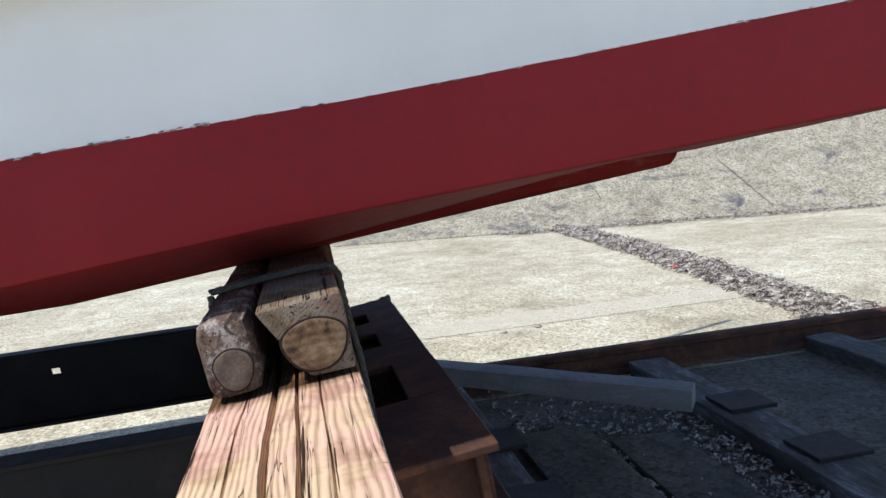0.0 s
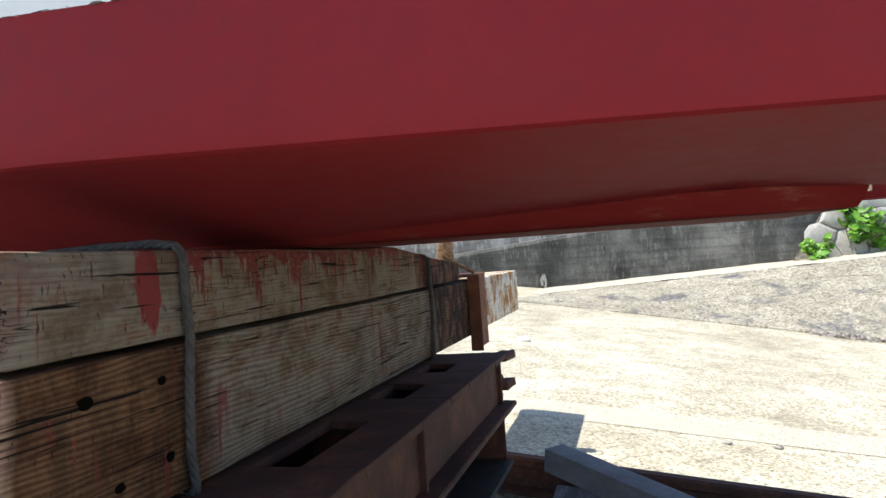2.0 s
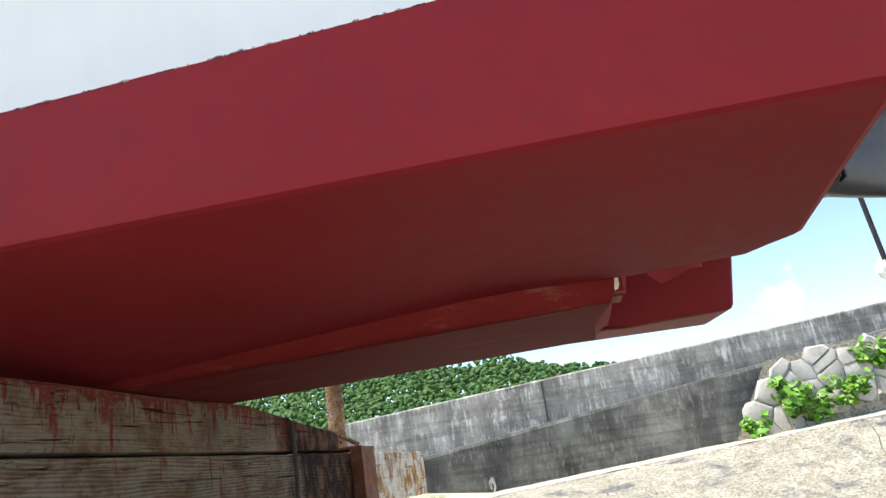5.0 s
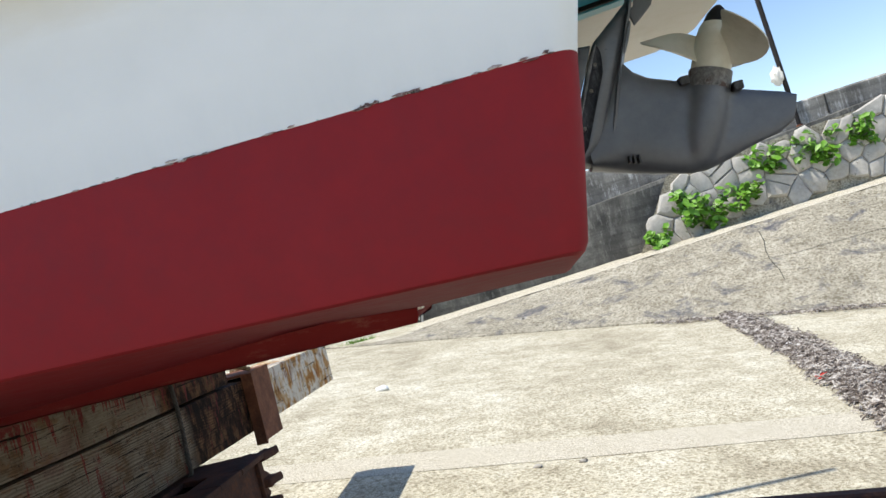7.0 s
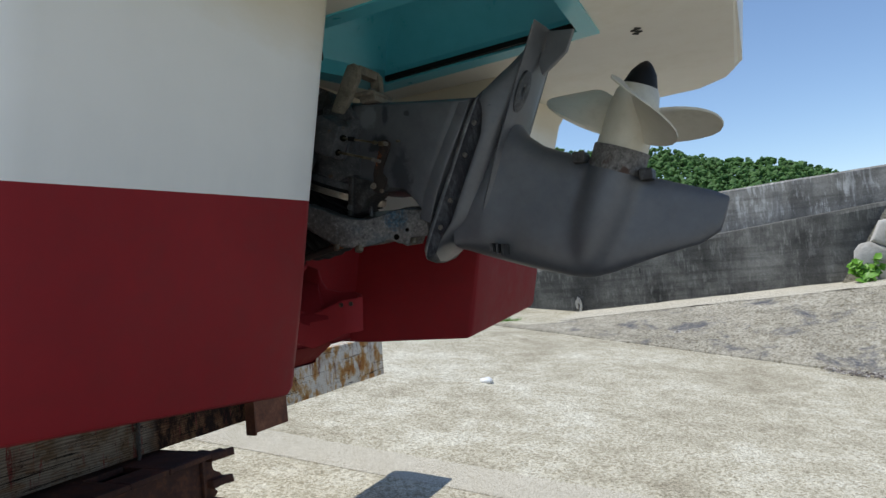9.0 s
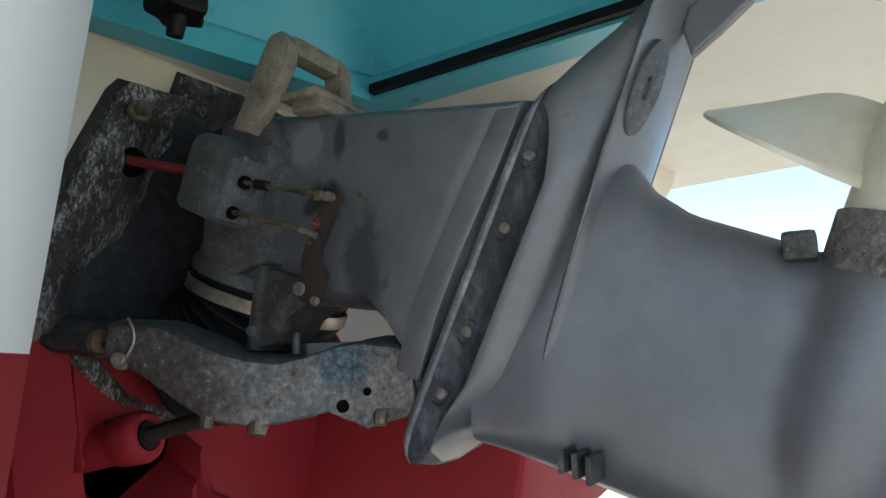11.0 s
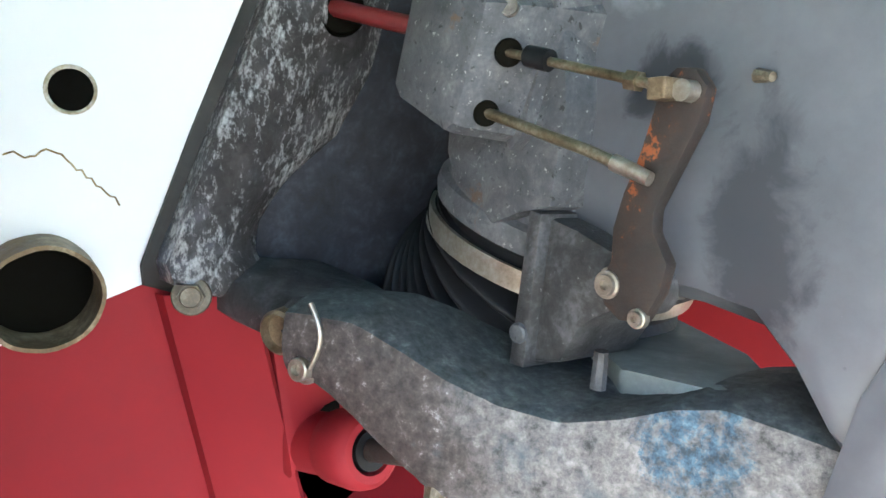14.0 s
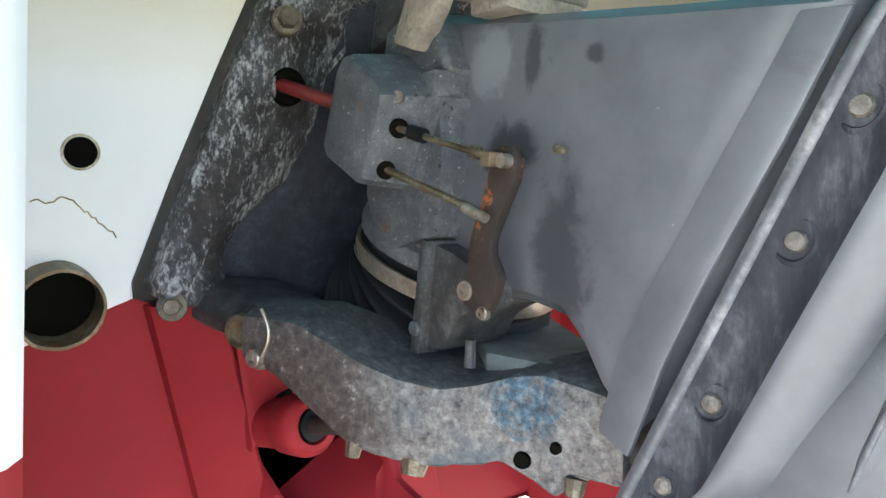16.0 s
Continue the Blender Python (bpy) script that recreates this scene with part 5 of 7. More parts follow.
    for p, q in ((a, b), (b, c)):
        for i in range(N):
            bm.faces.new((p[i], p[(i + 1) % N], q[(i + 1) % N], q[i]))
    for v in bm.verts:
        v.co += 0.0025 * Vector(noise.noise_vector(v.co * 60))
    part("sealant_bead", bm, SEALANT, plate, "dark sealant round the plate", 60)
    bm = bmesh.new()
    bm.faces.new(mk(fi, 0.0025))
    part("inner_housing", bm, HOLLOW, plate, "dark blue-grey housing floor")
    for x, y, z in ((1.394, 2.487, 1.977), (1.346, 2.409, 1.745)):
        bolt("plate_bolt", (x, y, z), (0.9, -0.35, 0.1), 0.0085, STUD, plate, 0.013)
    # no hole in the plate: a black disc paints its dark
    part("cable_opening", lathe_bm((tx(1.927) + face(1.927) + 0.0035, 2.497, 1.927), (1, -0.25, -0.2), [(0.0, 0), (0.0, 0.0135), (0.0015, 0.0150), (-0.004, 0.0165)], 24), DARK_BORE, plate, "flat black disc painting the dark of a round cable opening", 40)
    ear = prism_bm([(1.42, 1.955), (1.430, 2.000), (1.470, 2.004), (1.480, 1.975)], 2.548, 2.60, 0.004, 2)
    part("cast_ear", ear, DARK_ALU, plate)
    part("cast_hood", prism_bm([(1.455, 1.925), (1.462, 1.966), (1.490, 1.975), (1.520, 1.966), (1.545, 1.925)], 2.535, 2.66, 0.008, 3), ALU_GREY, plate, "", 40)
    # --- red bracket and ram under the plate
    br = thing_part("trim_mount", th)
    cheek = bmesh.new()
    rows = []
    for z in (1.742, 1.70, 1.66, 1.60, 1.54, 1.48, 1.43):
        ya, yb = 2.402 + (1.719 - z) * 0.283, 2.466 + (1.68 - z) * 0.32
        x = tx(z)
        rows.append([cheek.verts.new(c) for c in ((x - 0.01, ya, z), (x + 0.012, ya + 0.004, z), (x + 0.016, ya + 0.010, z), (x + 0.020, ya + 0.016, z), (x + 0.041, yb - 0.006, z), (x + 0.045, yb, z), (x + 0.041, yb + 0.004, z), (x - 0.01, yb + 0.006, z))])
    for p, q in zip(rows, rows[1:]):
        for k in range(7):
            cheek.faces.new((p[k], p[k + 1], q[k + 1], q[k]))
    part("cheek", cheek, RED, br, "long red ridged cheek", 25)
    part("header", prism_bm([(2.462, 1.738), (2.72, 1.72), (2.72, 1.668), (2.60, 1.664), (2.535, 1.660), (2.508, 1.652), (2.494, 1.622), (2.484, 1.60)], 1.268, 1.334, 0.006, 2, axis="x"), RED, br, "", 40)
    # flat sheet in place of a hollow; its shade is in the black colour
    part("recess", prism_bm([(2.495, 1.658), (2.545, 1.658), (2.550, 1.50), (2.52, 1.50), (2.490, 1.56)], 1.283, 1.290, axis="x"), DARK_BLACK, br, "flat black sheet behind the ram, grime and the hollow's shade in one colour")
    part("base_plate", prism_bm([(2.405, 1.74), (2.70, 1.70), (2.75, 1.45), (2.50, 1.43)], 1.262, 1.285, 0.004, 2, axis="x"), RED, br, "", 40)
    ax = Vector((0.97, 0.10, 0.20)).normalized()
    part("ram", lathe_bm((1.285, 2.500, 1.617), ax, [(0, 0), (0, 0.0225), (0.074, 0.0225), (0.078, 0.026), (0.104, 0.0275), (0.111, 0.026), (0.115, 0.0215), (0.115, 0.0165), (0.109, 0.0145), (0.109, 0)], 32), RED, br, "red painted ram cylinder", 40)
    part("ram_seal", lathe_bm(Vector((1.285, 2.500, 1.617)) + ax * 0.109, ax, [(0.0, 0.0145), (0.006, 0.0135), (0.006, 0.0075)], 24), BLACK, br, "ragged black seal", 40)
    part("ram_rod", tube_bm((1.385, 2.511, 1.638), (1.50, 2.525, 1.664), 0.0082, n=16), RUSTY_LEVER, br, "dull steel rod", 40)
    # open bracket under the ram: a bowl with a thick rim that ends in a rounded lug
    rim = [(1.30, 2.500, 1.585), (1.335, 2.503, 1.560), (1.345, 2.522, 1.535), (1.375, 2.548, 1.515), (1.420, 2.562, 1.528), (1.455, 2.568, 1.543), (1.482, 2.582, 1.545), (1.490, 2.596, 1.547), (1.484, 2.606, 1.552), (1.468, 2.609, 1.558), (1.43, 2.609, 1.561), (1.392, 2.610, 1.570), (1.378, 2.612, 1.588), (1.368, 2.615, 1.615), (1.30, 2.63, 1.64)]
    mid = Vector((1.39, 2.563, 0))

    def towards(p, d, dz):
        q = Vector((p[0], p[1], 0))
        step = (mid - q).normalized() * d
        return Vector((p[0] + (step.x if p[0] > 1.31 else 0), p[1] + step.y, p[2] + dz))

    bm = bmesh.new()
    rings = [[bm.verts.new(towards(p, d, dz)) for p in rim] for d, dz in ((0.004, -0.075), (0.0, -0.006), (0.001, -0.001), (0.004, 0.0), (0.009, -0.001), (0.012, -0.006), (0.018, -0.034), (0.030, -0.042))]
    for p, q in zip(rings, rings[1:]):
        for k in range(len(rim)):
            bm.faces.new((p[k], p[(k + 1) % len(rim)], q[(k + 1) % len(rim)], q[k]))
    bm.faces.new(rings[-1])
    lug = part("lower_lug", bm, RED, br, "open red bracket with a chipped rim", 40)
    for x, y, z in ((1.452, 2.5655, 1.532), (1.472, 2.574, 1.533)):
        part("lug_bolt", lathe_bm((x, y, z), (0.35, -0.92, 0.1), [(-0.002, 0.0), (-0.002, 0.0052), (0.0015, 0.005), (0.0025, 0.0036), (0.001, 0.0)], 14), RUSTY_LEVER, lug, "rusty bolt", 40)
    return th


def thing_part(name, parent):
    e = new(name)
    e.empty_display_size = 0.05
    e.parent = parent
    e.matrix_parent_inverse = parent.matrix_world.inverted()
    return e


# near-black for the sheet behind the ram: grime plus painted shade
DARK_BLACK = mottled("grime_and_hollow_shade", [(0.3, (0.0015, 0.0015, 0.0015)), (0.6, (0.004, 0.0036, 0.0036)), (0.75, (0.02, 0.008, 0.008))], 30, (0.6, 0.9))
PIN_DULL = mottled("stained_brass", [(0.3, (0.06, 0.04, 0.025)), (0.5, (0.16, 0.115, 0.07)), (0.7, (0.34, 0.27, 0.18))], 60, (0.4, 0.65), 0.6, 0.3)
POLISHED = mottled("polished_casting_edge", [(0.3, (0.060, 0.064, 0.074)), (0.5, (0.115, 0.12, 0.135)), (0.68, (0.28, 0.28, 0.29))], 26, (0.42, 0.65), 0.2, 0.15, 0.001, 6)
CHANNEL = mottled("dark_scratched_channel", [(0.3, (0.010, 0.011, 0.014)), (0.5, (0.030, 0.032, 0.040)), (0.62, (0.075, 0.078, 0.09)), (0.72, (0.20, 0.20, 0.21))], 16, (0.4, 0.65), 0.0, 0.2, 0.001, 6, (2.2, 1, 0.7))
BOLT_DULL = mottled("dull_bolt_steel", [(0.3, (0.04, 0.034, 0.03)), (0.5, (0.12, 0.107, 0.095)), (0.7, (0.28, 0.265, 0.245))], 120, (0.35, 0.6), 0.4, 0.3)
DARK_ALU = mottled("dark_stained_aluminium", [(0.3, (0.012, 0.012, 0.013)), (0.5, (0.045, 0.044, 0.045)), (0.66, (0.11, 0.11, 0.115))], 50, (0.4, 0.7), 0.2, 0.6, 0.002, 6, spots=[(260.0, 0.64, (0.16, 0.16, 0.165))])
ALU_GREY = mottled("grey_worn_casting", [(0.3, (0.030, 0.031, 0.035)), (0.5, (0.072, 0.075, 0.083)), (0.62, (0.12, 0.122, 0.13)), (0.72, (0.26, 0.255, 0.25))], 60, (0.45, 0.7), 0.2, 0.7, 0.002, 6, spots=[(300.0, 0.63, (0.30, 0.30, 0.30)), (200.0, 0.62, (0.02, 0.02, 0.022)), (20.0, 0.63, (0.04, 0.045, 0.055)), (24.0, 0.66, (0.10, 0.065, 0.045))])
# near-black colour of the discs that stand in for shade inside holes
DARK_BORE = mottled("black_hole_disc", [(0.3, (0.0015, 0.0015, 0.001)), (0.6, (0.004, 0.0035, 0.002)), (0.8, (0.012, 0.010, 0.004))], 25, (0.6, 0.9))
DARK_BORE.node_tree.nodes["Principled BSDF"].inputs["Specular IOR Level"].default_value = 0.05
HOLLOW = mottled("dark_blue_grey_hollow", [(0.34, (0.006, 0.006, 0.008)), (0.5, (0.018, 0.020, 0.028)), (0.62, (0.040, 0.045, 0.060)), (0.74, (0.10, 0.105, 0.12))], 55, (0.5, 0.8), 0.1, 0.7, 0.002, 5)
CABLE_RED = mottled("dull_red_plastic", [(0.3, (0.10, 0.008, 0.008)), (0.6, (0.17, 0.012, 0.014)), (0.8, (0.22, 0.03, 0.03))], 40, (0.35, 0.5))
def housing_material():
    """The drive's paint with greasy dark stains round the lever and bare, bluish rubbed paint at the top."""
    m = DRIVE.copy()
    m.name = "stained_housing_paint"
    t = m.node_tree
    b = t.nodes["Principled BSDF"]
    col = b.inputs["Base Color"].links[0].from_socket
    vec = coords(t)
    edge = noise_tex(t, vec, 38, 6, 0.65, 0.5)
    for (x, z), (sx, sz), c, amount in (((1.632, 1.800), (0.026, 0.060), (0.050, 0.053, 0.062), 0.9), ((1.585, 1.870), (0.024, 0.022), (0.032, 0.035, 0.042), 0.9), ((1.605, 1.930), (0.010, 0.022), (0.040, 0.045, 0.055), 0.9),
                                        ((1.655, 1.925), (0.008, 0.008), (0.040, 0.043, 0.050), 0.9), ((1.560, 1.930), (0.030, 0.024), (0.24, 0.26, 0.29), 0.55), ((1.515, 1.955), (0.03, 0.03), (0.06, 0.068, 0.08), 0.8)):
        mp = node(t, "ShaderNodeMapping", Location=(-x / sx, 0, -z / sz), Scale=(1 / sx, 0, 1 / sz))
        t.links.new(vec, mp.inputs[0])
        ln = node(t, "ShaderNodeVectorMath")
        ln.operation = "LENGTH"
        t.links.new(mp.outputs[0], ln.inputs[0])
        f = t.nodes.new("ShaderNodeMath")
        f.operation = "MULTIPLY_ADD"
        t.links.new(edge, f.inputs[0])
        f.inputs[1].default_value = 2.2
        t.links.new(ln.outputs["Value"], f.inputs[2])
        mask = ramp(t, node_range(t, f.outputs[0], 1.7, 2.15), [(0.0, (amount, amount, amount)), (1.0, (0, 0, 0))])
        col = mix(t, mask, col, c)
    t.links.new(col, b.inputs["Base Color"])
    return m


def node_range(t, value, low, high):
    r = node(t, "ShaderNodeMapRange")
    r.inputs[1].default_value, r.inputs[2].default_value = low, high
    t.links.new(value, r.inputs[0])
    return r.outputs[0]


HOUSING = housing_material()
ROD = mottled("tarnished_brass_rod", [(0.3, (0.06, 0.042, 0.024)), (0.5, (0.17, 0.135, 0.085)), (0.7, (0.36, 0.32, 0.24))], 70, (0.3, 0.5), 0.75, 0.2, 0.001)
STUD = mottled("stained_bolt_end", [(0.3, (0.035, 0.026, 0.017)), (0.5, (0.105, 0.083, 0.057)), (0.7, (0.27, 0.24, 0.185))], 90, (0.4, 0.65), 0.4, 0.4, 0.001)
LIFT = mottled("worn_grey_bracket", [(0.32, (0.085, 0.070, 0.055)), (0.46, (0.19, 0.165, 0.135)), (0.58, (0.29, 0.255, 0.21)), (0.72, (0.44, 0.385, 0.30))], 34, (0.5, 0.75), 0.15, 0.5, 0.0012, 7, spots=[(22.0, 0.63, (0.36, 0.29, 0.20)), (60.0, 0.66, (0.05, 0.042, 0.035))])
BRIDGE = mottled("dull_green_grey_plate", [(0.3, (0.10, 0.115, 0.11)), (0.5, (0.17, 0.19, 0.18)), (0.7, (0.27, 0.29, 0.275))], 30, (0.5, 0.75), 0.15, 0.4, 0.001, 7)


def arm_material():
    """Corroded casting: brown-grey towards the hull, pale in the middle, blue paint left near the joint; fine pitting."""
    m, t, b = material("corroded_arm_casting")
    vec = coords(t)
    pits = noise_tex(t, vec, 170, 8, 0.75)
    blot = noise_tex(t, vec, 75, 8, 0.78, 0.3)
    both = mix(t, 0.45, pits, blot)
    pale = ramp(t, both, [(0.38, (0.026, 0.024, 0.024)), (0.45, (0.085, 0.080, 0.080)), (0.52, (0.145, 0.134, 0.131)), (0.60, (0.225, 0.21, 0.205)), (0.72, (0.36, 0.345, 0.33))])
    brown = ramp(t, both, [(0.40, (0.018, 0.014, 0.013)), (0.52, (0.055, 0.043, 0.040)), (0.57, (0.085, 0.072, 0.068)), (0.60, (0.20, 0.19, 0.185)), (0.70, (0.34, 0.33, 0.325))])
    sep = t.nodes.new("ShaderNodeSeparateXYZ")
    t.links.new(vec, sep.inputs[0])
    wob = t.nodes.new("ShaderNodeMath")
    wob.operation = "MULTIPLY_ADD"
    t.links.new(noise_tex(t, vec, 22, 5, 0.65), wob.inputs[0])
    wob.inputs[1].default_value = 0.09
    t.links.new(sep.outputs["X"], wob.inputs[2])
    split = node(t, "ShaderNodeMapRange")
    for i, v in enumerate((1.550, 1.580, 0.0, 1.0)):
        split.inputs[1 + i].default_value = v
    t.links.new(wob.outputs[0], split.inputs[0])
    col = mix(t, split.outputs[0], brown, pale)
    near = node(t, "ShaderNodeVectorMath")
    near.operation = "DISTANCE"
    near.inputs[1].default_value = (1.615, 2.545, 1.708)
    t.links.new(vec, near.inputs[0])
    blue = t.nodes.new("ShaderNodeMath")
    blue.operation = "MULTIPLY_ADD"
    t.links.new(noise_tex(t, vec, 90, 9, 0.85), blue.inputs[0])
    blue.inputs[1].default_value = -0.046
    t.links.new(near.outputs["Value"], blue.inputs[2])
    mask = ramp(t, blue.outputs[0], [(0.0, (1, 1, 1)), (0.004, (0, 0, 0))])
    mask = mix(t, 1.0, mask, ramp(t, blot, [(0.44, (0.1, 0.1, 0.1)), (0.54, (0.95, 0.95, 0.95))]), "MULTIPLY")
    col = mix(t, mask, col, ramp(t, pits, [(0.4, (0.010, 0.024, 0.038)), (0.5, (0.021, 0.060, 0.098)), (0.66, (0.08, 0.15, 0.20))]))
    teal = ramp(t, noise_tex(t, vec, 14, 6, 0.7), [(0.55, (0, 0, 0)), (0.66, (0.55, 0.55, 0.55))])
    col = mix(t, teal, col, (0.045, 0.075, 0.095))
    # darker blue-green grey on the upward faces
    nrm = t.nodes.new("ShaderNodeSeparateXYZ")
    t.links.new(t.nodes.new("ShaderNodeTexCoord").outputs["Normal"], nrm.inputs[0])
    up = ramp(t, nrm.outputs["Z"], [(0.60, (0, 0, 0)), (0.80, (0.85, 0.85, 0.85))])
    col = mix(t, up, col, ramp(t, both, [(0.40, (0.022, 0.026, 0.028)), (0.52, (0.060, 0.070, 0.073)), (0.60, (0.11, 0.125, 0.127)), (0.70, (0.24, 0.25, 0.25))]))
    t.links.new(col, b.inputs["Base Color"])
    b.inputs["Roughness"].default_value = 0.6
    b.inputs["Metallic"].default_value = 0.15
    bump(t, b, both, 0.6, 0.002)
    return m


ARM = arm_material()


def pitted_material():
    """Dark stained casting with a dense bloom of pale specks, in drifts, over brown and blue stains."""
    m, t, b = material("pitted_transom_casting")
    vec = coords(t)
    base = ramp(t, noise_tex(t, vec, 45, 8, 0.7, 0.4), [(0.32, (0.016, 0.015, 0.016)), (0.5, (0.045, 0.043, 0.045)), (0.66, (0.095, 0.095, 0.105))])
    stain = ramp(t, noise_tex(t, vec, 13, 5, 0.6), [(0.42, (0.55, 0.47, 0.42)), (0.55, (1, 1, 1)), (0.66, (0.75, 0.85, 1.05))])
    col = mix(t, 0.9, base, stain, "MULTIPLY")
    drift = noise_tex(t, coords(t, (1, 1, 0.45)), 26, 5, 0.65)
    speck = noise_tex(t, coords(t, (1, 1, 0.55)), 230, 7, 0.75)
    both = mix(t, 0.42, speck, drift)
    col = mix(t, ramp(t, both, [(0.50, (0, 0, 0)), (0.53, (0.35, 0.35, 0.35)), (0.60, (1, 1, 1))]), col, (0.42, 0.42, 0.425))
    pit = ramp(t, noise_tex(t, vec, 150, 5, 0.7), [(0.30, (0.25, 0.24, 0.23)), (0.40, (1, 1, 1))])
    col = mix(t, 0.9, col, pit, "MULTIPLY")
    t.links.new(col, b.inputs["Base Color"])
    b.inputs["Roughness"].default_value = 0.6
    b.inputs["Metallic"].default_value = 0.1
    bump(t, b, both, 0.9, 0.004)
    return m


PITTED = pitted_material()
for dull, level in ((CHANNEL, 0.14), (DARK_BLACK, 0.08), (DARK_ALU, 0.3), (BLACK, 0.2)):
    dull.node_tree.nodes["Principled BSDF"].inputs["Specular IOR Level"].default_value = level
make_drive()


def transom_fittings():
    tx = lambda z: 1.298 + RAKE * (z - 1.70)
    ax = Vector((1, 0, -RAKE)).normalized()
    e = thing("exhaust_outlet", "worn brass exhaust pipe stub in the white transom", "pipe", (tx(1.752), 2.330, 1.752))
    bm = lathe_bm((tx(1.752), 2.330, 1.752), ax, [(-0.10, 0.0), (-0.10, 0.0300), (0.027, 0.0300), (0.027, 0.0325), (-0.004, 0.0325)], 36)
    for v in bm.verts:
        v.co += 0.0012 * Vector(noise.noise_vector(v.co * 70))
    part("pipe", bm, PIPE, e, "", 50)
    # black disc near the mouth paints the shade inside the pipe
    part("bore", lathe_bm((tx(1.752), 2.330, 1.752), ax, [(0.002, 0.0), (0.002, 0.0302)], 30), DARK_BORE, e, "flat black disc painting the dark of the bore")
    e = thing("drain_fitting", "round pale flanged drain hole in the transom", "drain", (tx(1.867), 2.346, 1.867))
    part("flange", lathe_bm((tx(1.867), 2.346, 1.867), ax, [(-0.001, 0.0145), (0.0012, 0.0140), (0.0016, 0.0128), (0.001, 0.0120), (-0.04, 0.0116)], 28), GRIMY, e, "grimy stained flange", 40)
    # the transom is not pierced; this black disc paints the hole's shade
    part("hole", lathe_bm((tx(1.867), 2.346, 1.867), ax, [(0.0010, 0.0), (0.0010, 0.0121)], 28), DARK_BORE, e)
    rng = random.Random(12)
    line, off = [], 0.0
    for k in range(24):
        off = 0.6 * off + rng.uniform(-0.004, 0.004)
        z = float(np.interp(k, [0, 8, 12, 23], [1.829, 1.832, 1.828, 1.802])) + off * 0.6
        line.append((tx(z) + 0.0004, 2.312 + 0.0027 * k, z))
    crack = part("crack", sweep_bm(line, 0.0006, 5), CRACK, None, "", 60)
    tagged(crack, "fine rusty hairline crack in the white transom", "crack", kind="structure")
    crack.name = "trim_crack"


PIPE = mottled("brown_stained_pipe", [(0.3, (0.05, 0.035, 0.02)), (0.5, (0.17, 0.125, 0.07)), (0.68, (0.46, 0.40, 0.28))], 26, (0.4, 0.7), 0.4, 0.4)
GRIMY = mottled("grimy_cream_flange", [(0.34, (0.10, 0.075, 0.035)), (0.48, (0.36, 0.31, 0.20)), (0.62, (0.66, 0.63, 0.55))], 45, (0.5, 0.75), relief=0.4)
CRACK = mottled("rusty_yellow_crack", [(0.36, (0.06, 0.03, 0.012)), (0.5, (0.26, 0.18, 0.06)), (0.66, (0.52, 0.44, 0.24))], 60, (0.7, 0.9), relief=0.4)
transom_fittings()


# ---- cradle: timbers, ropes, steel ----
def timber(name, label, x0, x1, y0, y1, z0, z1, mat, bevel=0.008, cuts=3, jitter=0.004, seed=1, slant=0.0, splits=()):
    th = thing(name, label, "timber", ((x0 + x1) / 2, (y0 + y1) / 2, z0))
    bm = box_bm(x0, x1, y0, y1, z0, z1, bevel, 2, 0)
    for g, w, deep in splits:
        for dx in (-w, 0.0, w):
            bmesh.ops.bisect_plane(bm, geom=bm.verts[:] + bm.edges[:] + bm.faces[:], plane_co=(g + dx, 0, 0), plane_no=(1, 0, 0))
    # lengthwise divisions for an uneven, worn surface
    for k in range(1, int((y1 - y0) / 0.06)):
        y = y0 + (y1 - y0) * k / int((y1 - y0) / 0.06)
        bmesh.ops.bisect_plane(bm, geom=bm.verts[:] + bm.edges[:] + bm.faces[:], plane_co=(0, y, 0), plane_no=(0, 1, 0))
    for g, w, deep in splits:
        for v in bm.verts:
            if abs(v.co.x - g) < w + 1e-4 and v.co.z > z1 - 0.002:
                if abs(v.co.x - g) < 1e-4:
                    v.co.z -= deep * (0.6 + 0.8 * abs(noise.noise(Vector((g * 50, v.co.y * 4, 1)))))
                v.co.x += 0.014 * noise.noise(Vector((g * 30, v.co.y * 2.2, 5)))
    for v in bm.verts:
        v.co.x += slant * (z1 - v.co.z) / (z1 - z0) * (x1 - v.co.x) / (x1 - x0)
    for v in bm.verts:
        if z1 > 1.3 and v.co.y > 2.9 and v.co.z > 1.3:
            v.co.z -= 0.09 * (v.co.y - 2.9)
        v.co += Vector((1, 0.4, 1)) * jitter * noise.noise(Vector((v.co.x * 6 + seed, v.co.y * 3, v.co.z * 6))) + 0.0015 * Vector(noise.noise_vector(v.co * 40))
    part("beam", bm, mat, th, "", 50)
    return th


# near-black that paints the shade inside the nail holes
NAIL_BLACK = mottled("nail_hole_black", [(0.3, (0.002, 0.0015, 0.001)), (0.6, (0.006, 0.004, 0.003)), (0.8, (0.02, 0.012, 0.008))], 40, (0.8, 0.95))
NAIL_BLACK.node_tree.nodes["Principled BSDF"].inputs["Specular IOR Level"].default_value = 0.03
NAILS = ((1.735, 1.170, 0.0060), (1.745, 1.050, 0.0065), (1.575, 1.168, 0.008), (1.630, 1.038, 0.006))


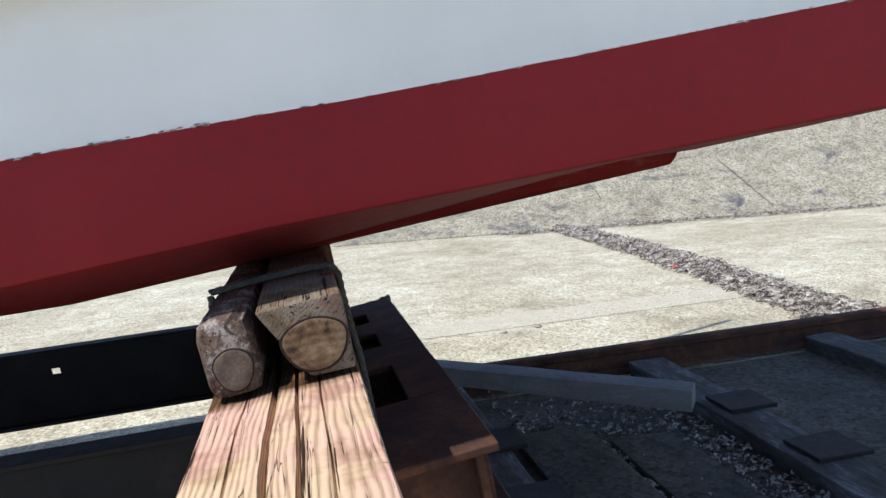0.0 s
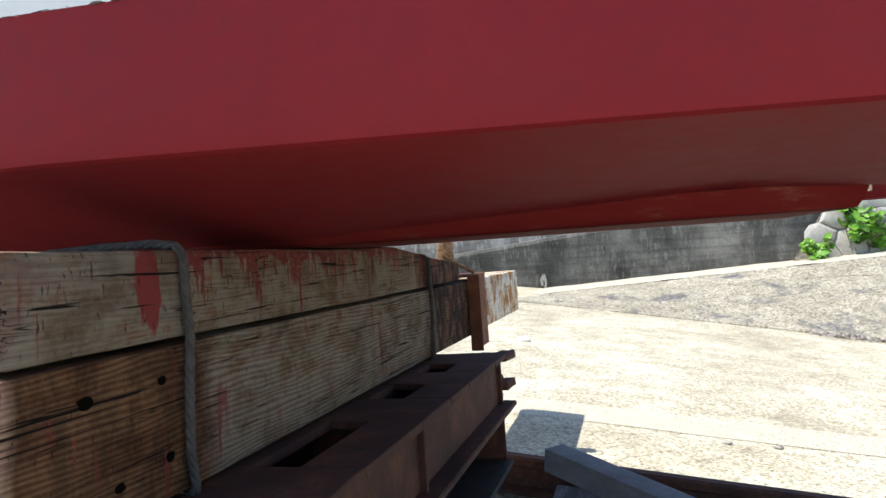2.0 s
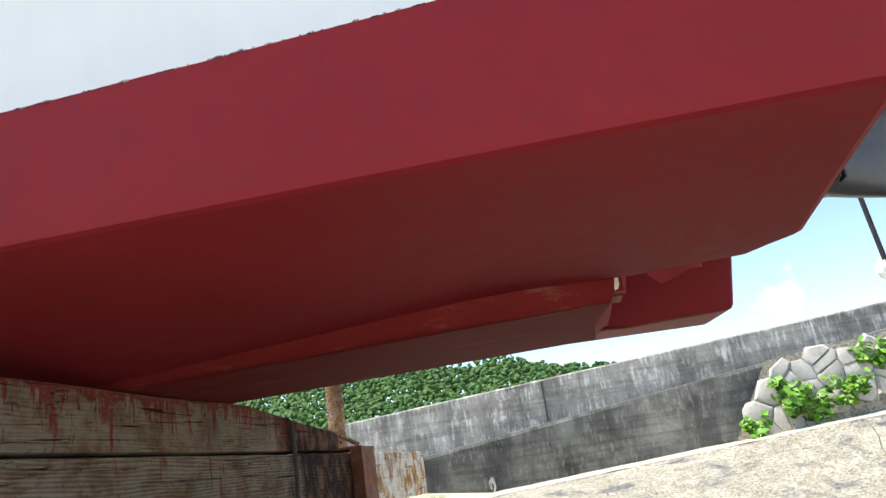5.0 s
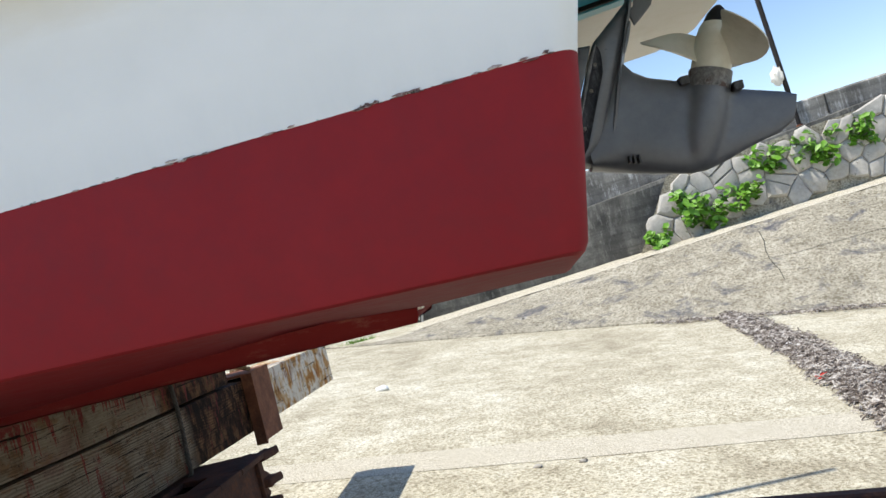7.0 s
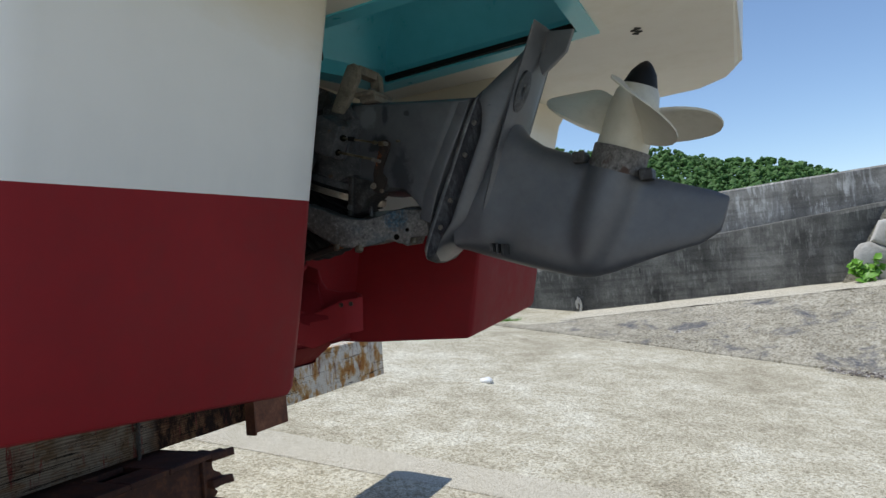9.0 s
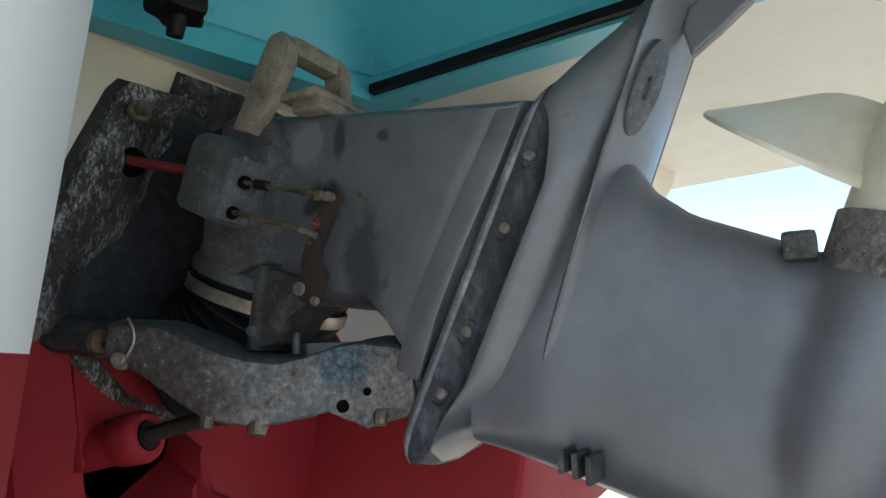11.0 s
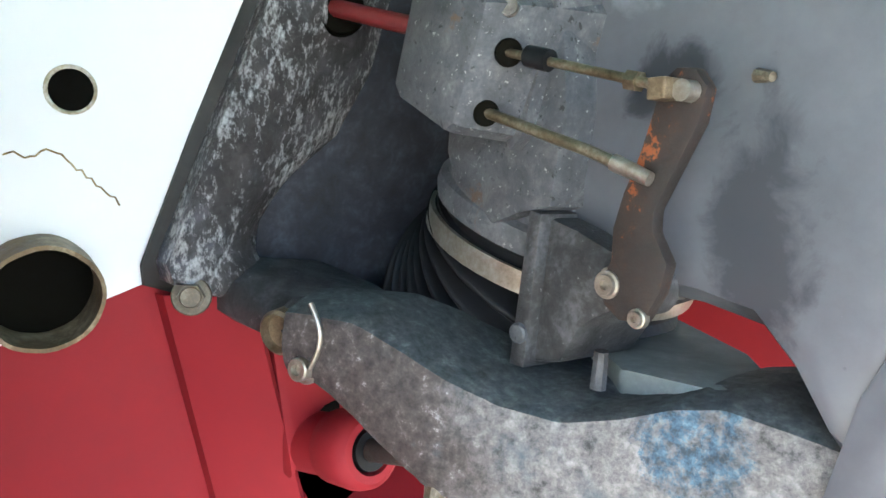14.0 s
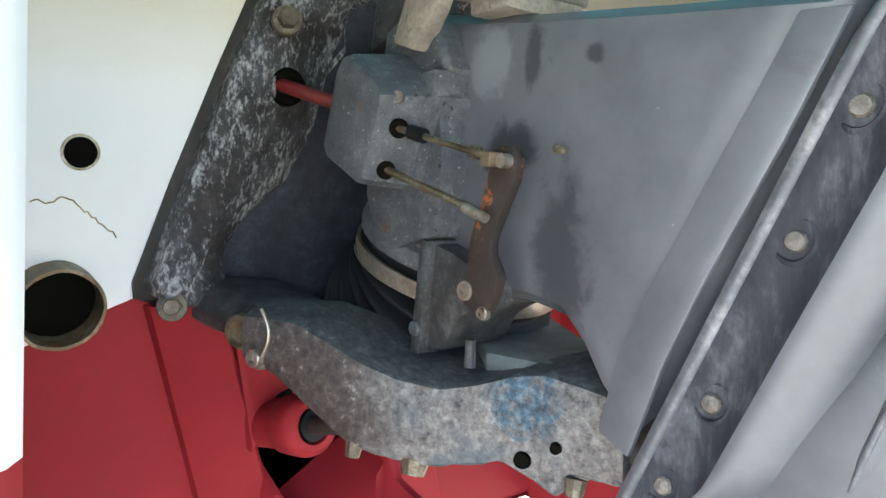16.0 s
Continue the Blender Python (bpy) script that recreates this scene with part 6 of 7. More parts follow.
def timber_material(name, rings, paint, brown, bleached, far, patch):
    """Old sawn timber with its grain along y: worn cream paint with short cracks, long checks, red drips; a brown oiled
    stretch up to y = brown and another past far[0], darkened to carry the hull's shade, bare again past far[1] in pale
    ochre with the sun on that end painted in, a bleached open end up to y = bleached; paint: height of the top edge
    that the red ran down from, or None; patch: centre of a red smear.
    """
    m, t, b = material(name)
    vec = coords(t)
    sep = t.nodes.new("ShaderNodeSeparateXYZ")
    t.links.new(vec, sep.inputs[0])

    def maths(op, *values):
        f = t.nodes.new("ShaderNodeMath")
        f.operation = op
        for k, v in enumerate(values):
            if isinstance(v, (int, float)):
                f.inputs[k].default_value = v
            else:
                t.links.new(v, f.inputs[k])
        return f.outputs[0]

    wave = node(t, "ShaderNodeTexWave", Scale=44.0, Distortion=26.0, Detail=3.0)
    wave.inputs["Detail Scale"].default_value = 0.16
    wave.bands_direction = "Z"
    t.links.new(coords(t, (1.0, 0.20, 1.0), turn=(0, 38, 0)), wave.inputs["Vector"])
    fine = noise_tex(t, coords(t, (120, 3.0, 120)), 2.0, 8, 0.7, 0.6)
    grain = mix(t, rings, fine, wave.outputs[0])
    bare = ramp(t, grain, [(0.20, (0.055, 0.026, 0.011)), (0.42, (0.15, 0.072, 0.030)), (0.58, (0.23, 0.125, 0.058)), (0.80, (0.33, 0.22, 0.12))])
    rosy = ramp(t, noise_tex(t, vec, 7.0, 5, 0.6), [(0.40, (0.50, 0.37, 0.25)), (0.60, (0.50, 0.32, 0.265))])
    pale = mix(t, 1.0, rosy, ramp(t, grain, [(0.20, (0.50, 0.43, 0.36)), (0.45, (1.10, 1.08, 1.04)), (0.75, (1.40, 1.40, 1.38))]), "MULTIPLY")
    cream = ramp(t, grain, [(0.15, (0.075, 0.058, 0.043)), (0.42, (0.165, 0.136, 0.105)), (0.80, (0.275, 0.236, 0.188))])
    tint = ramp(t, noise_tex(t, coords(t, (3, 2, 3)), 2.6, 6, 0.7), [(0.38, (0.66, 0.50, 0.34)), (0.47, (1.0, 0.97, 0.92)), (0.54, (1.08, 1.06, 1.03)), (0.63, (0.90, 0.70, 0.68))])
    cream = mix(t, 0.9, cream, tint, "MULTIPLY")
    lost = ramp(t, noise_tex(t, coords(t, (9, 3.0, 9)), 2.0, 10, 0.75), [(0.41, (0.85, 0.85, 0.85)), (0.46, (0, 0, 0))])
    col = mix(t, lost, cream, mix(t, 0.35, bare, (0.12, 0.095, 0.075)))
    flank = ramp(t, sep.outputs["X"], [(0.100, (0, 0, 0)), (0.104, (1, 1, 1))])
    edge = noise_tex(t, vec, 9.0, 5, 0.65)

    def past(y, amount=0.10, soft=0.03):
        return node_range(t, maths("MULTIPLY_ADD", edge, amount, sep.outputs["Y"]), y - soft + amount / 2, y + soft + amount / 2)

    oiled = mix(t, 0.45, mix(t, 1.0, bare, tint, "MULTIPLY"), (0.060, 0.024, 0.011))
    stain_shade = ramp(t, noise_tex(t, coords(t, (5, 9, 5)), 2.2, 7, 0.72), [(0.46, (0.10, 0.065, 0.05)), (0.60, (1, 1, 1))])
    col = mix(t, past(brown), mix(t, 0.5, oiled, stain_shade, "MULTIPLY"), col)
    if far:
        ochre = ramp(t, noise_tex(t, coords(t, (4, 6, 4)), 2.0, 7, 0.7), [(0.40, (0.36, 0.15, 0.035)), (0.47, (0.50, 0.33, 0.16)), (0.53, (0.66, 0.61, 0.54))])
        # past far[0]: brown wood, blotched darker in place of the hull's shade
        col = mix(t, past(far[0], 0.05), col, mix(t, 1.0, oiled, stain_shade, "MULTIPLY"))
        # past far[1]: pale bare wood, sunlight on that end put into the colour
        col = mix(t, past(far[1], 0.02, 0.01), col, ochre)
    # red paint: runs from the top edge, loose drips and specks
    n = noise_tex(t, coords(t, (4, 44, 5)), 1.0, 7, 0.68, 0.3)
    patchy = noise_tex(t, coords(t, (1, 3.0, 1)), 2.4, 4, 0.6)
    loose = mix(t, 1.0, ramp(t, n, [(0.575, (0, 0, 0)), (0.60, (0.9, 0.9, 0.9))]), ramp(t, patchy, [(0.47, (0, 0, 0)), (0.55, (1, 1, 1))]), "MULTIPLY")
    red = loose
    if paint:
        run = maths("MULTIPLY_ADD", maths("MAXIMUM", maths("SUBTRACT", n, 0.49), 0.0), 0.75, 0.004)
        run = maths("ADD", run, maths("MULTIPLY", maths("MAXIMUM", maths("SUBTRACT", patchy, 0.46), 0.0), 0.22))
        depth = maths("SUBTRACT", paint, sep.outputs["Z"])
        over = node_range(t, maths("SUBTRACT", run, depth), -0.002, 0.002)
        over = mix(t, 1.0, over, past(1.80, 0.02), "MULTIPLY")
        red = mix(t, 1.0, red, over, "LIGHTEN")
    worn = ramp(t, noise_tex(t, coords(t, (60, 30, 60)), 2.0, 6, 0.7), [(0.36, (0.15, 0.15, 0.15)), (0.46, (1, 1, 1))])
    red = mix(t, 1.0, mix(t, 1.0, red, worn, "MULTIPLY"), flank, "MULTIPLY")
    col = mix(t, red, col, (0.165, 0.030, 0.026))
    col = mix(t, past(bleached, 0.05, 0.02), pale, col)
    if patch:
        c = node(t, "ShaderNodeMapping", Location=[-v for v in patch])
        t.links.new(vec, c.inputs[0])
        sc = node(t, "ShaderNodeVectorMath")
        sc.operation = "MULTIPLY"
        sc.inputs[1].default_value = (1, 1.7, 0.75)
        t.links.new(c.outputs[0], sc.inputs[0])
        ln = node(t, "ShaderNodeVectorMath")
        ln.operation = "LENGTH"
        t.links.new(sc.outputs[0], ln.inputs[0])
        e = maths("MULTIPLY_ADD", noise_tex(t, coords(t, (9, 34, 6)), 1.5, 7, 0.7), -0.085, ln.outputs["Value"])
        col = mix(t, ramp(t, e, [(0.010, (1, 1, 1)), (0.018, (0, 0, 0))]), col, (0.19, 0.034, 0.028))
    tick = ramp(t, noise_tex(t, coords(t, (20, 110, 34)), 1.3, 3, 0.55), [(0.33, (0.10, 0.07, 0.05)), (0.355, (1, 1, 1))])
    tick = mix(t, flank, (1.0, 1.0, 1.0), tick)
    check = ramp(t, noise_tex(t, coords(t, (60, 1.2, 60)), 1.9, 4, 0.55, 0.7), [(0.355, (0.05, 0.035, 0.028)), (0.37, (1, 1, 1))])
    split = ramp(t, noise_tex(t, coords(t, (13, 0.42, 13)), 2.6, 3, 0.5, 1.0), [(0.492, (1, 1, 1)), (0.499, (0.09, 0.06, 0.045)), (0.503, (0.09, 0.06, 0.045)), (0.510, (1, 1, 1))])
    gate = ramp(t, noise_tex(t, coords(t, (2, 1.5, 2)), 2.3, 2, 0.5), [(0.47, (1, 1, 1)), (0.52, (0, 0, 0))])
    split = mix(t, gate, split, (1.0, 1.0, 1.0))
    blot = ramp(t, noise_tex(t, vec, 8.0, 6, 0.65), [(0.36, (0.58, 0.50, 0.43)), (0.50, (1, 1, 1))])
    for f, k in ((0.7, tick), (1.0, check), (0.95, split), (0.7, blot)):
        col = mix(t, f, col, k, "MULTIPLY")
    t.links.new(col, b.inputs["Base Color"])
    b.inputs["Roughness"].default_value = 0.9
    b.inputs["Specular IOR Level"].default_value = 0.25
    bump(t, b, mix(t, 1.0, mix(t, 1.0, grain, check, "MULTIPLY"), split, "MULTIPLY"), 0.6, 0.003)
    return m


BEAM = timber_material("worn_painted_beam", 0.34, None, 1.86, 1.44, (3.28, 4.02), None)
SQUARED = timber_material("worn_cream_and_red_timber", 0.12, 1.372, 1.0, 1.0, (3.12, 9.0), (0.108, 1.722, 1.318))
WOOD_DARK = wood("dark_split_log", [(0.3, (0.05, 0.028, 0.02)), (0.55, (0.14, 0.09, 0.065)), (0.8, (0.26, 0.19, 0.15))], ((0.22, 0.06, 0.07), 0.60), (9, 1.3, 9), 0.1)
lower = timber("lower_timber", "long weathered pale timber beam lying across the cradle, bare wood grain", -0.168, 0.112, 0.50, 5.13, 0.985, 1.222, BEAM, 0.012, seed=2, splits=((-0.045, 0.006, 0.030), (-0.006, 0.004, 0.022), (0.040, 0.0025, 0.012), (-0.100, 0.002, 0.008)))
upper = timber("upper_timber", "squared timber with worn white and red paint on the beam", -0.050, 0.108, 1.452, 3.70, 1.230, 1.372, SQUARED, 0.012, seed=5, slant=0.07)
log = timber("side_timber", "dark rounded log end with splits beside the squared timber", -0.158, -0.062, 1.455, 3.60, 1.226, 1.372, WOOD_DARK, 0.03, seed=8)


# uneven black discs on the flank; the holes' depth is only painted
for y, z, r in NAILS:
    bm = bmesh.new()
    rings = []
    for s_, d in ((1.2, 0.0002), (1.0, 0.0009), (0.7, 0.0007), (0.3, 0.0005)):
        rings.append([bm.verts.new((0.1125 + d + 0.0006 * noise.noise(Vector((k, y * 9, z * 9))), y + 1.5 * r * s_ * math.cos(k * math.pi / 6) * (1 + 0.7 * noise.noise(Vector((k * 1.7, y * 30, 3)))), z + r * s_ * math.sin(k * math.pi / 6))) for k in range(12)])
    for p, q in zip(rings, rings[1:]):
        for k in range(12):
            bm.faces.new((p[k], p[(k + 1) % 12], q[(k + 1) % 12], q[k]))
    bm.faces.new(rings[-1])
    part("nail_hole", bm, NAIL_BLACK, lower, "flat black disc painting the dark of a nail hole", 50)


def end_disc(parent, at, rx, rz, mat, rim_mat):
    """Rounded heart of a sawn log on the timber's end, with a dark ring round it."""
    around = [2 * math.pi * k / 36 for k in range(36)]

    def ring_at(bm, s, d):
        return [bm.verts.new((at[0] + rx * s * math.cos(a) * (1 + 0.05 * math.sin(3 * a)), at[1] - d, at[2] + rz * s * math.sin(a) * (0.8 if math.sin(a) > 0 else 1.0))) for a in around]

    def join(bm, steps, close):
        rings = [ring_at(bm, s, d) for s, d in steps]
        for p, q in zip(rings, rings[1:]):
            for k in range(36):
                bm.faces.new((p[k], p[(k + 1) % 36], q[(k + 1) % 36], q[k]))
        if close:
            bm.faces.new(rings[-1])
        return bm

    heart = part("end_grain", join(bmesh.new(), ((1.0, -0.004), (0.97, 0.006), (0.85, 0.008), (0.55, 0.007), (0.25, 0.006)), True), mat, parent, "brown cracked end grain", 50)
    part("bark_ring", join(bmesh.new(), ((1.07, -0.004), (1.06, 0.0035), (0.98, 0.0035), (0.97, -0.004)), False), rim_mat, heart, "dark ring round the heart", 50)


def end_grain_material():
    m, t, b = material("end_grain")
    c = t.nodes.new("ShaderNodeTexCoord")
    mp = node(t, "ShaderNodeMapping", Location=(-0.03, 0, -1.285), Scale=(1, 0, 1.25))
    t.links.new(c.outputs["Object"], mp.inputs[0])
    w = node(t, "ShaderNodeTexWave", Scale=16.0, Distortion=5.0, Detail=3.0)
    w.wave_type, w.rings_direction = "RINGS", "SPHERICAL"
    t.links.new(mp.outputs[0], w.inputs["Vector"])
    n = noise_tex(t, coords(t), 24, 6, 0.7, 0.5)
    col = ramp(t, mix(t, 0.93, w.outputs[0], n), [(0.34, (0.035, 0.018, 0.010)), (0.43, (0.12, 0.065, 0.032)), (0.56, (0.23, 0.15, 0.08)), (0.74, (0.32, 0.25, 0.17))])
    t.links.new(col, b.inputs["Base Color"])
    b.inputs["Roughness"].default_value = 0.85
    bump(t, b, n, 0.6, 0.004)
    return m


END = end_grain_material()
END_LOG = mottled("grey_brown_end_grain", [(0.3, (0.03, 0.018, 0.012)), (0.5, (0.12, 0.085, 0.062)), (0.7, (0.24, 0.19, 0.15))], 30, (0.8, 0.95), relief=0.8)
END_RIM = mottled("dark_bark_ring", [(0.3, (0.010, 0.005, 0.004)), (0.6, (0.03, 0.016, 0.010)), (0.8, (0.08, 0.045, 0.03))], 60, (0.8, 0.95), relief=0.8)
end_disc(upper, (0.044, 1.4535, 1.296), 0.058, 0.053, END, END_RIM)
end_disc(log, (-0.104, 1.4565, 1.285), 0.034, 0.042, END_LOG, END_RIM)


def lashing(y, name_label, slack=0.0):
    """A twisted rope tied round both timbers."""
    th = thing("rope", name_label, "rope", (0, y, 1.2), group="ropes round the timbers")
    x0, x1, z0, z1, z2 = -0.175, 0.124, 0.975, 1.232, (1.380 if y < 2.9 else 1.340)
    pts = [(-0.16, y, z2 + 0.0), (-0.05, y + 0.004, z2 + 0.004), (0.06, y, z2 + 0.004), (0.108, y - 0.005, z2 - 0.002), (0.120, y - 0.006, z2 - 0.02), (x1 - 0.004, y - 0.004, 1.29), (x1 - 0.002, y - 0.002, z1), (x1 + 0.002, y - 0.008 - slack, 1.15), (x1, y - 0.012 - slack, 1.05), (x1 - 0.002, y - 0.01, z0 + 0.01), (0.10, y, z0 - 0.006), (-0.15, y, z0 - 0.006), (x0, y, z0 + 0.02), (x0 - 0.002, y, 1.2), (-0.165, y, 1.33), (-0.16, y, z2)]
    dense = []
    for a, b in zip(pts, pts[1:]):
        k = max(2, int((Vector(b) - Vector(a)).length / 0.008))
        dense += [Vector(a).lerp(Vector(b), i / k) for i in range(k)]
    bm = bmesh.new()
    for ph in (0.0, 2.1, 4.2):
        strand = []
        for i, p in enumerate(dense):
            d = (dense[(i + 1) % len(dense)] - dense[i - 1]).normalized()
            s = d.cross(Vector((0, 1, 0)))
            s = s.normalized() if s.length > 1e-4 else Vector((1, 0, 0))
            a = i * 0.9 + ph
            strand.append(p + 0.0042 * (math.cos(a) * s + math.sin(a) * Vector((0, 1, 0))))
        sweep_bm(strand, 0.0048, 6, bm)
    part("strand", bm, ROPE, th, "", 60)


lashing(1.803, "grey twisted rope lashed round the two timbers", 0.01)
lashing(3.215, "dark twisted rope lashed round the far part of the timbers")


def make_strap():
    th = thing("steel_strap", "rusty steel angle strapped round the timber end", "bracket", (0, 4.15, 1.0))
    part("side_plate", box_bm(0.114, 0.130, 3.83, 4.11, 0.920, 1.246, 0.003, 2, 3, 0.002), RUST_BRIGHT, th)
    part("top_plate", box_bm(-0.19, 0.130, 3.83, 4.11, 1.236, 1.248, 0.002, 2, 3, 0.002), RUST_BRIGHT, th)
    part("front_flange", box_bm(0.112, 0.165, 3.82, 3.832, 0.920, 1.246, 0.003), RUST_BRIGHT, th)
    s = thing("stick", "thin pale stick lying on the rusty strap", "stick", (0.05, 4.0, 1.26))
    part("rod", tube_bm((0.12, 3.92, 1.256), (0.02, 3.78, 1.335), 0.010, 0.008, 8), WOOD_PALE, s)
    p = thing("prop_post", "round bare wooden prop post standing on the timber end", "post", (-0.10, 4.3, 1.25))
    bm = tube_bm((-0.10, 4.28, 1.235), (-0.105, 4.30, 1.95), 0.043, 0.040, 18)
    part("pole", bm, WOOD_PALE, p, "", 40)


make_strap()


def h_beam(bm, x0, x1, y0, y1, z0, z1, tf=0.016, tw=0.012, along="y", sweep=0.0):
    """A rolled section: two flanges and a web."""
    if along == "y":
        box_bm(x0, x1, y0, y1, z1 - tf, z1, 0.003, 1, bm=bm)
        box_bm(x0, x1, y0, y1, z0, z0 + tf, 0.003, 1, bm=bm)
        c = (x0 + x1) / 2
        box_bm(c - tw / 2, c + tw / 2, y0, y1, z0 + tf, z1 - tf, bm=bm)
    else:
        box_bm(x0, x1, y0, y1, z1 - tf, z1, 0.003, 1, bm=bm)
        box_bm(x0, x1, y0, y1, z0, z0 + tf, 0.003, 1, bm=bm)
        c = (y0 + y1) / 2
        for a, b in ((x0, -1.088), (-1.052, x1)) if sweep else ((x0, x1),):
            box_bm(a, b, c - tw / 2, c + tw / 2, z0 + tf, z1 - tf, bm=bm)
        if sweep:
            box_bm(-1.088, -1.052, c - tw / 2, c + tw / 2, z0 + tf, sweep - 0.013, bm=bm)
            box_bm(-1.088, -1.052, c - tw / 2, c + tw / 2, sweep + 0.013, z1 - tf, bm=bm)


def make_cradle():
    th = thing("cradle_beam", "rusted steel cross beam with slots under the timber", "beam", (0.2, 2.4, 0.7))
    # top plate with rectangular slots
    bm = bmesh.new()
    slots = [(1.95, 2.30), (2.55, 2.75), (2.95, 3.12)]
    y = 1.545
    for a, b in slots + [(3.36, 3.36)]:
        box_bm(0.02, 0.352, y, a, 0.955, 0.975, 0.003, 1, 2, 0.003, bm=bm)
        if b > a:
            box_bm(0.02, 0.13, a, b, 0.955, 0.975, bm=bm)
            box_bm(0.225, 0.352, a, b, 0.955, 0.975, 0.002, 1, bm=bm)
        y = b
    part("top_plate", bm, RUST, th)
    bm = bmesh.new()
    box_bm(0.30, 0.318, 1.56, 3.34, 0.80, 0.956, 0.002, 1, bm=bm)
    part("web", bm, RUST, th)
    part("lower_flange", box_bm(0.24, 0.372, 1.55, 3.37, 0.782, 0.80, 0.004, 1, 3, 0.004), RUST, th)
    bm = bmesh.new()
    box_bm(0.04, 0.06, 1.55, 3.34, 0.60, 0.955, 0.002, 1, bm=bm)
    box_bm(0.0, 0.36, 1.60, 3.30, 0.59, 0.606, 0.003, 1, bm=bm)
    part("inner_web", bm, DARK_STEEL, th)
    for yy in (1.60, 2.35, 3.30):
        part("stiffener", box_bm(0.06, 0.335, yy, yy + 0.014, 0.606, 0.955, 0.002, 1, 1, 0.002), RUST, th)
    # ragged scale at the beam's far end
    rng = random.Random(11)
    for zz, reach in ((0.955, 0.080), (0.855, 0.070)):
        tip = [(0.235, 3.33), (0.352, 3.33), (0.366, 3.36 + reach), (0.356, 3.368 + reach), (0.338, 3.37 + 0.55 * reach), (0.318, 3.372 + 0.5 * reach), (0.300, 3.365 + 0.2 * reach), (0.262, 3.368 + 0.3 * reach), (0.24, 3.36)]
        bm = prism_bm(tip, zz - 0.012, zz + 0.019, 0.006, 2, axis="z")
        bmesh.ops.subdivide_edges(bm, edges=[e for e in bm.edges if e.calc_length() > 0.02], cuts=2, use_grid_fill=True)
        for v in bm.verts:
            v.co += 0.006 * Vector(noise.noise_vector(v.co * 38))
        part("rust_flake", bm, RUST, th, "ragged corroded flange end", 60)
    ragged = [(3.30, 0.80), (3.372, 0.80), (3.385, 0.815), (3.366, 0.835), (3.392, 0.860), (3.41, 0.872), (3.398, 0.884), (3.370, 0.90), (3.362, 0.925), (3.378, 0.944), (3.30, 0.956)]
    bm = prism_bm(ragged, 0.298, 0.322, 0.002, 1, axis="x")
    for v in bm.verts:
        v.co += 0.005 * Vector(noise.noise_vector(v.co * 30))
    part("rust_flake", bm, RUST, th, "ragged corroded web end", 60)
    for y0, y1, z, lab, hole in ((3.36, 3.44, 1.0, "black steel side beam of the cradle with a drilled hole", True), (2.16, 2.26, 0.935, "black steel inner beam of the cradle", False)):
        b = thing("cradle_side_beam", lab, "beam", (-1.5, (y0 + y1) / 2, 0.7), group="long beams of the cradle")
        bm = bmesh.new()
        zt, zb = z, z - 0.32
        h_beam(bm, -4.6, 0.02, y0, y1, zb, zt, 0.018, 0.014, "x", 0.90 if hole else 0.0)
        for v in bm.verts:
            v.co.z += -0.1 * v.co.x
        part("section", bm, DARK_STEEL, b)
    # wheels and legs carry the cradle on the rails
    for i, (x, yy) in enumerate(((0.1, 1.75), (0.1, 3.2), (-3.6, 1.9), (-3.6, 3.4))):
        leg = thing("cradle_leg", "dark steel leg of the cradle standing on the rail bed", "leg", (x, yy, ground_z(x, yy)), group="cradle legs")
        part("column", box_bm(x - 0.05, x + 0.05, yy - 0.05, yy + 0.05, ground_z(x, yy) + 0.02, 0.60 + (0.36 if x < -1 else 0), 0.004), DARK_STEEL, leg)
        part("foot", box_bm(x - 0.11, x + 0.11, yy - 0.11, yy + 0.11, ground_z(x, yy) - 0.01, ground_z(x, yy) + 0.03, 0.004), DARK_STEEL, leg)


make_cradle()


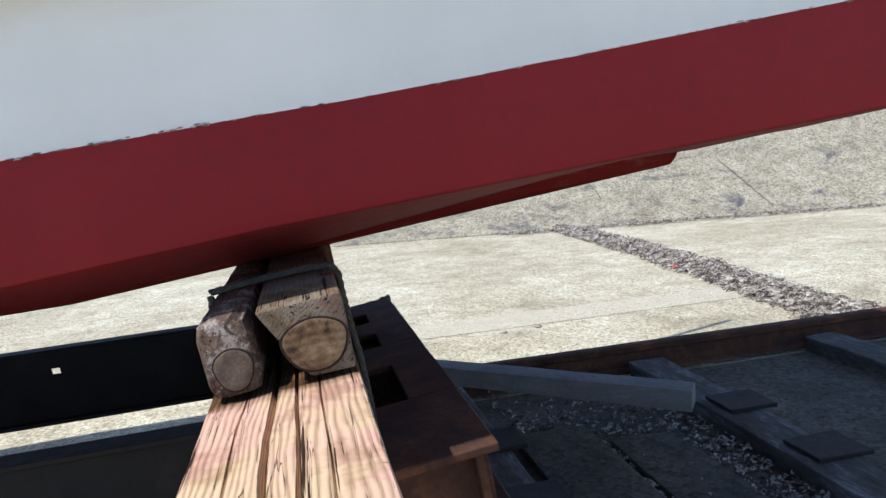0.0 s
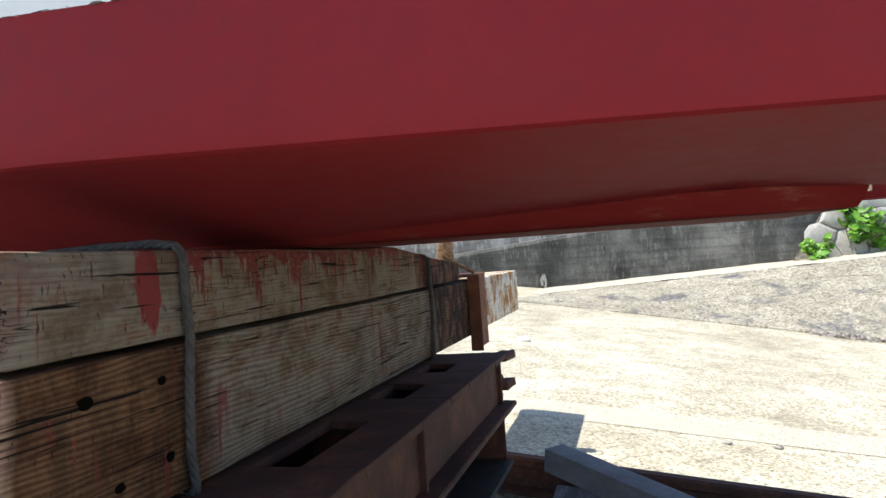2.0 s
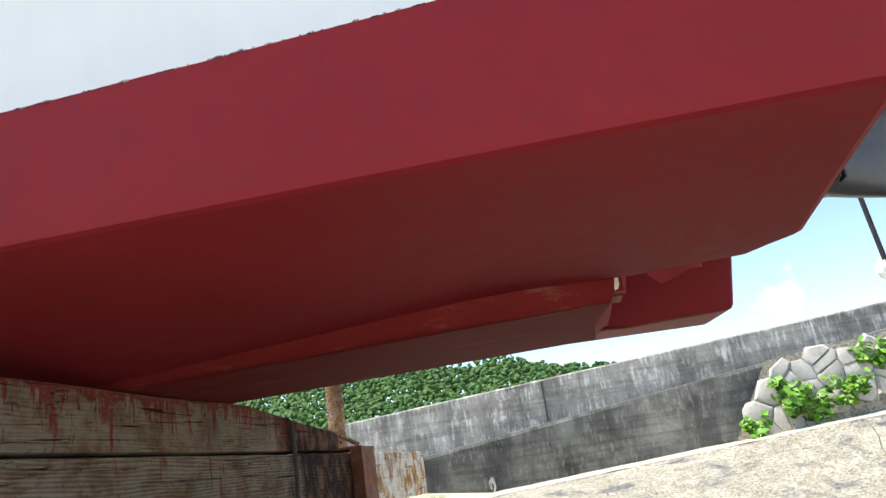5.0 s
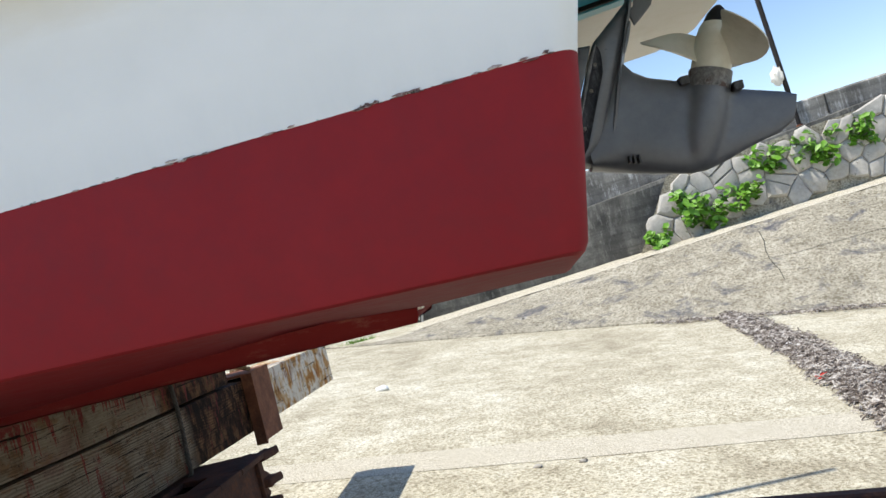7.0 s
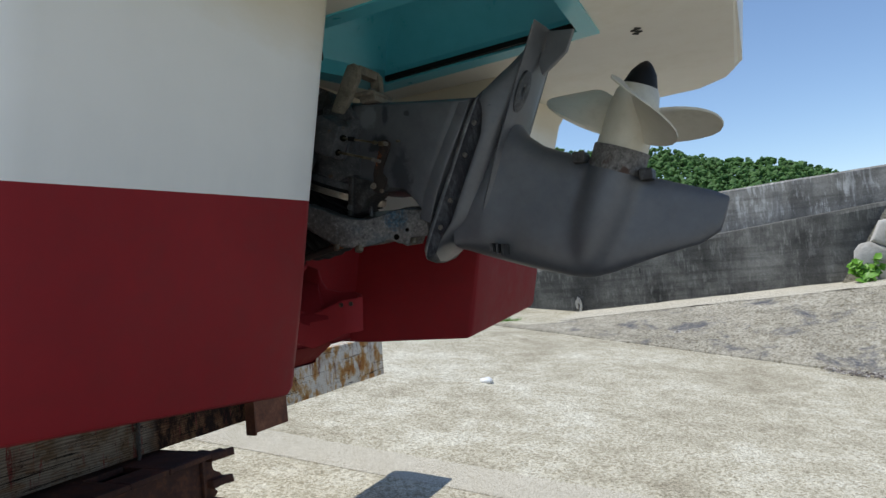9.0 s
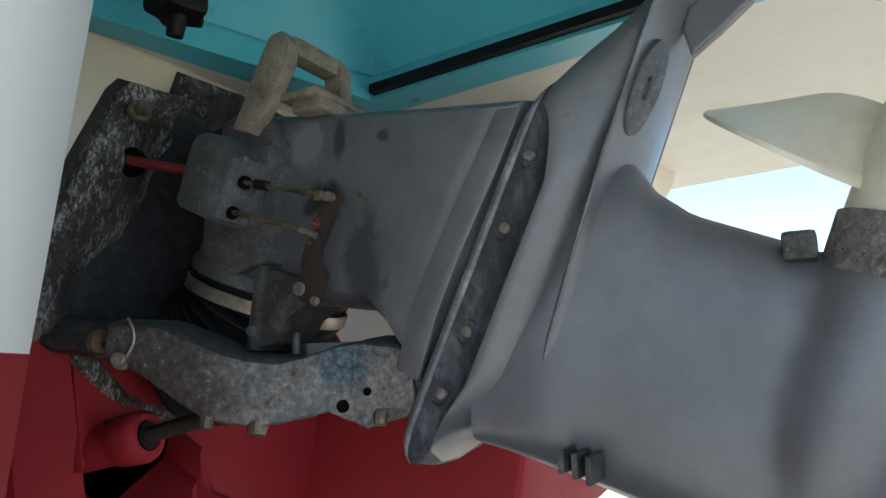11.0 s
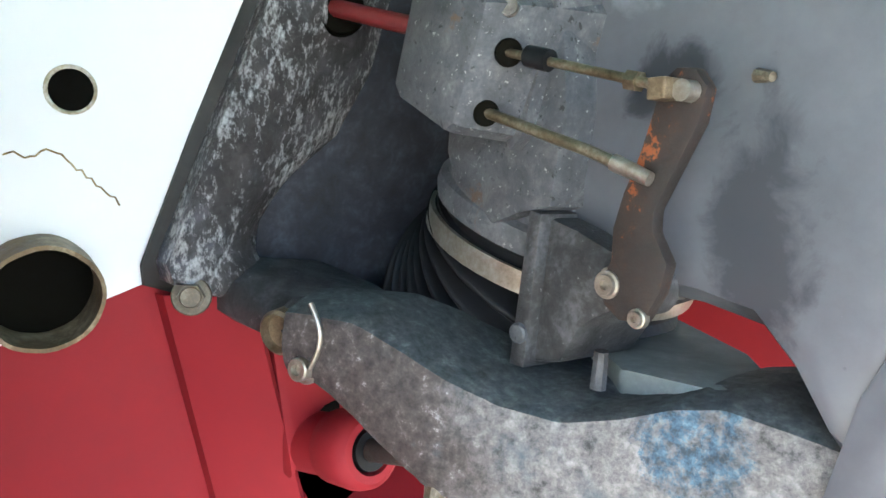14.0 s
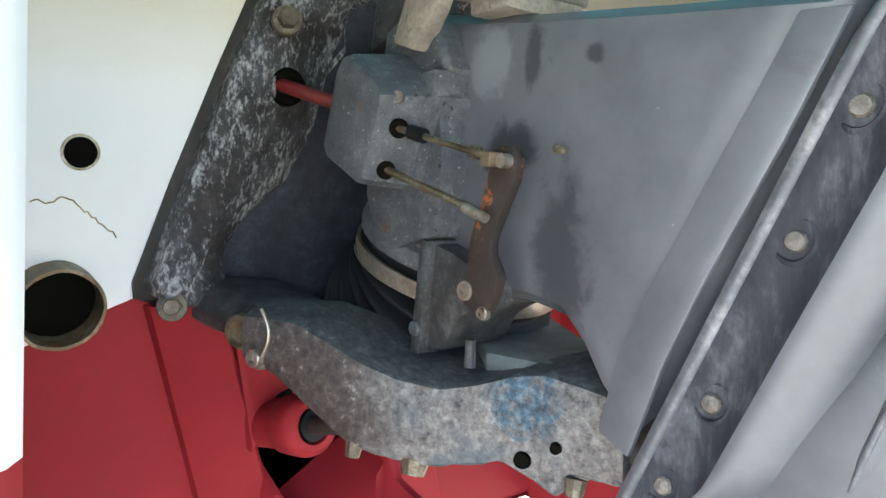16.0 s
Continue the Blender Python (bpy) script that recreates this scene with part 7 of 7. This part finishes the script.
# ---- track, sleepers, plank ----
def make_track():
    for k, y in enumerate((3.80, 1.35)):
        r = thing("rail", "brown rusted steel rail running down the slipway", "rail", (0, y, ground_z(0, y)), group="slipway rails", kind="structure")
        bm = bmesh.new()
        prof = [(-0.06, 0.0), (0.06, 0.0), (0.055, 0.012), (0.012, 0.026), (0.010, 0.10), (0.034, 0.112), (0.034, 0.14), (0.024, 0.15), (-0.024, 0.15), (-0.034, 0.14), (-0.034, 0.112), (-0.010, 0.10), (-0.012, 0.026), (-0.055, 0.012)]
        a = [bm.verts.new((-0.1, y + p, ground_z(-0.1, y) + 0.02 + h)) for p, h in prof]
        b = [bm.verts.new((14, y + p, ground_z(14, y) + 0.02 + h)) for p, h in prof]
        for i in range(len(prof)):
            bm.faces.new((a[i], b[i], b[(i + 1) % len(prof)], a[(i + 1) % len(prof)]))
        bm.faces.new(a)
        bm.faces.new(b[::-1])
        part("bar", bm, RUST, r)
    rng = random.Random(4)
    for x in (0.55, 1.66, 2.72, 3.78, 4.85):
        s = thing("sleeper", "weathered grey wooden sleeper across the track, partly whitened", "sleeper", (x, 2.6, ground_z(x, 2.6)), group="sleepers of the track")
        g = ground_z(x, 2.6)
        bm = box_bm(x - 0.10, x + 0.10, 1.05, 3.72, -0.06, 0.10, 0.012, 2, 6, 0.008, int(x * 10))
        for v in bm.verts:
            v.co.z += ground_z(v.co.x, v.co.y)
        part("beam", bm, SLEEPER, s, "", 50)
        for yy in (2.95, 2.42):
            pl = box_bm(x - 0.05, x + 0.17, yy - 0.11, yy + 0.09, 0.100, 0.118, 0.003, 1, 1, 0.003, int(yy * 9))
            for v in pl.verts:
                v.co.z += ground_z(v.co.x, v.co.y)
            part("tie_plate", pl, DARK_STEEL, s, "dark rusted plate")
    p = thing("plank", "grey weathered square plank lying askew over the track", "plank", (0.9, 3.2, 0.5))
    bm = box_bm(-0.62, 0.62, -0.05, 0.05, -0.045, 0.045, 0.005, 2, 4, 0.003)
    m = Matrix.Translation((0.95, 3.18, 0.455)) @ Matrix.Rotation(radians(-38), 4, "Z") @ Matrix.Rotation(radians(8), 4, "Y")
    bmesh.ops.transform(bm, matrix=m, verts=bm.verts)
    part("beam", bm, WOOD_GREY_X, p, "", 50)
    # concrete blocks set between the sleepers
    for x0, x1, y0, y1 in ((0.72, 1.05, 2.2, 3.1), (1.08, 1.36, 1.6, 2.9), (0.75, 1.30, 1.15, 1.55)):
        b = thing("paving_slab", "dull grey concrete slab between the sleepers", "slab", (x0, y0, ground_z(x0, y0)), group="slabs in the track")
        bm = box_bm(x0, x1, y0, y1, -0.05, 0.05, 0.01, 2, 3, 0.008, int(x0 * 20))
        for v in bm.verts:
            v.co.z += ground_z(v.co.x, v.co.y)
        part("block", bm, BED, b, "", 50)


WOOD_GREY_X = mottled("grey_plank", [(0.3, (0.10, 0.105, 0.11)), (0.55, (0.19, 0.195, 0.205)), (0.8, (0.30, 0.305, 0.31))], 6, (0.8, 0.95), relief=0.4, stretch=(1, 1, 3))
make_track()


# ---- scattered debris ----
def sticks(name, count, place, mat, label, category, seed, size=(0.02, 0.09), wide=0.004):
    rng = random.Random(seed)
    verts, faces = [], []
    for i in range(count):
        x, y, lift = place(rng)
        l, w, a = rng.uniform(*size), rng.uniform(0.4, 1.3) * wide, rng.uniform(0, math.pi)
        z = ground_z(x, y) + lift
        tilt = rng.uniform(-0.3, 0.3)
        d = Vector((math.cos(a), math.sin(a), tilt)) * l / 2
        n = Vector((-math.sin(a), math.cos(a), 0)) * w
        c = Vector((x, y, z + abs(tilt) * l / 2 + w))
        k = len(verts)
        bend = Vector((0, 0, rng.uniform(0, 0.3) * l)) + n * rng.uniform(-2, 2)
        for q, o in ((-1, Vector()), (0, bend), (1, Vector())):
            for s in (n, Vector((0, 0, w * 1.2)), -n):
                verts.append((c + d * q + o + s)[:])
        for q in (0, 3):
            for s in range(3):
                t = (s + 1) % 3
                faces.append((k + q + s, k + q + t, k + q + 3 + t, k + q + 3 + s))
        faces.append((k, k + 1, k + 2))
        faces.append((k + 8, k + 7, k + 6))
    me = bpy.data.meshes.new(name)
    me.from_pydata(verts, [], faces)
    me.materials.append(mat)
    return tagged(new(name, me), label, category, kind="stuff")


def gutter(rng):
    y = rng.uniform(4.2, 11.0)
    mid = float(np.interp(y, [4.2, 5.2, 6.4, 7.4, 9, 11], [3.38, 3.44, 3.57, 3.66, 3.72, 3.75]))
    w = float(np.interp(y, [4.2, 6.5, 9, 11], [0.27, 0.26, 0.26, 0.16])) * (1 + 0.35 * noise.noise(Vector((y * 2.2, 0, 4))))
    off = rng.triangular(-w, w, -0.2 * w) + rng.gauss(0, 0.025)
    return mid + off, y, rng.uniform(0, 0.055) * max(0.05, 1 - abs(off) / w)


sticks("seaweed_litter", 12000, gutter, DEBRIS, "dry brown seaweed and twigs washed into the slipway gutter", "debris", 3, (0.03, 0.10), 0.0065)
sticks("gravel_litter", 2600, lambda r: (r.uniform(0.75, 1.6), r.gauss(2.5, 0.5), r.uniform(0, 0.03)), DEBRIS, "pale shells and grit between the sleepers", "debris", 9, (0.01, 0.035), 0.006)
sticks("foot_litter", 1500, lambda r: ((lambda x: (x, base_y(x) - abs(r.gauss(0, 0.12)), r.uniform(0, 0.02)))(r.uniform(2.8, 9))), DEBRIS, "thin line of dry litter along the foot of the apron", "debris", 5, (0.03, 0.1), 0.006)


def small_stone(x, y, r, mat, name, label, category, seed):
    bm = bmesh.new()
    bmesh.ops.create_icosphere(bm, subdivisions=2, radius=1)
    for v in bm.verts:
        v.co *= 1 + 0.35 * noise.noise(v.co * 1.3 + Vector((seed, 0, 0)))
        v.co = Vector((x + v.co.x * r, y + v.co.y * r * 0.8, ground_z(x, y) + 0.25 * r + v.co.z * r * 0.45))
    tagged(part(name, bm, mat, None, "", 60), label, category)


RED_PLASTIC = mottled("red_plastic", [(0.3, (0.5, 0.03, 0.02)), (0.7, (0.65, 0.05, 0.04))], 10, (0.4, 0.6))
small_stone(3.40, 6.589, 0.06, RED_PLASTIC, "plastic_scrap", "bright red plastic scrap lying in the dry seaweed", "litter", 1)
small_stone(1.223, 5.01, 0.028, STONE, "pebble", "grey pebble lying on the concrete", "stone", 2)
small_stone(1.49, 5.04, 0.026, STONE, "pebble", "grey pebble lying on the concrete", "stone", 5)
small_stone(-0.325, 7.936, 0.075, WHITE, "shell_fragment", "flat white fragment lying on the concrete", "litter", 3)
small_stone(3.62, 7.9, 0.09, WHITE, "paper_scrap", "pale scrap lying in the dry seaweed", "litter", 4)


# ---- stone facing, plants, post on the wall ----
def make_stones():
    wall = new("wall_stone")
    tagged(wall, "rough pale stone facing with dark open joints", "wall", kind="structure")
    bm = bmesh.new()
    x0, x1 = 3.05, 14.0
    a = [bm.verts.new(p) for p in ((x0 + 0.05, 14.19, 0.5), (x1, 14.19, 0.5), (x1, 14.25, 0.66 + 0.075 * x1 + 1.18), (x0 + 1.05, 14.25, 0.66 + 0.075 * x0 + 1.22))]
    bm.faces.new(a)
    part("backing", bm, APRON, wall)
    rng = random.Random(8)
    seeds = []
    for j in range(-1, 6):
        for i in range(-1, 24):
            seeds.append(Vector((3.1 + i * 0.40 + (j % 2) * 0.2 + rng.uniform(-0.20, 0.20), j * 0.30 + rng.uniform(-0.15, 0.15))))
    for c in seeds:
        if not (c.x > 3.25 + c.y * 0.95 and 0.0 <= c.y < 1.15 and c.x < 12):
            continue
        poly = [c + Vector(q) for q in ((-0.6, -0.6), (0.6, -0.6), (0.6, 0.6), (-0.6, 0.6))]
        for o in seeds:
            d = o - c
            if 0 < d.length < 1.3:
                m, out = c + d * 0.4985, []
                for p, q in zip(poly, poly[1:] + poly[:1]):
                    a, b = (p - m).dot(d), (q - m).dot(d)
                    if a <= 0:
                        out.append(p)
                    if a * b < 0:
                        out.append(p.lerp(q, a / (a - b)))
                poly = out
        own = bmesh.new()
        rings = []
        for s, depth in ((1.0, 0.0), (0.99, -0.025), (0.95, -0.045), (0.74, -0.055 - rng.uniform(0, 0.03))):
            ring = []
            for p in poly:
                q = c + (p - c) * s
                ring.append(own.verts.new((q.x, 14.20 + 0.06 * q.y + depth, 0.66 + 0.075 * q.x + q.y * 0.98)))
            rings.append(ring)
        for p, q in zip(rings, rings[1:]):
            for k in range(len(poly)):
                own.faces.new((p[k], p[(k + 1) % len(poly)], q[(k + 1) % len(poly)], q[k]))
        own.faces.new(rings[-1])
        for v in own.verts:
            v.co += 0.018 * Vector(noise.noise_vector(v.co * 6))
        part("stone", own, STONE, wall, "", 40)


make_stones()


def make_plant(at, size, seed):
    th = thing("wall_plant", "bright green leafy creeper growing on the stone wall", "plant", at, group="plants on the stone wall")
    rng = random.Random(seed)
    stems = bmesh.new()
    leaves = bmesh.new()
    for k in range(int(13 * size)):
        tip = Vector((rng.uniform(-0.5, 0.5) * size, rng.uniform(-0.28, -0.05), rng.uniform(0.05, 0.75) * size))
        pts = [Vector(at) + tip * s + Vector((0.05 * math.sin(6 * s + k), -0.05 * s, 0.04 * math.sin(4 * s))) for s in (0, 0.3, 0.6, 0.85, 1.0)]
        sweep_bm(pts, 0.006, 5, stems)
        for i in range(int(16)):
            p = pts[1].lerp(pts[-1], rng.random()) + Vector([rng.uniform(-0.07, 0.07) for _ in range(3)])
            l = rng.uniform(0.045, 0.095)
            n = Vector((rng.uniform(-0.6, 0.6), rng.uniform(-1, 0.1), rng.uniform(0.2, 1))).normalized()
            u = n.orthogonal().normalized()
            u = Matrix.Rotation(rng.uniform(0, 6.3), 3, n) @ u
            w = n.cross(u)
            vs = [leaves.verts.new(p + u * a * l + w * b * l + n * c * l) for a, b, c in ((-1, 0, 0), (-0.3, 0.62, 0.1), (0.45, 0.5, 0.08), (1.1, 0, -0.25), (0.45, -0.5, 0.08), (-0.3, -0.62, 0.1), (0, 0, -0.06))]
            for i2 in range(6):
                leaves.faces.new((vs[i2], vs[(i2 + 1) % 6], vs[6]))
    part("stem", stems, DEBRIS, th)
    part("foliage", leaves, LEAF, th, "bright green leaves", 60)


for i, (x, z, s) in enumerate(((3.65, 0.92, 0.55), (4.55, 1.02, 1.0), (4.35, 1.45, 0.6), (5.3, 1.25, 0.6), (5.7, 1.72, 0.8), (6.6, 1.6, 0.9), (7.4, 1.75, 0.8))):
    make_plant((x, 14.05 + 0.3 * (z - 0.9), z), s, 20 + i)


def make_wall_post():
    th = thing("wall_post", "dark thin rusty post leaning on top of the sea wall", "post", (6.67, 14.62, 2.3))
    part("pole", tube_bm((6.67, 14.62, 2.25), (6.52, 14.62, 5.2), 0.045, 0.045, 14), DARK_STEEL, th, "", 40)
    part("base", tube_bm((6.672, 14.62, 2.20), (6.66, 14.62, 2.42), 0.075, 0.06, 14), RUST_BRIGHT, th, "rusty base", 40)
    rag = bmesh.new()
    bmesh.ops.create_icosphere(rag, subdivisions=3, radius=1)
    for v in rag.verts:
        v.co *= 1 + 0.5 * noise.noise(v.co * 2.2)
        v.co = Vector((6.50 + v.co.x * 0.10, 14.56 + v.co.y * 0.10, 3.36 + v.co.z * 0.17))
    part("knotted_rag", rag, CREAM, th, "pale rag tied round the post", 60)


make_wall_post()
p = thing("boat_pole", "slender dark pole standing out from the boat's side", "pole", (0.5, 3.75, 2.57))
part("rod", tube_bm((0.53, 3.75, 2.57), (1.24, 3.95, 3.91), 0.022, 0.018, 10), DARK_STEEL, p, "", 40)


def wall_marks():
    for x, y, z0, z1 in ((0.25, 14.596, 1.72, 2.44), (0.22, 14.40, 1.25, 1.62), (7.2, 14.596, 2.48, 2.83), (-6.5, 14.596, 1.0, 2.05)):
        ob = part("trim_joint", box_bm(x - 0.012, x + 0.012, y - 0.012, y + 0.02, z0, z1), SEALANT)
        tagged(ob, "dark open joint in the concrete wall", "joint", kind="structure")


wall_marks()


def pale_marks():
    """Lime stains on the sea wall and the apron."""
    rng = random.Random(6)
    for name, base, u, v, label in (("trim_stain", (-0.924, 14.40, 0.70), (0.10, 0, 0), (0.02, -0.02, 0.30), "pale lime stain running down the sea wall"), ("trim_stain", (0.985, 11.66, 0.40), (0.30, 0, 0.01), (0.10, 0.20, 0.12), "pale patch of lime on the concrete apron")):
        bm = bmesh.new()
        for k in range(9):
            c = Vector(base) + Vector(u) * rng.uniform(-0.5, 0.5) + Vector(v) * rng.uniform(-0.5, 0.5)
            ring = [c + Vector(u) * 0.22 * math.cos(a) * rng.uniform(0.5, 1.2) + Vector(v) * 0.22 * math.sin(a) * rng.uniform(0.5, 1.2) + Vector((0, -0.03, 0.01)) for a in (0, 0.9, 1.8, 2.7, 3.6, 4.5, 5.4)]
            top = [bm.verts.new(p) for p in ring]
            low = [bm.verts.new(p + Vector((0, 0.06, -0.02))) for p in ring]
            bm.faces.new(top)
            for i in range(7):
                bm.faces.new((top[i], top[(i + 1) % 7], low[(i + 1) % 7], low[i]))
        tagged(part(name, bm, STONE, None), label, "stain", kind="structure")


pale_marks()


def grass_tuft(at, seed):
    th = thing("grass_tuft", "low green grass tuft at the foot of the apron", "grass", at)
    rng = random.Random(seed)
    bm = bmesh.new()
    for k in range(160):
        p = Vector(at) + Vector((rng.gauss(0, 0.14), rng.gauss(0, 0.03), 0))
        d = Vector((rng.uniform(-0.06, 0.06), rng.uniform(-0.05, 0.03), rng.uniform(0.03, 0.09)))
        w = Vector((rng.uniform(-1, 1), rng.uniform(-1, 1), 0)).normalized() * 0.006
        a, b, c = bm.verts.new(p - w), bm.verts.new(p + w), bm.verts.new(p + d)
        bm.faces.new((a, b, c))
    tagged(part("blades", bm, LEAF, th, "thin green blades"), kind="stuff")


grass_tuft((-1.60, 12.12, ground_z(-1.60, 12.1) + 0.03), 4)
